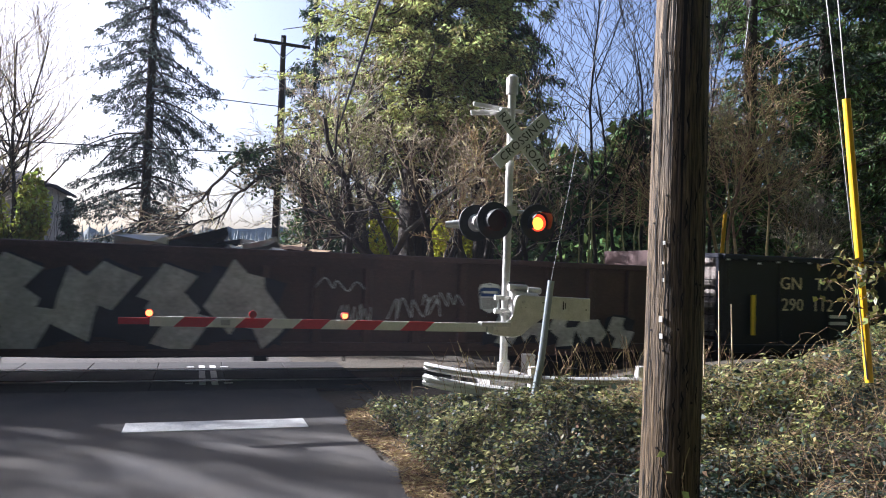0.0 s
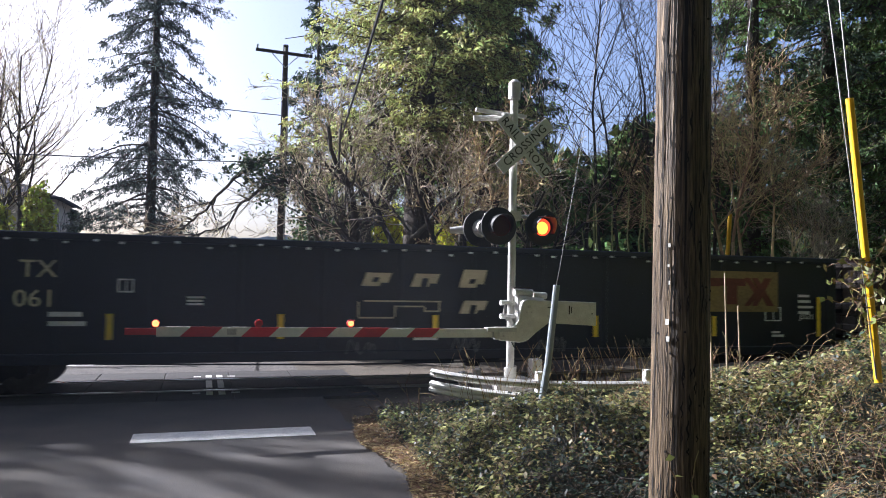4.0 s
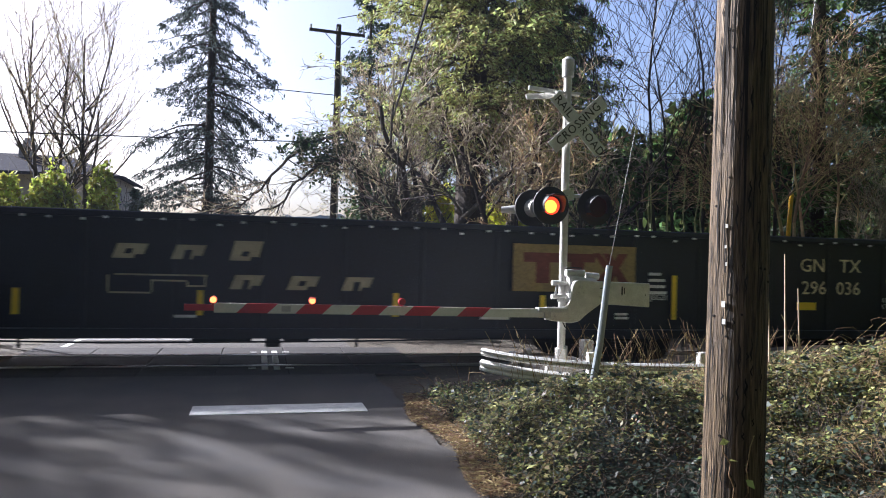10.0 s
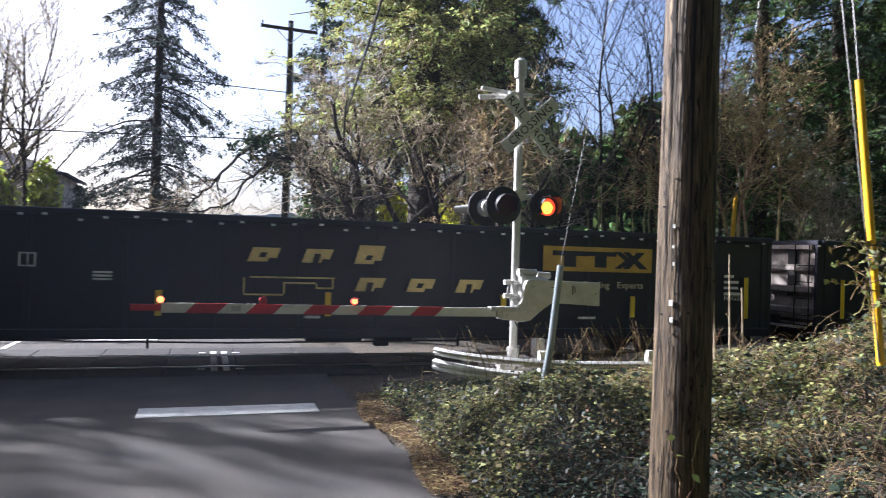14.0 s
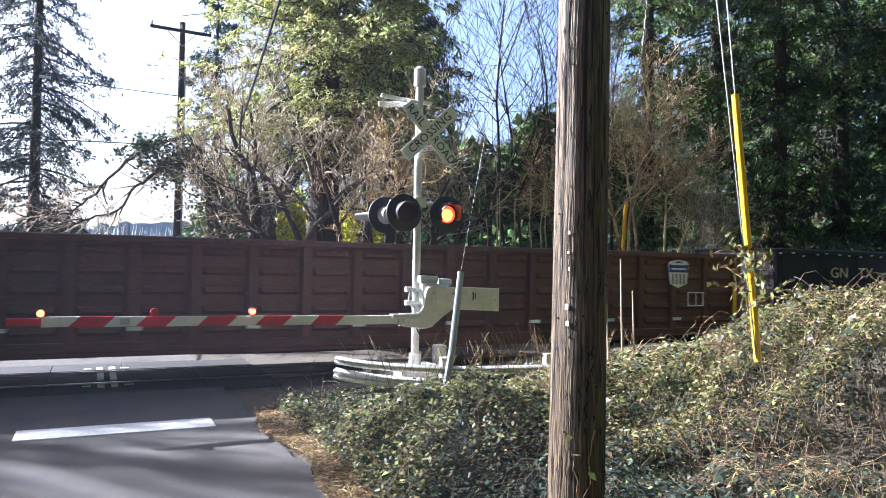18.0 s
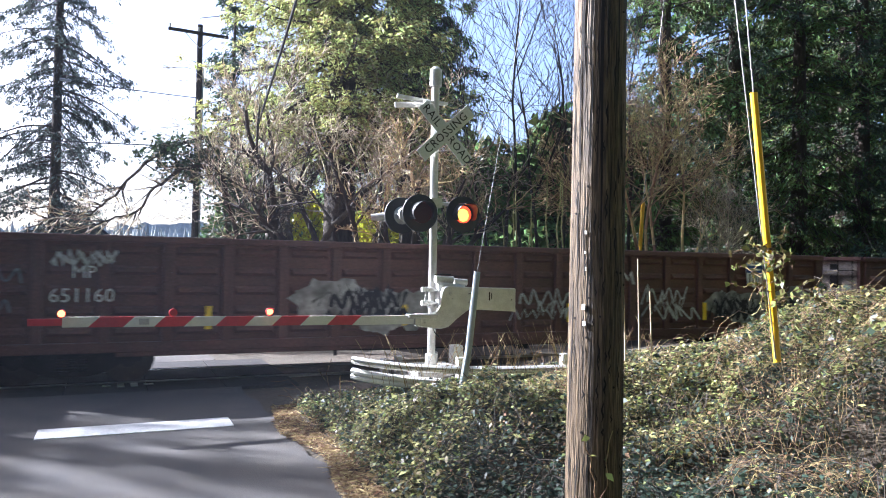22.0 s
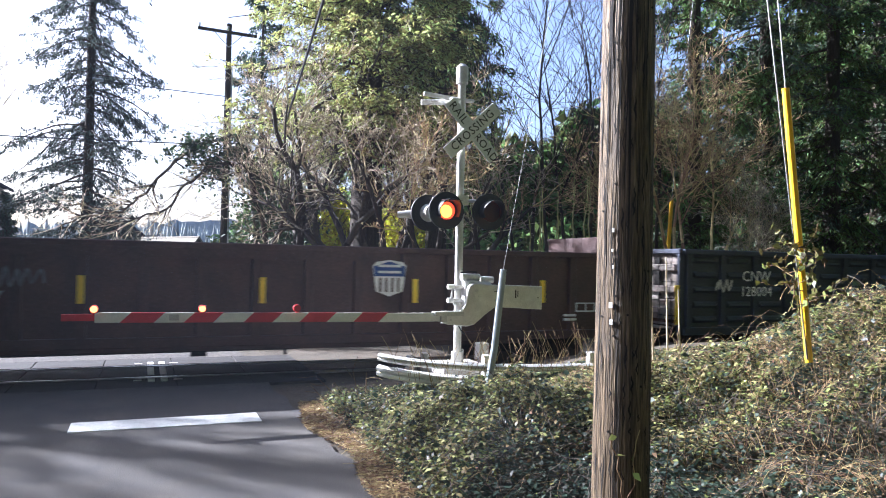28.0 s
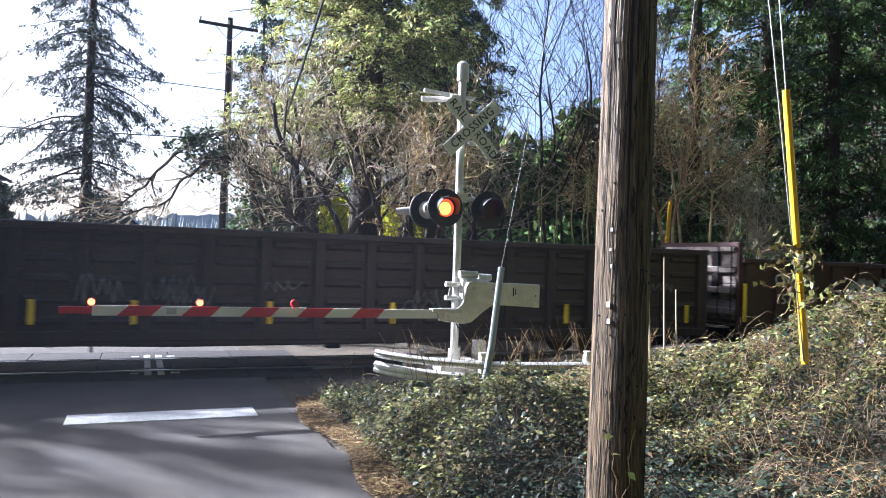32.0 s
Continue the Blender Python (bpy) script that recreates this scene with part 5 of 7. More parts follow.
def build_far_pole():
    pole = thing("utility_pole", (3.15, 32.85, 0), "brown wooden utility pole with a single crossarm", "utility pole")
    bm = bmesh.new()
    tapered(bm, [(0.02 * (z / 12), 0, z) for z in np.linspace(-0.1, 12.35, 16)], [0.17 - 0.005 * z for z in np.linspace(0, 12, 16)], 14, 0.02, 3)
    part("shaft", bm, "bark", pole)
    bm = bmesh.new()
    box(bm, (-0.05, -0.15, 11.95), (2.45, 0.1, 0.13), pose(0, 0, 0, 0, 1.5, 0).to_3x3().to_4x4())
    arm = part("crossarm", bm, "bark", pole, "brown timber crossarm", bevel=0.01)
    for x in (-1.2, -0.03, 1.1):
        bm = bmesh.new()
        z = 12.02 if x else 12.4
        rod(bm, (x, -0.1, z), (x, -0.1, z + 0.2), 0.03, 0.045, n=10)
        part("insulator", bm, "galv", arm)
    bm = bmesh.new()
    pipe(bm, [(-0.6, -0.16, 11.9), (0, -0.16, 11.3), (0.6, -0.16, 11.9)], 0.02, 6)
    part("arm_brace", bm, "galv", pole)
    bm = bmesh.new()
    rod(bm, (0.16, -0.1, 2), (0.16, -0.1, 10.5), 0.035, n=8)
    part("conduit", bm, "galv", pole)
    cable("overhead_wire", (-45, 33.5, 6.7), (3.0, 32.8, 7.1), 0.025, "blackcable", "dark overhead cable crossing the sky", 0.35)
    cable("overhead_wire", (-1.8, 32.8, 9.35), (3.1, 32.8, 9.2), 0.02, "blackcable", "thin overhead cable to the pole", 0.02)
    bm = bmesh.new()
    rod(bm, (-2.1, 32.8, 9.38), (-1.7, 32.8, 9.36), 0.06, n=10)
    tagged(part("cable_splice", bm, "greypipe"), "grey splice case on the overhead cable", "cable splice")
    cable("overhead_wire", (4.6, 32, 5.2), (2.9, 10.4, 8.3), 0.032, "blackcable", "dark service cable coming down across the sky", 0.3, 24)


build_near_pole()
build_guys()
build_far_pole()
# ---- plants ----


def segments_mesh(segs, sides=4):
    """Thin frusta for branches: segs holds rows of p, q, r0, r1."""
    s = np.array(segs, dtype=float)
    p, q, r0, r1 = s[:, :3], s[:, 3:6], s[:, 6], s[:, 7]
    d = q - p
    d /= np.linalg.norm(d, axis=1)[:, None] + 1e-9
    ref = np.where(np.abs(d[:, 2:3]) > 0.9, np.array([[1.0, 0, 0]]), np.array([[0, 0, 1.0]]))
    u = np.cross(d, ref)
    u /= np.linalg.norm(u, axis=1)[:, None] + 1e-9
    w = np.cross(d, u)
    verts = []
    for base, r in ((p, r0), (q, r1)):
        for k in range(sides):
            a = 2 * math.pi * k / sides
            verts.append(base + (u * math.cos(a) + w * math.sin(a)) * r[:, None])
    v = np.stack(verts, axis=1)
    n = len(s)
    idx = np.arange(n)[:, None] * (2 * sides)
    faces = [np.concatenate([idx + k, idx + (k + 1) % sides, idx + sides + (k + 1) % sides, idx + sides + k], axis=1) for k in range(sides)]
    f = np.stack(faces, axis=1).reshape(-1, 4)
    return v.reshape(-1, 3), f


def blades_mesh(c, along, across, bend=None):
    """Leaf shapes: pointed quads centred on c, with half length 'along' and half width 'across'."""
    if bend is None:
        bend = np.zeros_like(c)
    v = np.stack([c - along, c + across + bend, c + along, c - across + bend], axis=1).reshape(-1, 3)
    i = np.arange(len(c))[:, None] * 4
    return v, np.concatenate([i, i + 1, i + 2, i + 3], axis=1)


def npmesh(name, v, f, material, parent=None, kind=""):
    me = bpy.data.meshes.new(name)
    k = f.shape[1]
    me.vertices.add(len(v))
    me.vertices.foreach_set("co", np.ascontiguousarray(v, dtype=np.float32).ravel())
    me.loops.add(len(f) * k)
    me.loops.foreach_set("vertex_index", np.ascontiguousarray(f, dtype=np.int32).ravel())
    me.polygons.add(len(f))
    me.polygons.foreach_set("loop_start", np.arange(0, len(f) * k, k, dtype=np.int32))
    me.update(calc_edges=True)
    me.materials.append(M[material])
    ob = new(name, me)
    if parent:
        ob.parent = parent
    if kind:
        ob["kind"] = kind
    return ob


def unit(rng, n):
    v = rng.normal(size=(n, 3))
    return v / (np.linalg.norm(v, axis=1)[:, None] + 1e-9)


def grow(rng, segs, tips, p, d, length, r, level, levels, up, gnarl, split, clear=0.3):
    """One branch in short bent pieces, with side branches."""
    n = max(3, int(4 + length))
    step = length / n
    for k in range(n):
        d = d + rng.normal(size=3) * gnarl + np.array([0, 0, up])
        d = d / np.linalg.norm(d)
        q = p + d * step
        ra, rb = r * (1 - 0.75 * k / n), r * (1 - 0.75 * (k + 1) / n)
        segs.append((*p, *q, ra, rb))
        p = q
        if level < levels and (k >= n * clear or level > 0) and k < n:
            for _ in range(split):
                if rng.random() < 0.8:
                    side = rng.normal(size=3)
                    side -= side.dot(d) * d
                    side /= np.linalg.norm(side) + 1e-9
                    a = rng.uniform(0.45, 0.95)
                    grow(rng, segs, tips, p, d * math.cos(a) + side * math.sin(a), length * rng.uniform(0.3, 0.55) * (1 - 0.35 * k / n), rb * 0.6, level + 1, levels, up, gnarl * 1.1, split)
    tips.append((*p, *d))


def bare_tree(name, at, height, stems, seed, material, label, levels=3, r=0.12, up=0.05, gnarl=0.13, lean=(0, 0), split=2, spread=0.35, rmin=0.006, category="tree", trunk="twigdark", clear=0.3):
    rng = np.random.default_rng(seed)
    tree = thing(name, at, label, category)
    big, tips = [], []
    for s in range(stems):
        a = 2 * math.pi * s / stems + rng.uniform(-0.4, 0.4)
        d = np.array([math.cos(a) * spread + lean[0], math.sin(a) * spread + lean[1], 1.0])
        if stems == 1:
            d = np.array([lean[0], lean[1], 1.0])
        grow(rng, big, tips, np.array([0.12 * math.cos(a) * (stems > 1), 0.12 * math.sin(a) * (stems > 1), -0.1]), d / np.linalg.norm(d), height * rng.uniform(0.8, 1.05), r * rng.uniform(0.75, 1.1), 0, levels, up, gnarl, split, clear)
    arr = np.array(big)
    arr[:, 6:8] = np.maximum(arr[:, 6:8], rmin)
    thick = arr[:, 6] > max(0.03, rmin * 2)
    v, f = segments_mesh(arr[thick], 7)
    npmesh("trunk", v, f, trunk, tree)
    if (~thick).any():
        v, f = segments_mesh(arr[~thick], 3)
        npmesh("twig_crown", v, f, material, tree, "stuff")
    return tree, np.array(tips)


def conifer(name, at, height, base, radius, seed, material, label, limbs=90, droop=0.25, trunk_r=0.35, size=0.13, shape=0.75, lean=(0.0, 0.0), tufts=4, ragged=0.0, lower=16.0, blades=11):
    """A fir: drooping limbs that carry hanging tufts of needle sprays; most limbs grow below the height 'lower'."""
    rng = np.random.default_rng(seed)
    tree = thing(name, at, label, "tree")
    bm = bmesh.new()
    zs = np.linspace(-0.2, height, 24)
    tapered(bm, [(lean[0] * z, lean[1] * z, z) for z in zs], [max(0.02, trunk_r * (1 - z / height) ** 0.8) for z in zs], 14, 0.05, seed)
    part("trunk", bm, "bark", tree)
    segs, C, A, X, B = [], [], [], [], []
    lower = min(lower, height)
    dense = int(limbs * 0.8) if lower < height else limbs
    for k in range(limbs):
        if k < dense:
            z = base + (lower - base) * (k + rng.random()) / dense
        else:
            z = lower + (height - lower) * (k - dense + rng.random()) / (limbs - dense)
        high = z > lower
        t = (z - base) / (height - base)
        gap = 0.5 + 0.5 * noise.noise(Vector((z * 0.7, seed * 3.1, 0.0)))
        L = radius * (1 - t) ** shape * rng.uniform(0.45, 1.12) * (1 - ragged * gap) + 0.3
        a = rng.uniform(0, 2 * math.pi)
        p = np.array([lean[0] * z, lean[1] * z, z])
        d = np.array([math.cos(a), math.sin(a), rng.uniform(-0.25, 0.3)])
        n = 8
        for j in range(n):
            d = d + np.array([0, 0, -droop * 0.32 + (0.14 if j > 4 else 0)]) + rng.normal(size=3) * 0.08
            d /= np.linalg.norm(d)
            q = p + d * L / n
            rr = 0.013 * L * (1 - j / n) + 0.008
            segs.append((*p, *q, rr, rr * 0.85))
            side = np.cross(d, [0, 0, 1.0])
            side /= np.linalg.norm(side) + 1e-9
            m = rng.poisson(tufts * (0.45 if j < 2 else 1.0) * (0.4 + 0.6 * L / radius) * (0.6 if high else 1.0))
            for _ in range(m):
                s_ = rng.choice((-1.0, 1.0))
                reach = rng.uniform(0.02, 0.24) * L * (1 - 0.6 * j / n)
                hang = rng.uniform(0.0, 0.5) * (0.3 + droop * 1.6)
                c0 = p + (q - p) * rng.random() + side * s_ * reach + d * reach * 0.4
                c1 = c0 + np.array([0, 0, -hang]) + rng.normal(size=3) * 0.05
                if reach > 0.25 and not high:
                    segs.append((*p, *c1, 0.008, 0.005))
                nb = int(blades * rng.uniform(0.5, 1.5))
                w = rng.random((nb, 1)) ** 0.7
                big = 1.9 if high else 1.0
                c = c0 + (c1 - c0) * w + rng.normal(size=(nb, 3)) * size * np.array([0.9, 0.9, 0.6]) * big
                dirv = d * 0.5 + side * s_ * 0.6 + np.array([0, 0, -0.25 - droop]) + rng.normal(size=(nb, 3)) * 0.5
                dirv /= np.linalg.norm(dirv, axis=1)[:, None]
                s = size * big * rng.uniform(0.6, 1.3, (nb, 1))
                wv = np.cross(dirv, unit(rng, nb))
                wv /= np.linalg.norm(wv, axis=1)[:, None] + 1e-9
                C.append(c)
                A.append(dirv * s)
                X.append(wv * s * rng.uniform(0.16, 0.36, (nb, 1)))
                B.append(np.array([0, 0, 1.0]) * s * 0.12)
            p = q
    v, f = segments_mesh(segs, 3)
    npmesh("limb_crown", v, f, "bark", tree, "stuff")
    c, al, ac, bd = (np.concatenate(x) for x in (C, A, X, B))
    v, f = blades_mesh(c, al, ac, bd)
    npmesh("crown", v, f, material, tree, "stuff")
    return tree


def arched_limb(name, at, spine, r0, seed, material, label, twigs=26):
    """A long bare limb along a bent spine, with side twigs that turn upwards and hang at the tip."""
    rng = np.random.default_rng(seed)
    tree = thing(name, at, label, "tree")
    segs, tips = [], []
    pts = [np.array(q, dtype=float) - np.array(at) for q in spine]
    fine = []
    for a, b in zip(pts[:-1], pts[1:]):
        for k in range(5):
            fine.append(a + (b - a) * k / 5 + rng.normal(size=3) * 0.03)
    fine.append(pts[-1])
    n = len(fine) - 1
    for k in range(n):
        ra, rb = r0 * (1 - 0.85 * k / n), r0 * (1 - 0.85 * (k + 1) / n)
        segs.append((*fine[k], *fine[k + 1], ra, rb))
    for k in range(twigs):
        i = int(rng.uniform(0.15, 1.0) * n)
        d = fine[min(i + 1, n)] - fine[max(i - 1, 0)]
        d /= np.linalg.norm(d) + 1e-9
        side = rng.normal(size=3) * np.array([1, 0.7, 1])
        d = d * 0.8 + side * 0.45
        grow(rng, segs, tips, fine[min(i, n)], d / np.linalg.norm(d), rng.uniform(0.5, 1.7), r0 * 0.24, 1, 3, 0.03, 0.16, 1)
    arr = np.array(segs)
    arr[:, 6:8] = np.maximum(arr[:, 6:8], 0.006)
    thick = arr[:, 6] > 0.02
    v, f = segments_mesh(arr[thick], 7)
    npmesh("limb", v, f, "twigdark", tree)
    v, f = segments_mesh(arr[~thick], 3)
    npmesh("twig_crown", v, f, material, tree, "stuff")
    return tree


def leaf_cloud(rng, centre, radii, n, size, flat=0.5, hollow=0.55, lump=0.35):
    """Leaves of an uneven bush: thick near its skin, with lumps and gaps."""
    u = unit(rng, n)
    lum = 1 + lump * np.array([noise.noise(Vector((x * 1.7 + centre[0], y * 1.7 + centre[1], z * 1.7))) for x, y, z in u])
    rad = (hollow + (1 - hollow) * rng.random(n) ** 0.6) * lum
    c = np.array(centre) + u * np.array(radii) * rad[:, None]
    d = unit(rng, n) + np.array([0, 0, -flat * 0.4])
    d /= np.linalg.norm(d, axis=1)[:, None]
    w = np.cross(d, unit(rng, n) * (1 - flat) + np.array([0, 0, 1.0]) * flat + 1e-6)
    w /= np.linalg.norm(w, axis=1)[:, None] + 1e-9
    s = size * rng.uniform(0.55, 1.3, (n, 1))
    return c, d * s, w * s * 0.55, unit(rng, n) * s * 0.15


def shrub(name, at, radii, n, size, seed, material, label, category="shrub", lumps=5, stems=10, stemmat="twigdark"):
    rng = np.random.default_rng(seed)
    bush = thing(name, at, label, category)
    parts_ = []
    for k in range(lumps):
        off = np.array([rng.uniform(-0.6, 0.6) * radii[0], rng.uniform(-0.6, 0.6) * radii[1], radii[2] * rng.uniform(0.6, 1.25)])
        parts_.append(leaf_cloud(rng, off, np.array(radii) * rng.uniform(0.4, 0.75), n // lumps, size))
    v, f = blades_mesh(*(np.concatenate(x) for x in zip(*parts_)))
    v[:, 2] = np.maximum(v[:, 2], 0.02)
    npmesh("foliage", v, f, material, bush, "stuff")
    segs, tips = [], []
    for k in range(stems):
        a = rng.uniform(0, 6.28)
        grow(rng, segs, tips, np.array([0.3 * math.cos(a) * radii[0], 0.3 * math.sin(a) * radii[1], -0.1]), np.array([math.cos(a) * 0.3, math.sin(a) * 0.3, 0.9]), radii[2] * 1.6, 0.035, 0, 1, 0.03, 0.12, 1)
    arr = np.array(segs)
    arr[:, 6:8] = np.maximum(arr[:, 6:8], 0.008)
    v, f = segments_mesh(arr, 4)
    npmesh("stem_tangle", v, f, stemmat, bush, "stuff")
    return bush


def gz(x, y):
    return ground_z(x, y) - 0.03


def build_trees():
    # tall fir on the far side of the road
    conifer("fir_tree", (-2.5, 37.9, -0.1), 30, 2.2, 5.4, 11, "needlehaze", "tall sparse fir tree with drooping grey-green branches, haze in their colour", 170, 0.34, 0.27, 0.1, shape=0.32, tufts=5.0, ragged=0.5, lower=17.5, blades=11)
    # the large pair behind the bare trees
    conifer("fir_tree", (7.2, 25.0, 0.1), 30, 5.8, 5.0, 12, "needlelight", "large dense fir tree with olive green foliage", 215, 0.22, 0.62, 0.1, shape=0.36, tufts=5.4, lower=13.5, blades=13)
    conifer("fir_tree", (11.6, 29.5, 0.2), 34, 6.0, 3.6, 13, "needle", "large dark green fir tree behind bare trees", 150, 0.34, 0.5, 0.13, shape=0.42, tufts=4.2, lower=15)
    conifer("fir_tree", (6.3, 45.0, 0.1), 21, 3, 3.4, 14, "needlegrey", "slim fir tree half hidden behind the utility pole", 80, 0.25, 0.25, 0.17, tufts=3.5, lower=20)
    conifer("fir_tree", (18.0, 42.7, 0.2), 29, 3.5, 4.1, 15, "needlegrey", "dark fir tree with hanging branches", 90, 0.3, 0.3, 0.18, tufts=3.5, lower=19)
    for k, (x, y, h, r, m) in enumerate(((20.5, 23.8, 26, 4.4, "needle"), (24.5, 24.0, 30, 5.0, "needlegrey"), (25.5, 21.5, 24, 4.4, "needle"), (29.0, 21.3, 28, 5.0, "needlegrey"), (32.0, 24.5, 30, 5.2, "needle"), (30.5, 18.9, 22, 4.2, "needle"), (36.5, 21.0, 26, 5.0, "needlegrey"))):
        conifer("fir_tree", (x, y, 0.1), h, 1.0 + 0.6 * (k % 3), r, 30 + k, m, "tall dark green conifer at the wood's edge behind the track", 105, 0.32, 0.38, 0.125, shape=0.42, tufts=4.6, lower=15.5, blades=10)
    # bare broadleaf trees in front of the firs
    for k, (x, y, h, st, lean, mt, lv) in enumerate(((4.6, 21.5, 7.2, 4, (-0.1, 0), "barkpale", 3), (7.0, 21.9, 6.8, 3, (0.05, 0), "barkpale", 3), (8.6, 22.4, 6.6, 3, (0.1, 0), "twigred", 3), (3.7, 24.7, 8.0, 3, (-0.05, 0), "twigdark", 3), (5.9, 20.4, 6.4, 3, (0.0, 0.05), "barkpale", 3), (9.8, 21.5, 5.6, 3, (0.1, 0), "barkpale", 3), (6.4, 19.6, 6.0, 4, (0.0, 0), "barkpale", 3), (8.2, 20.0, 5.8, 3, (0.0, 0), "twigred", 3))):
        bare_tree("bare_tree", (x, y, gz(x, y)), h, st, 50 + k, mt, "bare multi-stemmed broadleaf tree with tangled twigs", lv, 0.16, 0.035, 0.15, lean, 2, 0.38, 0.0068, clear=0.55)
    # limbs that reach out over the road
    arched_limb("bare_tree", (3.3, 23.4, -0.06), ((3.3, 23.4, -0.1), (3.2, 23.4, 3.2), (3.0, 23.4, 5.4), (2.5, 23.4, 6.0), (1.4, 23.4, 5.65), (0.6, 23.3, 4.9), (-0.1, 23.3, 4.0), (-0.6, 23.2, 3.5), (-1.9, 23.2, 3.3)), 0.1, 61, "barkpale", "leaning bare tree whose limbs reach over the road", 40)
    arched_limb("bare_tree", (3.6, 22.8, -0.06), ((3.6, 22.8, -0.1), (3.4, 22.8, 2.8), (2.9, 22.8, 4.9), (2.1, 22.8, 5.1), (1.2, 22.7, 4.5), (0.6, 22.7, 3.6), (-0.3, 22.7, 3.3), (-1.0, 22.7, 3.0)), 0.085, 62, "barkpale", "leaning bare tree with long low branches", 36)
    # thin tall trees at the wood's edge
    for k, (x, y, h) in enumerate(((12.7, 23.8, 12), (14.1, 24.2, 14), (13.6, 22.2, 13), (16.0, 24.1, 15), (15.0, 22.9, 12), (17.6, 22.5, 14))):
        bare_tree("bare_tree", (x, y, gz(x, y)), h, 1, 70 + k, "twigdark", "slender bare tree with upright branches", 2, 0.085, 0.06, 0.05, (0.02 * (k - 3), 0), 2, 0.1, 0.0085)
    for k in range(10):
        rng = random.Random(90 + k)
        x, y = 10.3 + k * 0.27, 18.6 + rng.uniform(0, 1.0)
        bm = bmesh.new()
        h = rng.uniform(3.6, 5.2)
        tapered(bm, [(0.02 * z * rng.uniform(-1, 1), 0, z) for z in np.linspace(-0.1, h, 8)], [0.045 - 0.0045 * i for i in range(8)], 8, 0.05, k)
        o = tagged(part("sapling", bm, "mossbark"), "slim moss-covered sapling stem behind the track", "tree", "saplings behind the track")
        o.location = (x, y, gz(x, y))
    # golden bare tree and the thicket beside it
    bare_tree("bare_tree", (16.8, 20.0, gz(17, 20)), 8.2, 7, 81, "twigred", "bare golden-twigged tree catching the sun", 3, 0.08, 0.012, 0.1, (0.12, 0), 2, 0.5, 0.009, trunk="twigred", clear=0.45)
    bare_tree("bare_tree", (19.6, 20.2, gz(19, 20)), 4.8, 4, 82, "barkpale", "bare brown thicket tree behind the track", 3, 0.045, 0.02, 0.12, (0.1, 0), 2, 0.45, 0.006)
    # branches that come in from a tree beside the road
    bare_tree("bare_tree", (16.4, 5.6, gz(16.4, 5.6)), 7.2, 3, 84, "twigred", "bare roadside tree with pale sunlit twigs", 3, 0.07, 0.01, 0.12, (-0.1, 0.05), 2, 0.36, 0.005)
    # pair of bare street trees far down the road
    for k, (x, y) in enumerate(((-11.2, 43.7), (-9.9, 43.9))):
        bare_tree("bare_tree", (x, y, -0.1), 15.5, 2, 100 + k, "barkpale", "bare street tree with upright branches beside a house", 2, 0.15, 0.07, 0.04, (0.03 * (-1) ** k, 0), 2, 0.12, 0.012, clear=0.25)
    # trees to the west, whose shadows fall on the road
    for k, (x, y, h, kind) in enumerate(((-21.5, 20.0, 22, 1), (-25.4, 24.5, 20, 0), (-26.8, 27.3, 22, 0), (-22.7, 27.3, 18.5, 0), (-25.2, 30.2, 20, 0))):
        if kind:
            conifer("fir_tree", (x, y, -0.1), h, 2, 2.7, 110 + k, "needlegrey", "fir tree beside the road to the west", 70, 0.3, 0.3, 0.3, shape=0.4, tufts=2.0, ragged=0.5, lower=22, blades=7)
        else:
            bare_tree("bare_tree", (x, y, -0.1), h, 2, 110 + k, "twigdark", "bare roadside tree that shades the asphalt", 2, 0.3, 0.05, 0.08, (0, 0), 2, 0.16, 0.045)


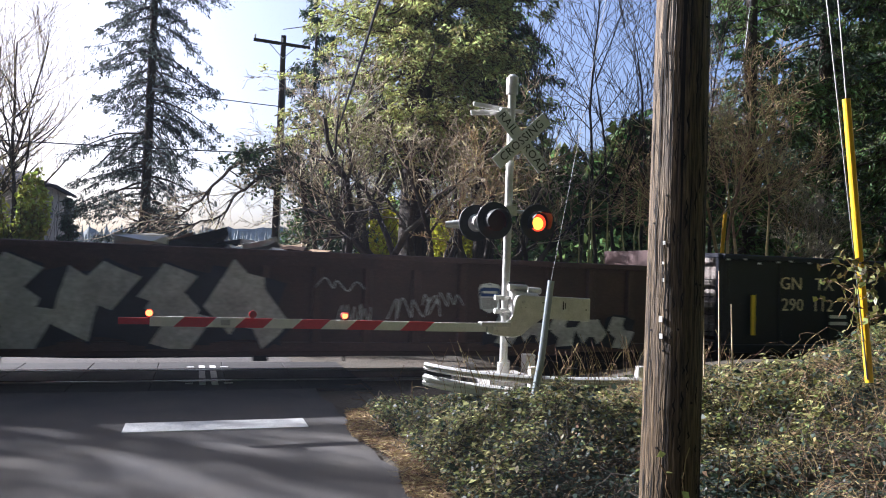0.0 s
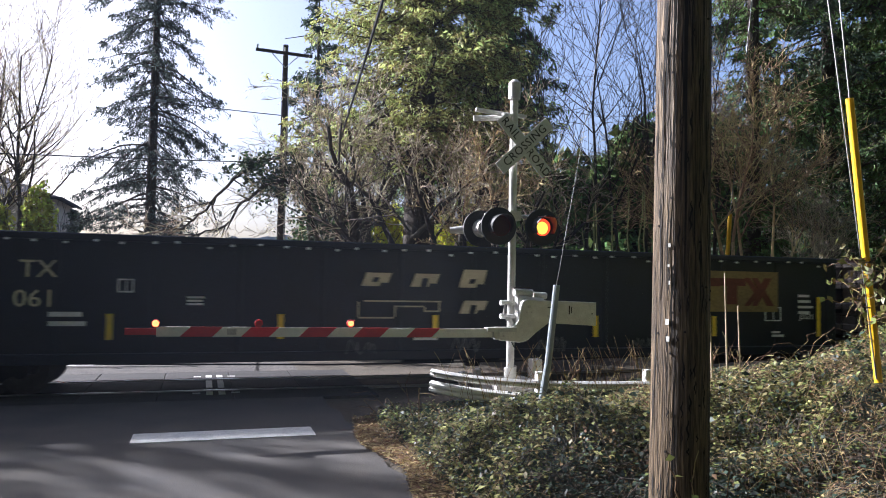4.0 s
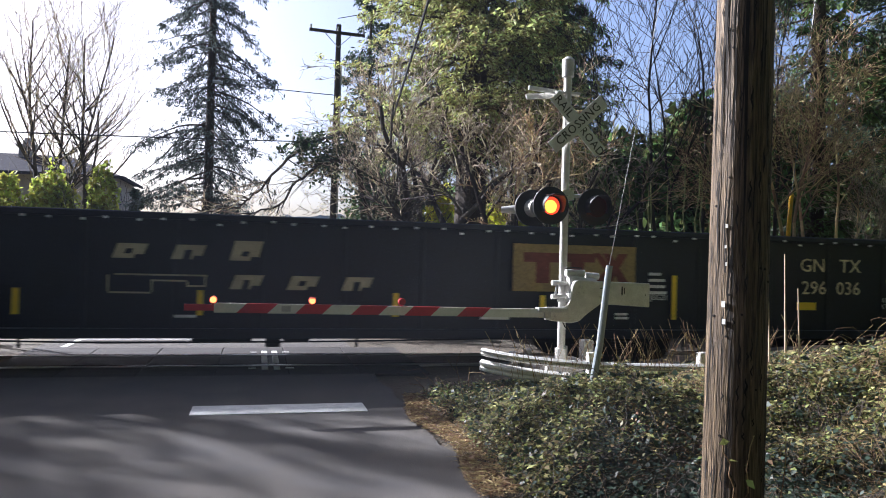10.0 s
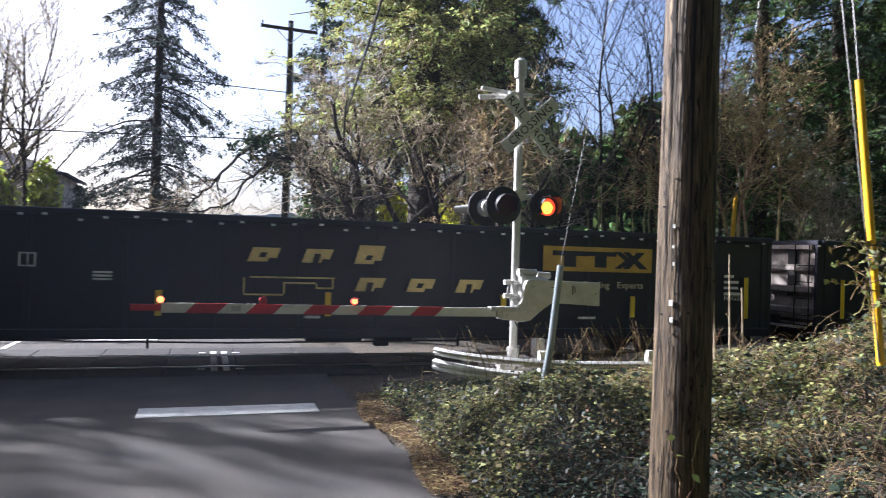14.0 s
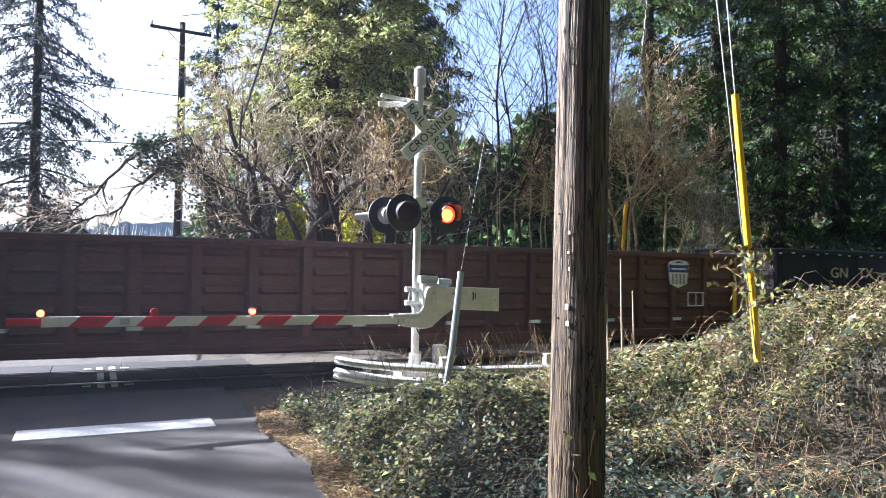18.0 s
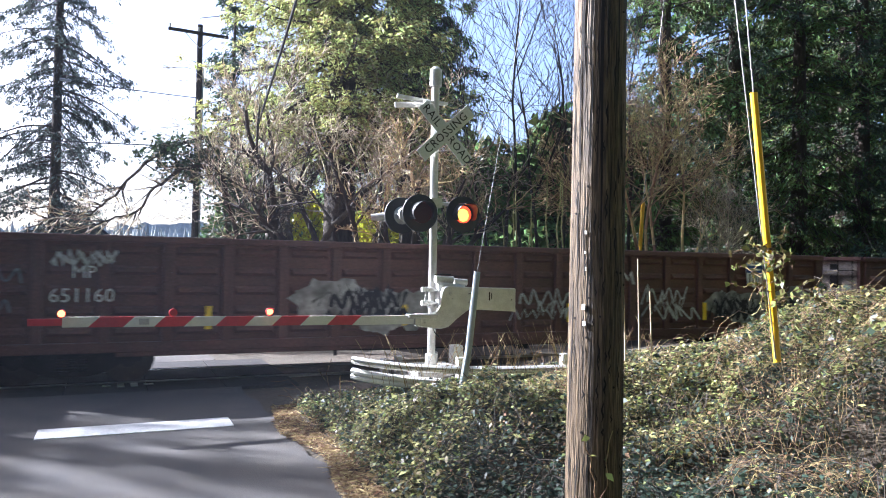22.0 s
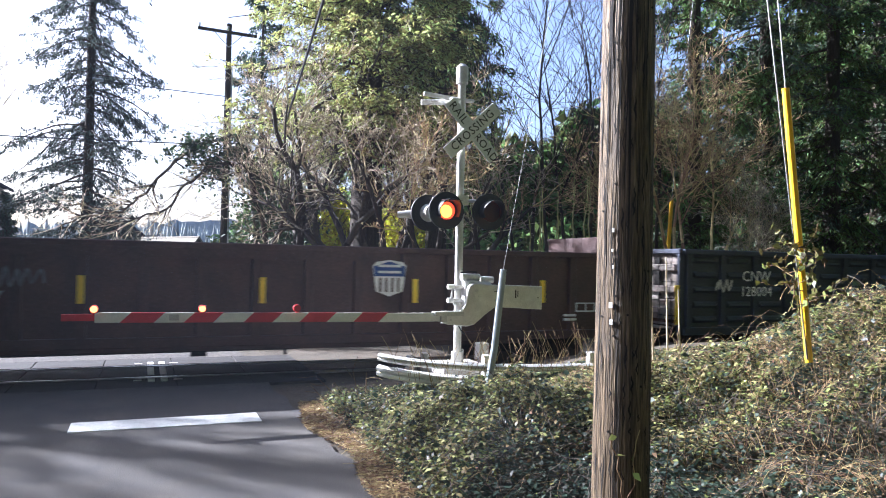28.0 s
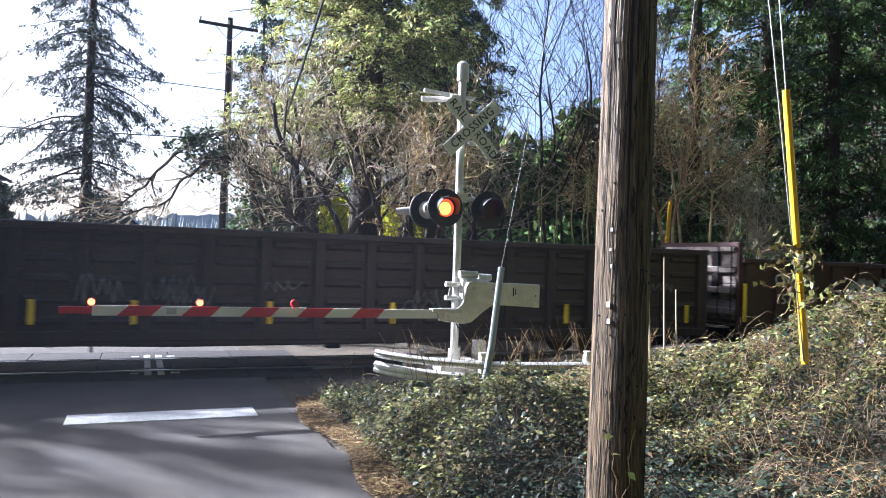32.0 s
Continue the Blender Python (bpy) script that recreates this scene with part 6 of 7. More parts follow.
def build_shrubs():
    for k, (x, y, r, n, s, m, lab) in enumerate((
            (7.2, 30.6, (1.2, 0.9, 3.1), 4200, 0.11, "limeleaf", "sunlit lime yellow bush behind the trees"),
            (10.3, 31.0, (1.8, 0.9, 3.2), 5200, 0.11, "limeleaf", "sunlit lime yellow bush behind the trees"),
            (3.5, 20.9, (0.9, 0.8, 1.0), 2400, 0.1, "ivy", "dark glossy evergreen shrub beside the track"),
            (5.6, 20.6, (1.3, 0.9, 1.3), 3000, 0.1, "ivy", "dark glossy evergreen shrub beside the track"),
            (2.5, 23.4, (1.5, 1.2, 1.7), 3600, 0.11, "ivy", "ivy thicket round the foot of bare trees"),
            (-11.2, 40.6, (1.8, 1.4, 3.6), 5200, 0.17, "laurel", "yellow-green laurel shrub before a house"),
            (-8.4, 41.1, (1.4, 1.2, 3.9), 4800, 0.17, "laurel", "yellow-green laurel shrub before a house"),
            (-12.6, 40.4, (1.7, 1.3, 2.3), 2400, 0.17, "laurel", "yellow-green laurel shrub before a house"),
            (3.3, 44.0, (0.6, 0.6, 1.5), 1800, 0.13, "laurel", "yellow-green shrub beside the low houses"),
            (11.4, 20.6, (1.5, 1.0, 1.1), 3000, 0.1, "ivy", "dark evergreen undergrowth behind the track"),
            (14.6, 20.6, (1.8, 1.0, 1.2), 3000, 0.1, "laurel", "green undergrowth behind the track"),
            (8.6, 20.4, (1.5, 0.9, 1.1), 2800, 0.1, "ivy", "dark evergreen undergrowth behind the track"),
            (21.0, 19.8, (2.2, 1.0, 1.2), 3200, 0.11, "ivy", "dark evergreen undergrowth behind the track"),
            (26.0, 18.9, (2.4, 1.0, 1.3), 3200, 0.11, "laurel", "green undergrowth behind the track"))):
        shrub("shrub", (x, y, gz(x, y)), r, n, s, 200 + k, m, lab)
    for k, (x, y, r) in enumerate(((-5.5, 41.6, 2.0), (-3.4, 39.9, 1.8), (-6.9, 42.5, 2.0), (-4.4, 40.8, 1.6), (-7.6, 44, 1.8))):
        bare_tree("bare_shrub", (x, y, -0.1), r * 1.25, 9, 230 + k, "twigred", "bare brown shrub beside the far road", 2, 0.03, 0.02, 0.14, (0, 0), 2, 0.7, 0.012, category="shrub")
    # ivy on trunks of the leaning tree
    rng = np.random.default_rng(77)
    ivy = thing("ivy_growth", (2.35, 23.3, 0), "dark ivy hanging in the leaning tree's crown", "ivy")
    chunks = [leaf_cloud(rng, (dx, dy, z), (rx, 0.8, rz), n, 0.08, 0.5, 0.05, 1.6) for dx, dy, z, rx, rz, n in ((-1.0, 0, 5.5, 0.75, 0.55, 900), (-0.5, 0, 4.95, 0.6, 0.5, 700), (0.2, 0, 5.4, 0.7, 0.6, 700), (0.9, 0.1, 4.7, 0.8, 0.9, 900), (1.2, 0.1, 3.6, 1.1, 1.0, 1300), (1.5, 0.3, 2.4, 1.2, 1.4, 1600), (2.4, 1.6, 3.2, 0.9, 1.9, 1600))]
    v, f = blades_mesh(*(np.concatenate(x) for x in zip(*chunks)))
    npmesh("foliage", v, f, "ivy", ivy, "stuff")
    # deep wood behind everything to the right
    rng = np.random.default_rng(78)
    chunks = []
    for k in range(60):
        x = rng.uniform(5, 44)
        y = 33 + rng.uniform(0, 6) - max(0, x - 22) * 0.25
        chunks.append(leaf_cloud(rng, (x, y, rng.uniform(0.6, 5.0)), (2.2, 1.6, 1.8), 420, 0.28))
    for k in range(110):
        a = math.radians(rng.uniform(24, 62))
        lift = rng.uniform(3, 8.0) if a < 0.58 else rng.uniform(3, 11) if a < 0.71 else rng.uniform(3, 22)
        chunks.append(leaf_cloud(rng, (44 * math.sin(a), 44 * math.cos(a), lift), (2.6, 1.8, 2.2), 420, 0.4))
    v, f = blades_mesh(*(np.concatenate(x) for x in zip(*chunks)))
    tagged(npmesh("woodland_undergrowth", v, f, "needle"), "dark evergreen undergrowth deep in the wood", "undergrowth", kind="stuff")


def build_wood_behind():
    """An unseen wood, added behind the camera and to its right to block sky light."""
    rng = np.random.default_rng(79)
    chunks = []
    for k in range(560):
        a = math.radians(rng.uniform(172, 372))
        d = rng.uniform(15, 24)
        x, y = d * math.cos(a) * 1.3, d * math.sin(a) + 3
        z = rng.uniform(0.5, 36)
        chunks.append(leaf_cloud(rng, (x, y, z), (3.6, 3.6, 3.0), 130, 0.85))
    # unseen crowns over the road behind, added to cut light from above
    for k in range(150):
        x, y = rng.uniform(-12, 16), rng.uniform(-16, -2)
        chunks.append(leaf_cloud(rng, (x, y, rng.uniform(17, 30)), (3.2, 3.2, 2.0), 130, 0.85))
    v, f = blades_mesh(*(np.concatenate(x) for x in zip(*chunks)))
    tagged(npmesh("woodland_behind", v, f, "needle"), "unseen evergreen wood added on the near side to block sky light", "woodland", kind="stuff")


def face_foot(x):
    """Where the thicket's near face meets the ground."""
    return 5.35 - 1.5 * smooth01((x - 3.5) / 2.6)


def mound(x, y):
    """Top of the bramble thicket above the road's level."""
    if x < 2.1:
        return 0.0
    h = 0.6 * smooth01((x - 2.15) / 0.9)
    h += 1.32 * smooth01((x - 4.4) / 3.0) * (1 - 0.8 * smooth01((y - 5.6) / 2.6))
    h += 0.36 * smooth01((x - 2.5) / 0.9) * math.exp(-((y - 6.8) / 0.9) ** 2) * (1 - smooth01((x - 5.0) / 1.5))
    h *= 1 - 0.75 * smooth01((y - 7.7) / 2.0)
    # the near face drops steeply
    foot = face_foot(x)
    h *= 0.14 + 0.86 * smooth01((y - foot) / 0.55)
    h += (0.2 * noise.noise(Vector((x * 1.1, y * 1.1, 3.0))) + 0.2 * noise.noise(Vector((x * 2.9, y * 2.9, 7.0)))) * smooth01((x - 2.3) / 0.6)
    low = 0.03 if x < 2.5 else 0.2 + 0.3 * smooth01((x - 2.6) / 0.6) * (1 - smooth01((y - foot) / 1.0))
    if x > 3.2 and y < 8.2:
        low += max(0.0, 0.12 + 0.4 * noise.noise(Vector((x * 1.6, y * 1.6, 11.0))))
    return max(low, h)


def build_brambles():
    rng = np.random.default_rng(7)

    def scatter(n, x0, x1, y0, y1):
        return np.stack([rng.uniform(x0, x1, n), rng.uniform(y0, y1, n)], axis=1)

    def leaf_set(name, n, size, material, depth, label, up=0.7):
        xy = scatter(n, 2.25, 10.5, 1.6, 11.2)
        xy = xy[(xy[:, 0] < 1.65 * xy[:, 1] + 0.6) & (xy[:, 1] < 11.2)]
        n = len(xy)
        z = np.array([mound(x, y) for x, y in xy])
        g = np.array([max(0.0, bank(x, y) - 0.06) for x, y in xy])
        keep = (z > 0.12) & (rng.random(n) < np.clip(1.35 - 0.07 * np.hypot(xy[:, 0], xy[:, 1]), 0.3, 1))
        patch = np.array([noise.noise(Vector((x * 0.9, y * 0.9, 5.0))) + 0.6 * noise.noise(Vector((x * 2.3, y * 2.3, 9.0))) for x, y in xy])
        keep &= rng.random(n) < (np.clip(0.78 + patch * (1.5 if up > 0.5 and depth < 0.5 else 0.5) - 0.12 * (xy[:, 0] > 4.6), 0.15, 1) if material != "straw" else np.clip(0.55 - patch, 0.15, 1))
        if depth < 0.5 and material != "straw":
            # light leaves stay on top; the face keeps dark ones, imitating its shade
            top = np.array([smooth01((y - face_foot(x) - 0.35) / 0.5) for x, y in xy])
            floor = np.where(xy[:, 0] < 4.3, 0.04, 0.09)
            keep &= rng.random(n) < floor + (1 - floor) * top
        elif material == "straw":
            keep &= rng.random(n) < np.array([1.0 if y > face_foot(x) + 0.5 or x < 2.7 else 0.2 if x < 4.3 else 0.5 for x, y in xy])
        xy, z, g = xy[keep], z[keep], g[keep]
        m = len(z)
        zz = np.maximum(g + 0.02, z - depth * rng.random(m) ** 1.6 + rng.normal(size=m) * 0.05)
        c = np.column_stack([xy, zz])
        d = unit(rng, m) * np.array([1, 1, 0.45])
        d /= np.linalg.norm(d, axis=1)[:, None]
        nrm = unit(rng, m) * (1 - up) + np.array([0, 0, 1.0]) * up
        w = np.cross(d, nrm)
        w /= np.linalg.norm(w, axis=1)[:, None] + 1e-9
        s = size * rng.uniform(0.5, 1.35, (m, 1))
        v, f = blades_mesh(c, d * s, w * s * 0.62, np.array([0, 0, 1.0]) * s * rng.uniform(-0.1, 0.35, (m, 1)))
        tagged(npmesh(name, v, f, material), label, "brambles", kind="stuff")
    leaf_set("bramble_leaves", 260000, 0.024, "bramble", 0.24, "green bramble leaves over the verge")
    leaf_set("bramble_leaves_large", 26000, 0.038, "bramblelit", 0.1, "large bramble leaves on top of the thicket, sunlight in their colour")
    leaf_set("bramble_leaves_low", 190000, 0.027, "brambledark", 0.8, "inner bramble leaves with shade in their colour")
    leaf_set("bramble_leaves_old", 9000, 0.045, "brambledark", 0.15, "broad bramble leaves in the shade colour", 0.4)
    leaf_set("dry_leaves", 36000, 0.02, "straw", 0.5, "dry tan leaves caught in the brambles", 0.3)
    # arching canes
    for name, count, material, label, r, rise in (("bramble_canes", 2200, "drystem", "tan arching bramble canes", 0.0024, 0.22), ("bramble_stalks", 1500, "straw", "pale dead stalks in the thicket", 0.002, 0.3), ("bramble_canes_dark", 1300, "twigdark", "dark arching bramble canes", 0.004, 0.2)):
        segs = []
        xy = scatter(count, 4.2 if name == "bramble_stalks" else 2.3, 10.0, 1.8, 9.6)
        xy = xy[xy[:, 0] < 1.65 * xy[:, 1] + 0.6]
        for x, y in xy:
            # fewer pale canes on the face, part of its painted shade
            if material != "twigdark" and x < 4.3 and y < face_foot(x) + 0.5 and rng.random() < 0.7:
                continue
            a, ln = rng.uniform(0, 6.28), rng.uniform(0.3, 1.1)
            hop = rng.uniform(0.02, rise) * (2.2 if rng.random() < 0.06 else 1)
            prev = None
            n = 8
            for k in range(n + 1):
                t = k / n
                px, py = x + math.cos(a) * ln * (t - 0.5) + 0.03 * rng.normal(), y + math.sin(a) * ln * (t - 0.5) + 0.03 * rng.normal()
                pz = mound(px, py) - 0.2 + hop * 4 * t * (1 - t) + 0.1 * t
                q = (px, py, max(pz, 0.0))
                if prev and px > 2.2:
                    segs.append((*prev, *q, r * (1.2 - 0.5 * t), r * (1.2 - 0.5 * (t + 1 / n))))
                prev = q
        v, f = segments_mesh(segs, 3)
        tagged(npmesh(name, v, f, material), label, "brambles", kind="stuff")
    # straw and dead leaves along the road's edge
    n = 9000
    yy = rng.uniform(6.4, 11.2, n)
    edge = 2.12 - 0.1 * np.sin(yy * 2.1)
    xx = edge + np.abs(rng.normal(size=n)) * 0.35
    zz = np.array([0.25 * mound(x, y) for x, y in zip(xx, yy)]) + rng.random(n) * 0.06
    c = np.column_stack([xx, yy, zz + 0.01])
    d = unit(rng, n) * np.array([1, 1, 0.4])
    w = np.cross(d, unit(rng, n))
    s = rng.uniform(0.02, 0.07, (n, 1))
    v, f = blades_mesh(c, d * s, w * s * 0.14 + 0 * d, np.zeros_like(c))
    tagged(npmesh("verge_straw", v, f, "straw"), "dead tan grass along the asphalt's edge", "dead grass", kind="stuff")
    # tall dry stalks by the guard rail
    segs = []
    for k in range(170):
        x, y = rng.uniform(3.6, 8.2), rng.uniform(9.3, 11.0)
        z = 0.25 + bank(x, y) * 0.6
        h, a, l = rng.uniform(0.35, 0.85), rng.uniform(0, 6.28), rng.uniform(0, 0.3)
        p = np.array([x, y, z])
        d = np.array([math.cos(a) * l, math.sin(a) * l, 1.0])
        for j in range(5):
            d = d + np.array([math.cos(a), math.sin(a), -0.15]) * 0.09
            q = p + d / np.linalg.norm(d) * h / 5
            segs.append((*p, *q, 0.004, 0.0035))
            p = q
    v, f = segments_mesh(segs, 3)
    tagged(npmesh("dry_stalks", v, f, "straw"), "tall dry weed stalks in front of the guard rail", "weeds", kind="stuff")
    # bare canes that stand out at the thicket's left tip, and three thin stakes
    bare_tree("bramble_spray", (2.75, 9.7, 0.25), 0.7, 6, 301, "drystem", "bare bramble shoots leaning over the asphalt", 1, 0.007, 0.0, 0.1, (-0.5, -0.1), 1, 0.5, 0.004, category="brambles", trunk="drystem")
    for k, (x, y, z0, z1) in enumerate(((6.75, 8.3, 0.9, 2.35), (6.7, 8.55, 0.9, 1.95), (7.05, 8.4, 0.9, 1.9))):
        bm = bmesh.new()
        rod(bm, (x, y, z0), (x - 0.05, y, z1), 0.014, 0.008, n=7)
        tagged(part("dead_stem", bm, "barkpale"), "thin dead stem standing in the brambles", "stem", "dead stems")
    # creeper at the foot of the near pole
    rngv = np.random.default_rng(19)
    creeper = thing("creeper", (2.7, 3.58, 0.2), "thin creeper with a few leaves climbing the wooden pole", "vine")
    segs, C = [], []
    for x0 in (-0.14, -0.02, 0.1):
        p = np.array([x0, -0.02, 0.0])
        for j in range(16):
            q = p + np.array([rngv.normal() * 0.02, rngv.normal() * 0.006, 0.065])
            segs.append((*p, *q, 0.004, 0.0038))
            if rngv.random() < 0.3 and j > 4:
                C.append(q + rngv.normal(size=3) * 0.02)
            p = q
    v, f = segments_mesh(segs, 4)
    npmesh("stem_tangle", v, f, "straw", creeper, "stuff")
    C = np.array(C)
    d = unit(rngv, len(C))
    w = np.cross(d, unit(rngv, len(C)))
    v, f = blades_mesh(C, d * 0.035, w * 0.028, np.array([0, 0, 0.008]) + 0 * C)
    npmesh("foliage", v, f, "bramble", creeper, "stuff")
    # vine on the yellow guard
    rng2 = np.random.default_rng(9)
    vine = thing("vine", (0, 0, 0), "bramble vine with pale leaves climbing the yellow guard", "vine")
    base = np.array([5.54, 4.95, 2.08])
    segs = []
    C = []
    for k in range(22):
        p = base + rng2.normal(size=3) * np.array([0.09, 0.08, 0.2])
        d = unit(rng2, 1)[0] * 0.5 + np.array([0.1, 0, 0.5])
        for j in range(7):
            d = d + rng2.normal(size=3) * 0.35 + np.array([0, 0, -0.05])
            d /= np.linalg.norm(d)
            q = p + d * 0.07
            segs.append((*p, *q, 0.004, 0.0035))
            C.append(q)
            p = q
    v, f = segments_mesh(segs, 4)
    npmesh("stem_tangle", v, f, "drystem", vine, "stuff")
    C = np.array(C)[rng2.random(len(C)) < 0.8]
    d = unit(rng2, len(C))
    w = np.cross(d, unit(rng2, len(C)))
    v, f = blades_mesh(C, d * 0.042, w * 0.032, np.array([0, 0, 0.01]) + 0 * C)
    npmesh("foliage", v, f, "bramble", vine, "stuff")


# ---- far side: house, roofs, car, gate, sign, hills ----


def hip_house(at, sx, sy, wall_h, roof_h, wall, roof, label, chimney=None, rz=0.0, eave=0.6):
    h = thing("house", at, label, "house", rz=rz)
    bm = bmesh.new()
    box(bm, (0, 0, wall_h / 2), (sx, sy, wall_h))
    w = part("wall", bm, wall, h)
    bm = bmesh.new()
    a, b = sx / 2 + eave, sy / 2 + eave
    rdg = max(0.2, a - b)
    lo = [bm.verts.new(p) for p in ((-a, -b, wall_h), (a, -b, wall_h), (a, b, wall_h), (-a, b, wall_h))]
    hi = [bm.verts.new(p) for p in ((-rdg, 0, wall_h + roof_h), (rdg, 0, wall_h + roof_h))]
    for fc in ((lo[0], lo[1], hi[1], hi[0]), (lo[1], lo[2], hi[1]), (lo[2], lo[3], hi[0], hi[1]), (lo[3], lo[0], hi[0]), tuple(lo[::-1])):
        bm.faces.new(fc)
    r = part("roof", bm, roof, h)
    bm = bmesh.new()
    box(bm, (0, -b, wall_h - 0.06), (2 * a, 0.1, 0.2))
    box(bm, (a, 0, wall_h - 0.06), (0.1, 2 * b, 0.2))
    part("fascia", bm, "roofdark", h)
    if chimney:
        bm = bmesh.new()
        cx, cy, top = chimney
        box(bm, (cx, cy, wall_h + top / 2), (1.0, 0.8, top))
        box(bm, (cx, cy, wall_h + top), (1.25, 1.05, 0.2))
        rod(bm, (cx, cy, wall_h + top + 0.1), (cx, cy, wall_h + top + 0.6), 0.35, 0.22, n=10)
        part("chimney", bm, "concrete", h)
    for k in range(int(sx // 3)):
        x = -sx / 2 + 1.6 + k * 3.0
        for z in ([1.6, 4.3] if wall_h > 4.5 else [1.6]):
            bm = bmesh.new()
            box(bm, (x, -sy / 2 - 0.02, z), (1.2, 0.08, 1.3))
            win = part("window", bm, "white", h)
            bm = bmesh.new()
            box(bm, (x, -sy / 2 - 0.05, z), (1.0, 0.05, 1.1))
            part("pane", bm, "glass", win)
    return h


def gable_house(at, sx, sy, wall_h, roof_h, wall, roof, label, rz=0.0):
    h = thing("house", at, label, "house", rz=rz)
    bm = bmesh.new()
    prism(bm, [(-sx / 2, 0), (sx / 2, 0), (sx / 2, wall_h), (0, wall_h + roof_h), (-sx / 2, wall_h)], -sy / 2, sy / 2)
    part("wall", bm, wall, h)
    for s in (-1, 1):
        bm = bmesh.new()
        a = math.atan2(roof_h, sx / 2)
        ln = math.hypot(roof_h, sx / 2) + 0.5
        box(bm, (s * (sx / 4 + 0.1), 0, wall_h + roof_h / 2 + 0.02), (ln, sy + 0.8, 0.14), pose(0, 0, 0, 0, math.degrees(a) * s, 0).to_3x3().to_4x4())
        part("roof_slope", bm, roof, h)
    for x in (-sx / 4, sx / 4):
        bm = bmesh.new()
        box(bm, (x, -sy / 2 - 0.02, 1.6), (1.1, 0.08, 1.3))
        win = part("window", bm, "white", h)
        bm = bmesh.new()
        box(bm, (x, -sy / 2 - 0.05, 1.6), (0.9, 0.05, 1.1))
        part("pane", bm, "glass", win)
    return h


def build_far_side():
    hip_house((-17.2, 61.6, 0), 14, 8, 7.3, 1.75, "wallcream", "roofdark", "cream two-storey house with a dark hipped roof", (0.2, -0.5, 2.3))
    gable_house((2.7, 51.5, -1.0), 4.2, 6.5, 1.5, 2.3, "fence", "rooflight", "low brown house with pale sunlit shingle roof", 32)
    gable_house((1.3, 57, -1.0), 4.4, 8, 1.9, 2.6, "fence", "rooflight", "low brown house with a steep pale roof", 30)
    gable_house((-2.6, 66, 0), 6, 8, 3.2, 2.4, "fence", "roofdark", "dark brown house with a steep roof", 5)
    bm = bmesh.new()
    box(bm, (0.5, 60, 1.8), (0.6, 0.6, 4.0))
    box(bm, (0.5, 60, 3.85), (0.75, 0.75, 0.15))
    rod(bm, (0.5, 60, 3.9), (0.5, 60, 4.4), 0.16, n=10)
    tagged(part("chimney_stack", bm, "concrete"), "grey masonry chimney beside the low house", "chimney")
    # boarded fence along the far road
    fence = thing("board_fence", (0, 0, 0), "dark weathered board fence beyond the track", "fence")
    fence["kind"] = "structure"
    bm = bmesh.new()
    box(bm, (0, 0, 0.15), (0.19, 0.03, 1.6))
    first = part("board", bm, "fence", fence)
    first.location = (-0.6, 34, 0)
    for k in range(1, 60):
        b = new("board", first.data)
        b.parent = fence
        b.location = (-0.6 + 0.2 * k, 34 + 0.004 * (k % 2), -0.02 * (k % 3))
    # car that waits on the other side
    car = thing("sedan_car", (-3.05, 22.7, -0.38), "pale blue and white sedan waiting with lit headlamps", "car")
    bm = bmesh.new()
    prism(bm, [(-0.88, 0.3), (0.88, 0.3), (0.92, 0.6), (0.86, 0.9), (-0.86, 0.9), (-0.92, 0.6)], -0.2, 4.2)
    part("body", bm, "carblue", car, bevel=0.06)
    bm = bmesh.new()
    v = [bm.verts.new(p) for p in ((-0.8, 1.1, 0.88), (0.8, 1.1, 0.88), (0.8, 3.6, 0.88), (-0.8, 3.6, 0.88), (-0.62, 1.8, 1.42), (0.62, 1.8, 1.42), (0.62, 3.1, 1.42), (-0.62, 3.1, 1.42))]
    for fc in ((4, 5, 6, 7), (0, 1, 5, 4), (1, 2, 6, 5), (2, 3, 7, 6), (3, 0, 4, 7)):
        bm.faces.new([v[i] for i in fc])
    part("cabin", bm, "carwhite", car, bevel=0.04)
    bm = bmesh.new()
    v = [bm.verts.new(p) for p in ((-0.68, 1.12, 0.93), (0.68, 1.12, 0.93), (0.56, 1.71, 1.37), (-0.56, 1.71, 1.37))]
    bm.faces.new(v)
    g = part("windscreen", bm, "glass", car)
    bm = bmesh.new()
    box(bm, (0, -0.22, 0.42), (1.5, 0.08, 0.2))
    part("bumper", bm, "black", car, bevel=0.02)
    bm = bmesh.new()
    box(bm, (0, 0.5, 0.905), (1.5, 1.2, 0.03))
    part("bonnet", bm, "carwhite", car, bevel=0.01)
    for s in (-1, 1):
        bm = bmesh.new()
        box(bm, (s * 0.68, -0.2, 0.68), (0.28, 0.06, 0.13))
        part("headlamp", bm, "headlamp", car, bevel=0.02)
        bm = bmesh.new()
        box(bm, (s * 1.0, 1.35, 0.98), (0.2, 0.1, 0.13))
        part("wing_mirror", bm, "black", car, bevel=0.02)
        for y in (0.7, 3.4):
            bm = bmesh.new()
            rod(bm, (s * 0.72, y, 0.31), (s * 0.9, y, 0.31), 0.31, n=20)
            wl_ = part("wheel", bm, "rubber", car)
            bm = bmesh.new()
            rod(bm, (s * 0.9, y, 0.31), (s * 0.91, y, 0.31), 0.2, n=16)
            part("hub_cap", bm, "galv", wl_)
    for y in (2.0, 2.8):
        bm = bmesh.new()
        box(bm, (0, y, 1.5), (1.3, 0.05, 0.04))
        part("roof_bar", bm, "black", car)
    # white van behind it
    van = thing("van", (-3.4, 27.6, -dip(-1.0, 28.5)), "white van waiting behind the blue sedan", "van")
    bm = bmesh.new()
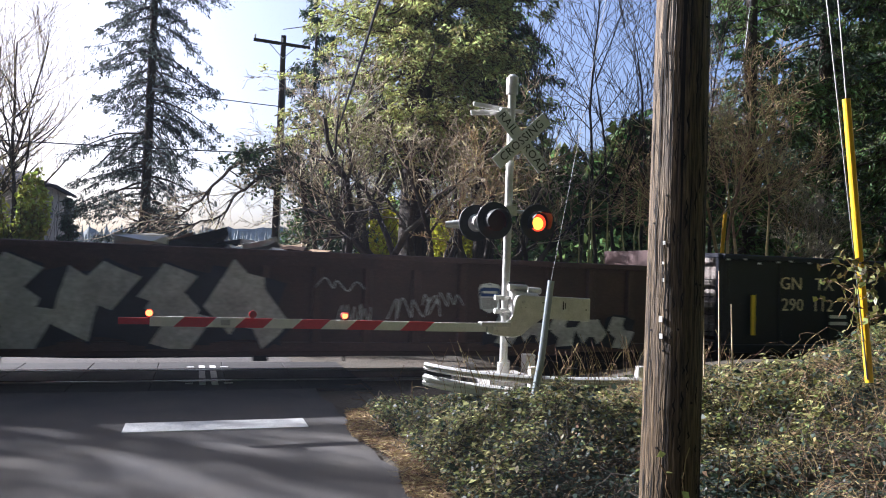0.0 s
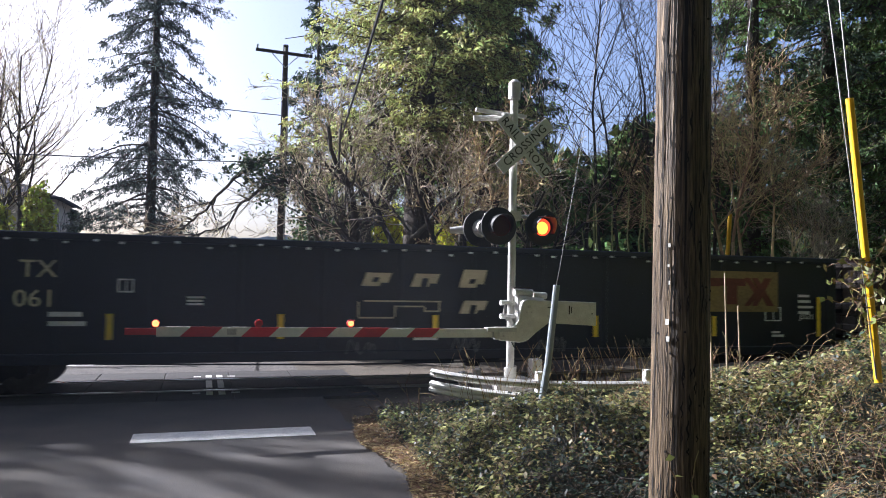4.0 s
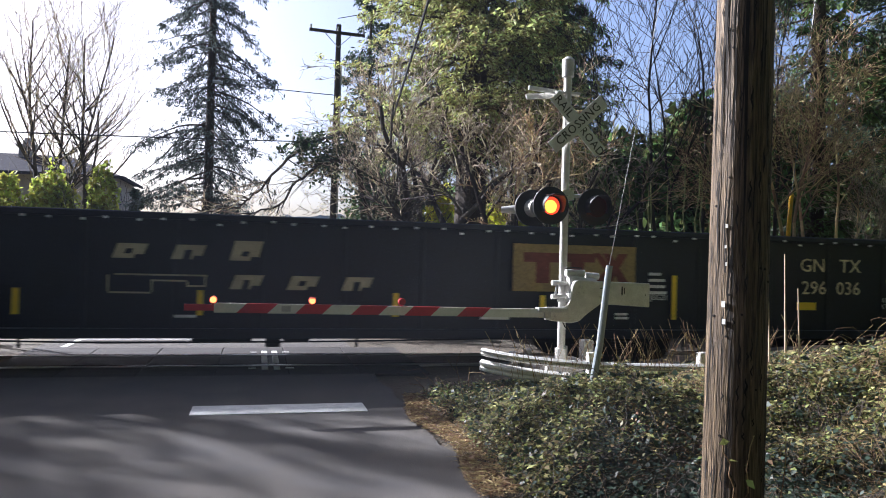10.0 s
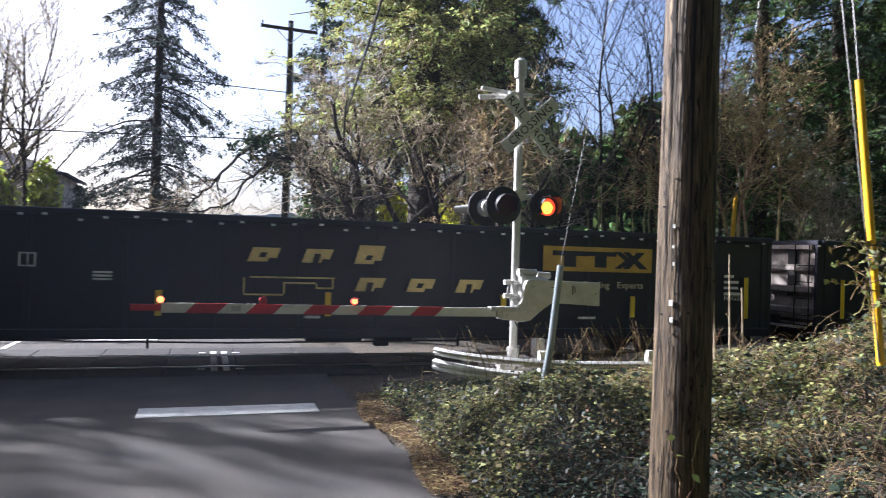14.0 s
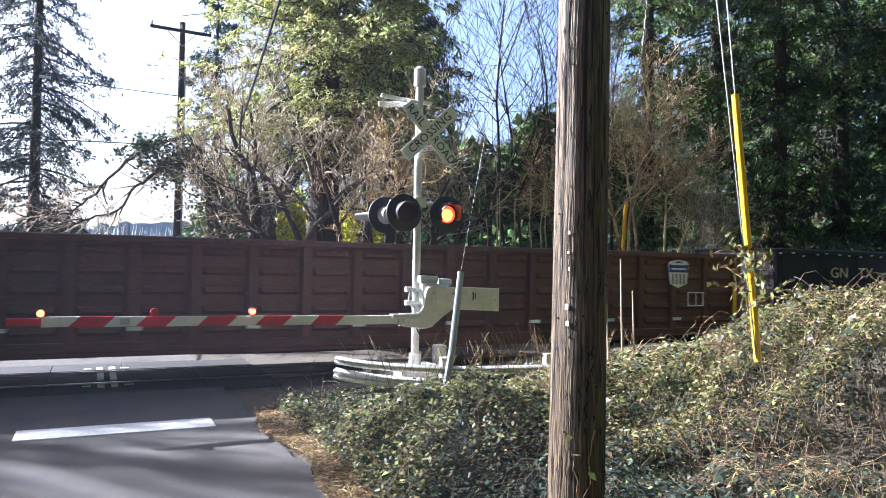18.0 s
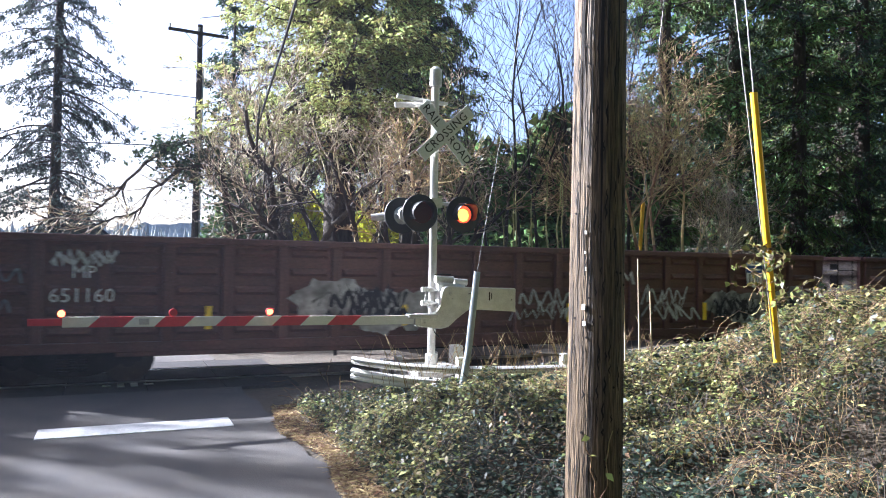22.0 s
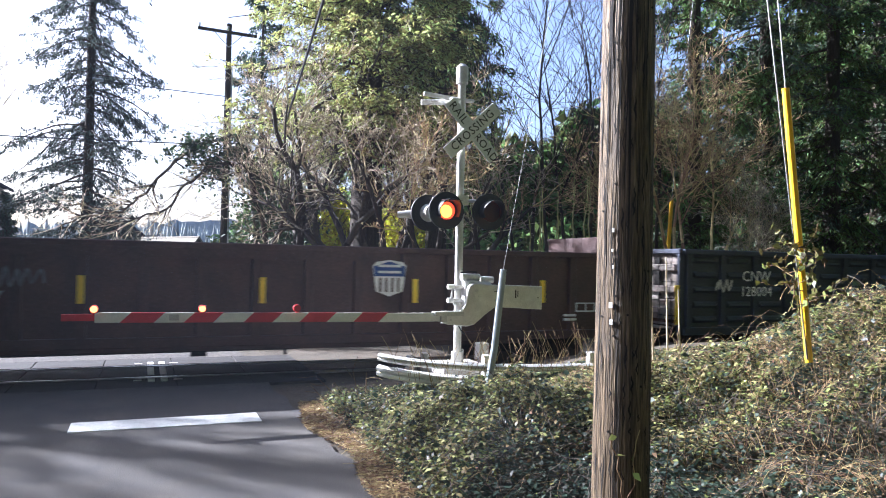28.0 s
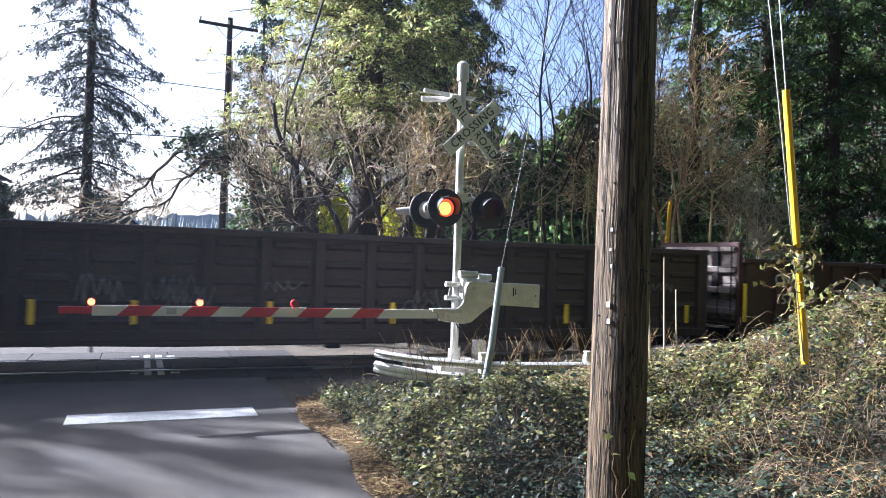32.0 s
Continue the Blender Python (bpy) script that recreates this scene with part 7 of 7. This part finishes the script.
    prism(bm, [(-0.95, 0.32), (0.95, 0.32), (0.98, 0.95), (0.88, 1.9), (0.78, 1.98), (-0.78, 1.98), (-0.88, 1.9), (-0.98, 0.95)], 0.9, 4.9)
    part("body", bm, "carwhite", van, bevel=0.05)
    bm = bmesh.new()
    prism(bm, [(-0.94, 0.32), (0.94, 0.32), (0.96, 0.7), (0.86, 1.02), (-0.86, 1.02), (-0.96, 0.7)], -0.1, 0.95)
    part("bonnet", bm, "carwhite", van, bevel=0.08)
    bm = bmesh.new()
    v = [bm.verts.new(q) for q in ((-0.82, 0.62, 1.06), (0.82, 0.62, 1.06), (0.72, 0.885, 1.78), (-0.72, 0.885, 1.78), (-0.82, 0.9, 1.06), (0.82, 0.9, 1.06))]
    for fc in ((0, 1, 2, 3), (0, 3, 4), (1, 5, 2)):
        bm.faces.new([v[i] for i in fc])
    part("windscreen", bm, "glass", van)
    bm = bmesh.new()
    box(bm, (0, -0.12, 0.62), (1.2, 0.06, 0.24))
    part("grille", bm, "black", van, bevel=0.02)
    bm = bmesh.new()
    box(bm, (0, -0.16, 0.4), (1.85, 0.12, 0.2))
    part("bumper", bm, "greypipe", van, bevel=0.03)
    for s in (-1, 1):
        bm = bmesh.new()
        box(bm, (s * 0.75, -0.12, 0.66), (0.26, 0.06, 0.2))
        part("headlamp", bm, "whitetape", van, bevel=0.02)
        bm = bmesh.new()
        box(bm, (s * 1.1, 0.75, 1.2), (0.2, 0.12, 0.26))
        part("wing_mirror", bm, "black", van, bevel=0.03)
        for y in (0.75, 3.9):
            bm = bmesh.new()
            rod(bm, (s * 0.76, y, 0.34), (s * 0.97, y, 0.34), 0.34, n=20)
            part("wheel", bm, "rubber", van)
    # far gate for the oncoming lane
    fx = -7.2
    gate = thing("far_crossing_gate", (fx, 19.8, 0), "far crossing gate with a lowered red and white arm", "crossing gate")
    bm = bmesh.new()
    rod(bm, (0, 0, 0), (0, 0, 3.4), 0.065, n=14)
    part("post", bm, "silver", gate)
    bm = bmesh.new()
    box(bm, (-0.2, 0, 1.1), (0.8, 0.3, 0.6))
    part("mechanism_case", bm, "silver", gate, bevel=0.03)
    for k in range(14):
        bm = bmesh.new()
        a, b = 0.3 + 0.4 * k, 0.3 + 0.4 * (k + 1)
        prism(bm, [(a - 0.06, 0.95), (b - 0.06, 0.95), (b + 0.06, 1.09), (a + 0.06, 1.09)], -0.02, 0.02)
        part("arm_stripe", bm, "redtape" if k % 2 else "whitetape", gate)
    for x in (3.9, 5.6):
        bm = bmesh.new()
        rod(bm, (x, -0.04, 1.2), (x, 0.04, 1.2), 0.07, n=14)
        part("arm_lamp", bm, "redon", gate)
    # round sign on two white posts
    sign = thing("road_sign", (-0.95, 33.9, -dip(-1.0, 33.9)), "round white sign with dark bars on pale posts", "road sign")
    bm = bmesh.new()
    rod(bm, (0, 0, 1.62), (0, 0.03, 1.62), 0.33, n=28)
    disc = part("disc", bm, "signwhite", sign)
    for z, w in ((1.78, 0.12), (1.62, 0.36), (1.48, 0.16)):
        bm = bmesh.new()
        box(bm, (0, -0.004, z), (w, 0.006, 0.07))
        part("sign_bar", bm, "black", disc)
    for x in (-0.1, 0.12):
        bm = bmesh.new()
        box(bm, (x, 0.06, 0.65), (0.08, 0.06, 1.4))
        part("sign_post", bm, "white", sign)
    # cypress and distant woods
    conifer("cypress_tree", (-8.9, 59, -0.1), 6.6, 0.4, 0.8, 130, "needlegrey", "small dark columnar cypress far down the road", 60, 0.05, 0.1, 0.14, tufts=2.5)
    rng = np.random.default_rng(15)
    for k, (dist, hmax, hmin) in enumerate(((420, 12, 6), (760, 36, 20))):
        verts, faces = [], []
        n = 260
        for i in range(n):
            a = math.radians(135 - 110 * i / (n - 1))
            h = hmin + (hmax - hmin) * (0.5 + 0.5 * math.sin(i * 0.045 + k * 2.1)) + rng.uniform(0, dist * 0.012)
            for zz in (-5, h):
                verts.append((dist * math.cos(a), dist * math.sin(a) + (30 if zz > 0 else 0), zz))
        faces = [(2 * i, 2 * i + 2, 2 * i + 3, 2 * i + 1) for i in range(n - 1)]
        tagged(raw("hill_backdrop", verts, faces, "hill"), "wooded hills on the horizon, haze painted into their colour", "hills", kind="structure")
    # pointed tops of the far wood
    verts, faces = [], []
    for k in range(3600):
        a, d = math.radians(rng.uniform(25, 128)), rng.uniform(330, 425)
        x, y, h = d * math.cos(a), d * math.sin(a), rng.uniform(8, 16) + 4 * math.sin(a * 9)
        r = h * rng.uniform(0.1, 0.17)
        for lo, hi, rr in ((0.0, 0.6, 1.0), (0.35, 0.85, 0.75), (0.65, 1.0, 0.45)):
            base = len(verts)
            for j in range(6):
                b = j * math.pi / 3 + k
                verts.append((x + rr * r * math.cos(b) * rng.uniform(0.7, 1.2), y + rr * r * math.sin(b), lo * h))
            verts.append((x, y, hi * h))
            faces += [(base + j, base + (j + 1) % 6, base + 6) for j in range(6)]
    tagged(raw("far_wood", verts, faces, "hill"), "conifers on the far hillside, haze painted into their colour", "woods", kind="stuff")


build_far_side()
build_shrubs()
build_trees()
build_brambles()
build_wood_behind()


def position(t):
    """How far the train has gone at t seconds."""
    k = min(31, int(t))
    return TRAIN[k] + (TRAIN[k + 1] - TRAIN[k]) * (t - k)


def motions():
    """The train runs past at about six metres a second; its wheels turn; the vanes added to the lamps swing."""
    for car, centre in CARS:
        walk(car, [(t, pose(centre + s, TRACK_Y, 0)) for t, s in enumerate(TRAIN)])
        # wheels on the near side turn while their car is in view
        near = [w for w in car.children_recursive if w.name.startswith("wheel") and w.location.y < 0]
        t0 = next((t / 10 for t in range(320) if centre + 10 + position(t / 10) > -7), 0.0)
        t1 = next((t / 10 for t in range(320) if centre - 10 + position(t / 10) > 19), 32.0)
        times = sorted({0.0, 32.0, *[round(t0 + 0.1 * k, 2) for k in range(int((t1 - t0) * 10) + 1)]})
        for w in near:
            at = tuple(w.location)
            walk(w, [(t, pose(*at, 0, math.degrees(position(min(max(t, t0), t1)) / 0.455) % 360, 0)) for t in times])
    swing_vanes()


motions()
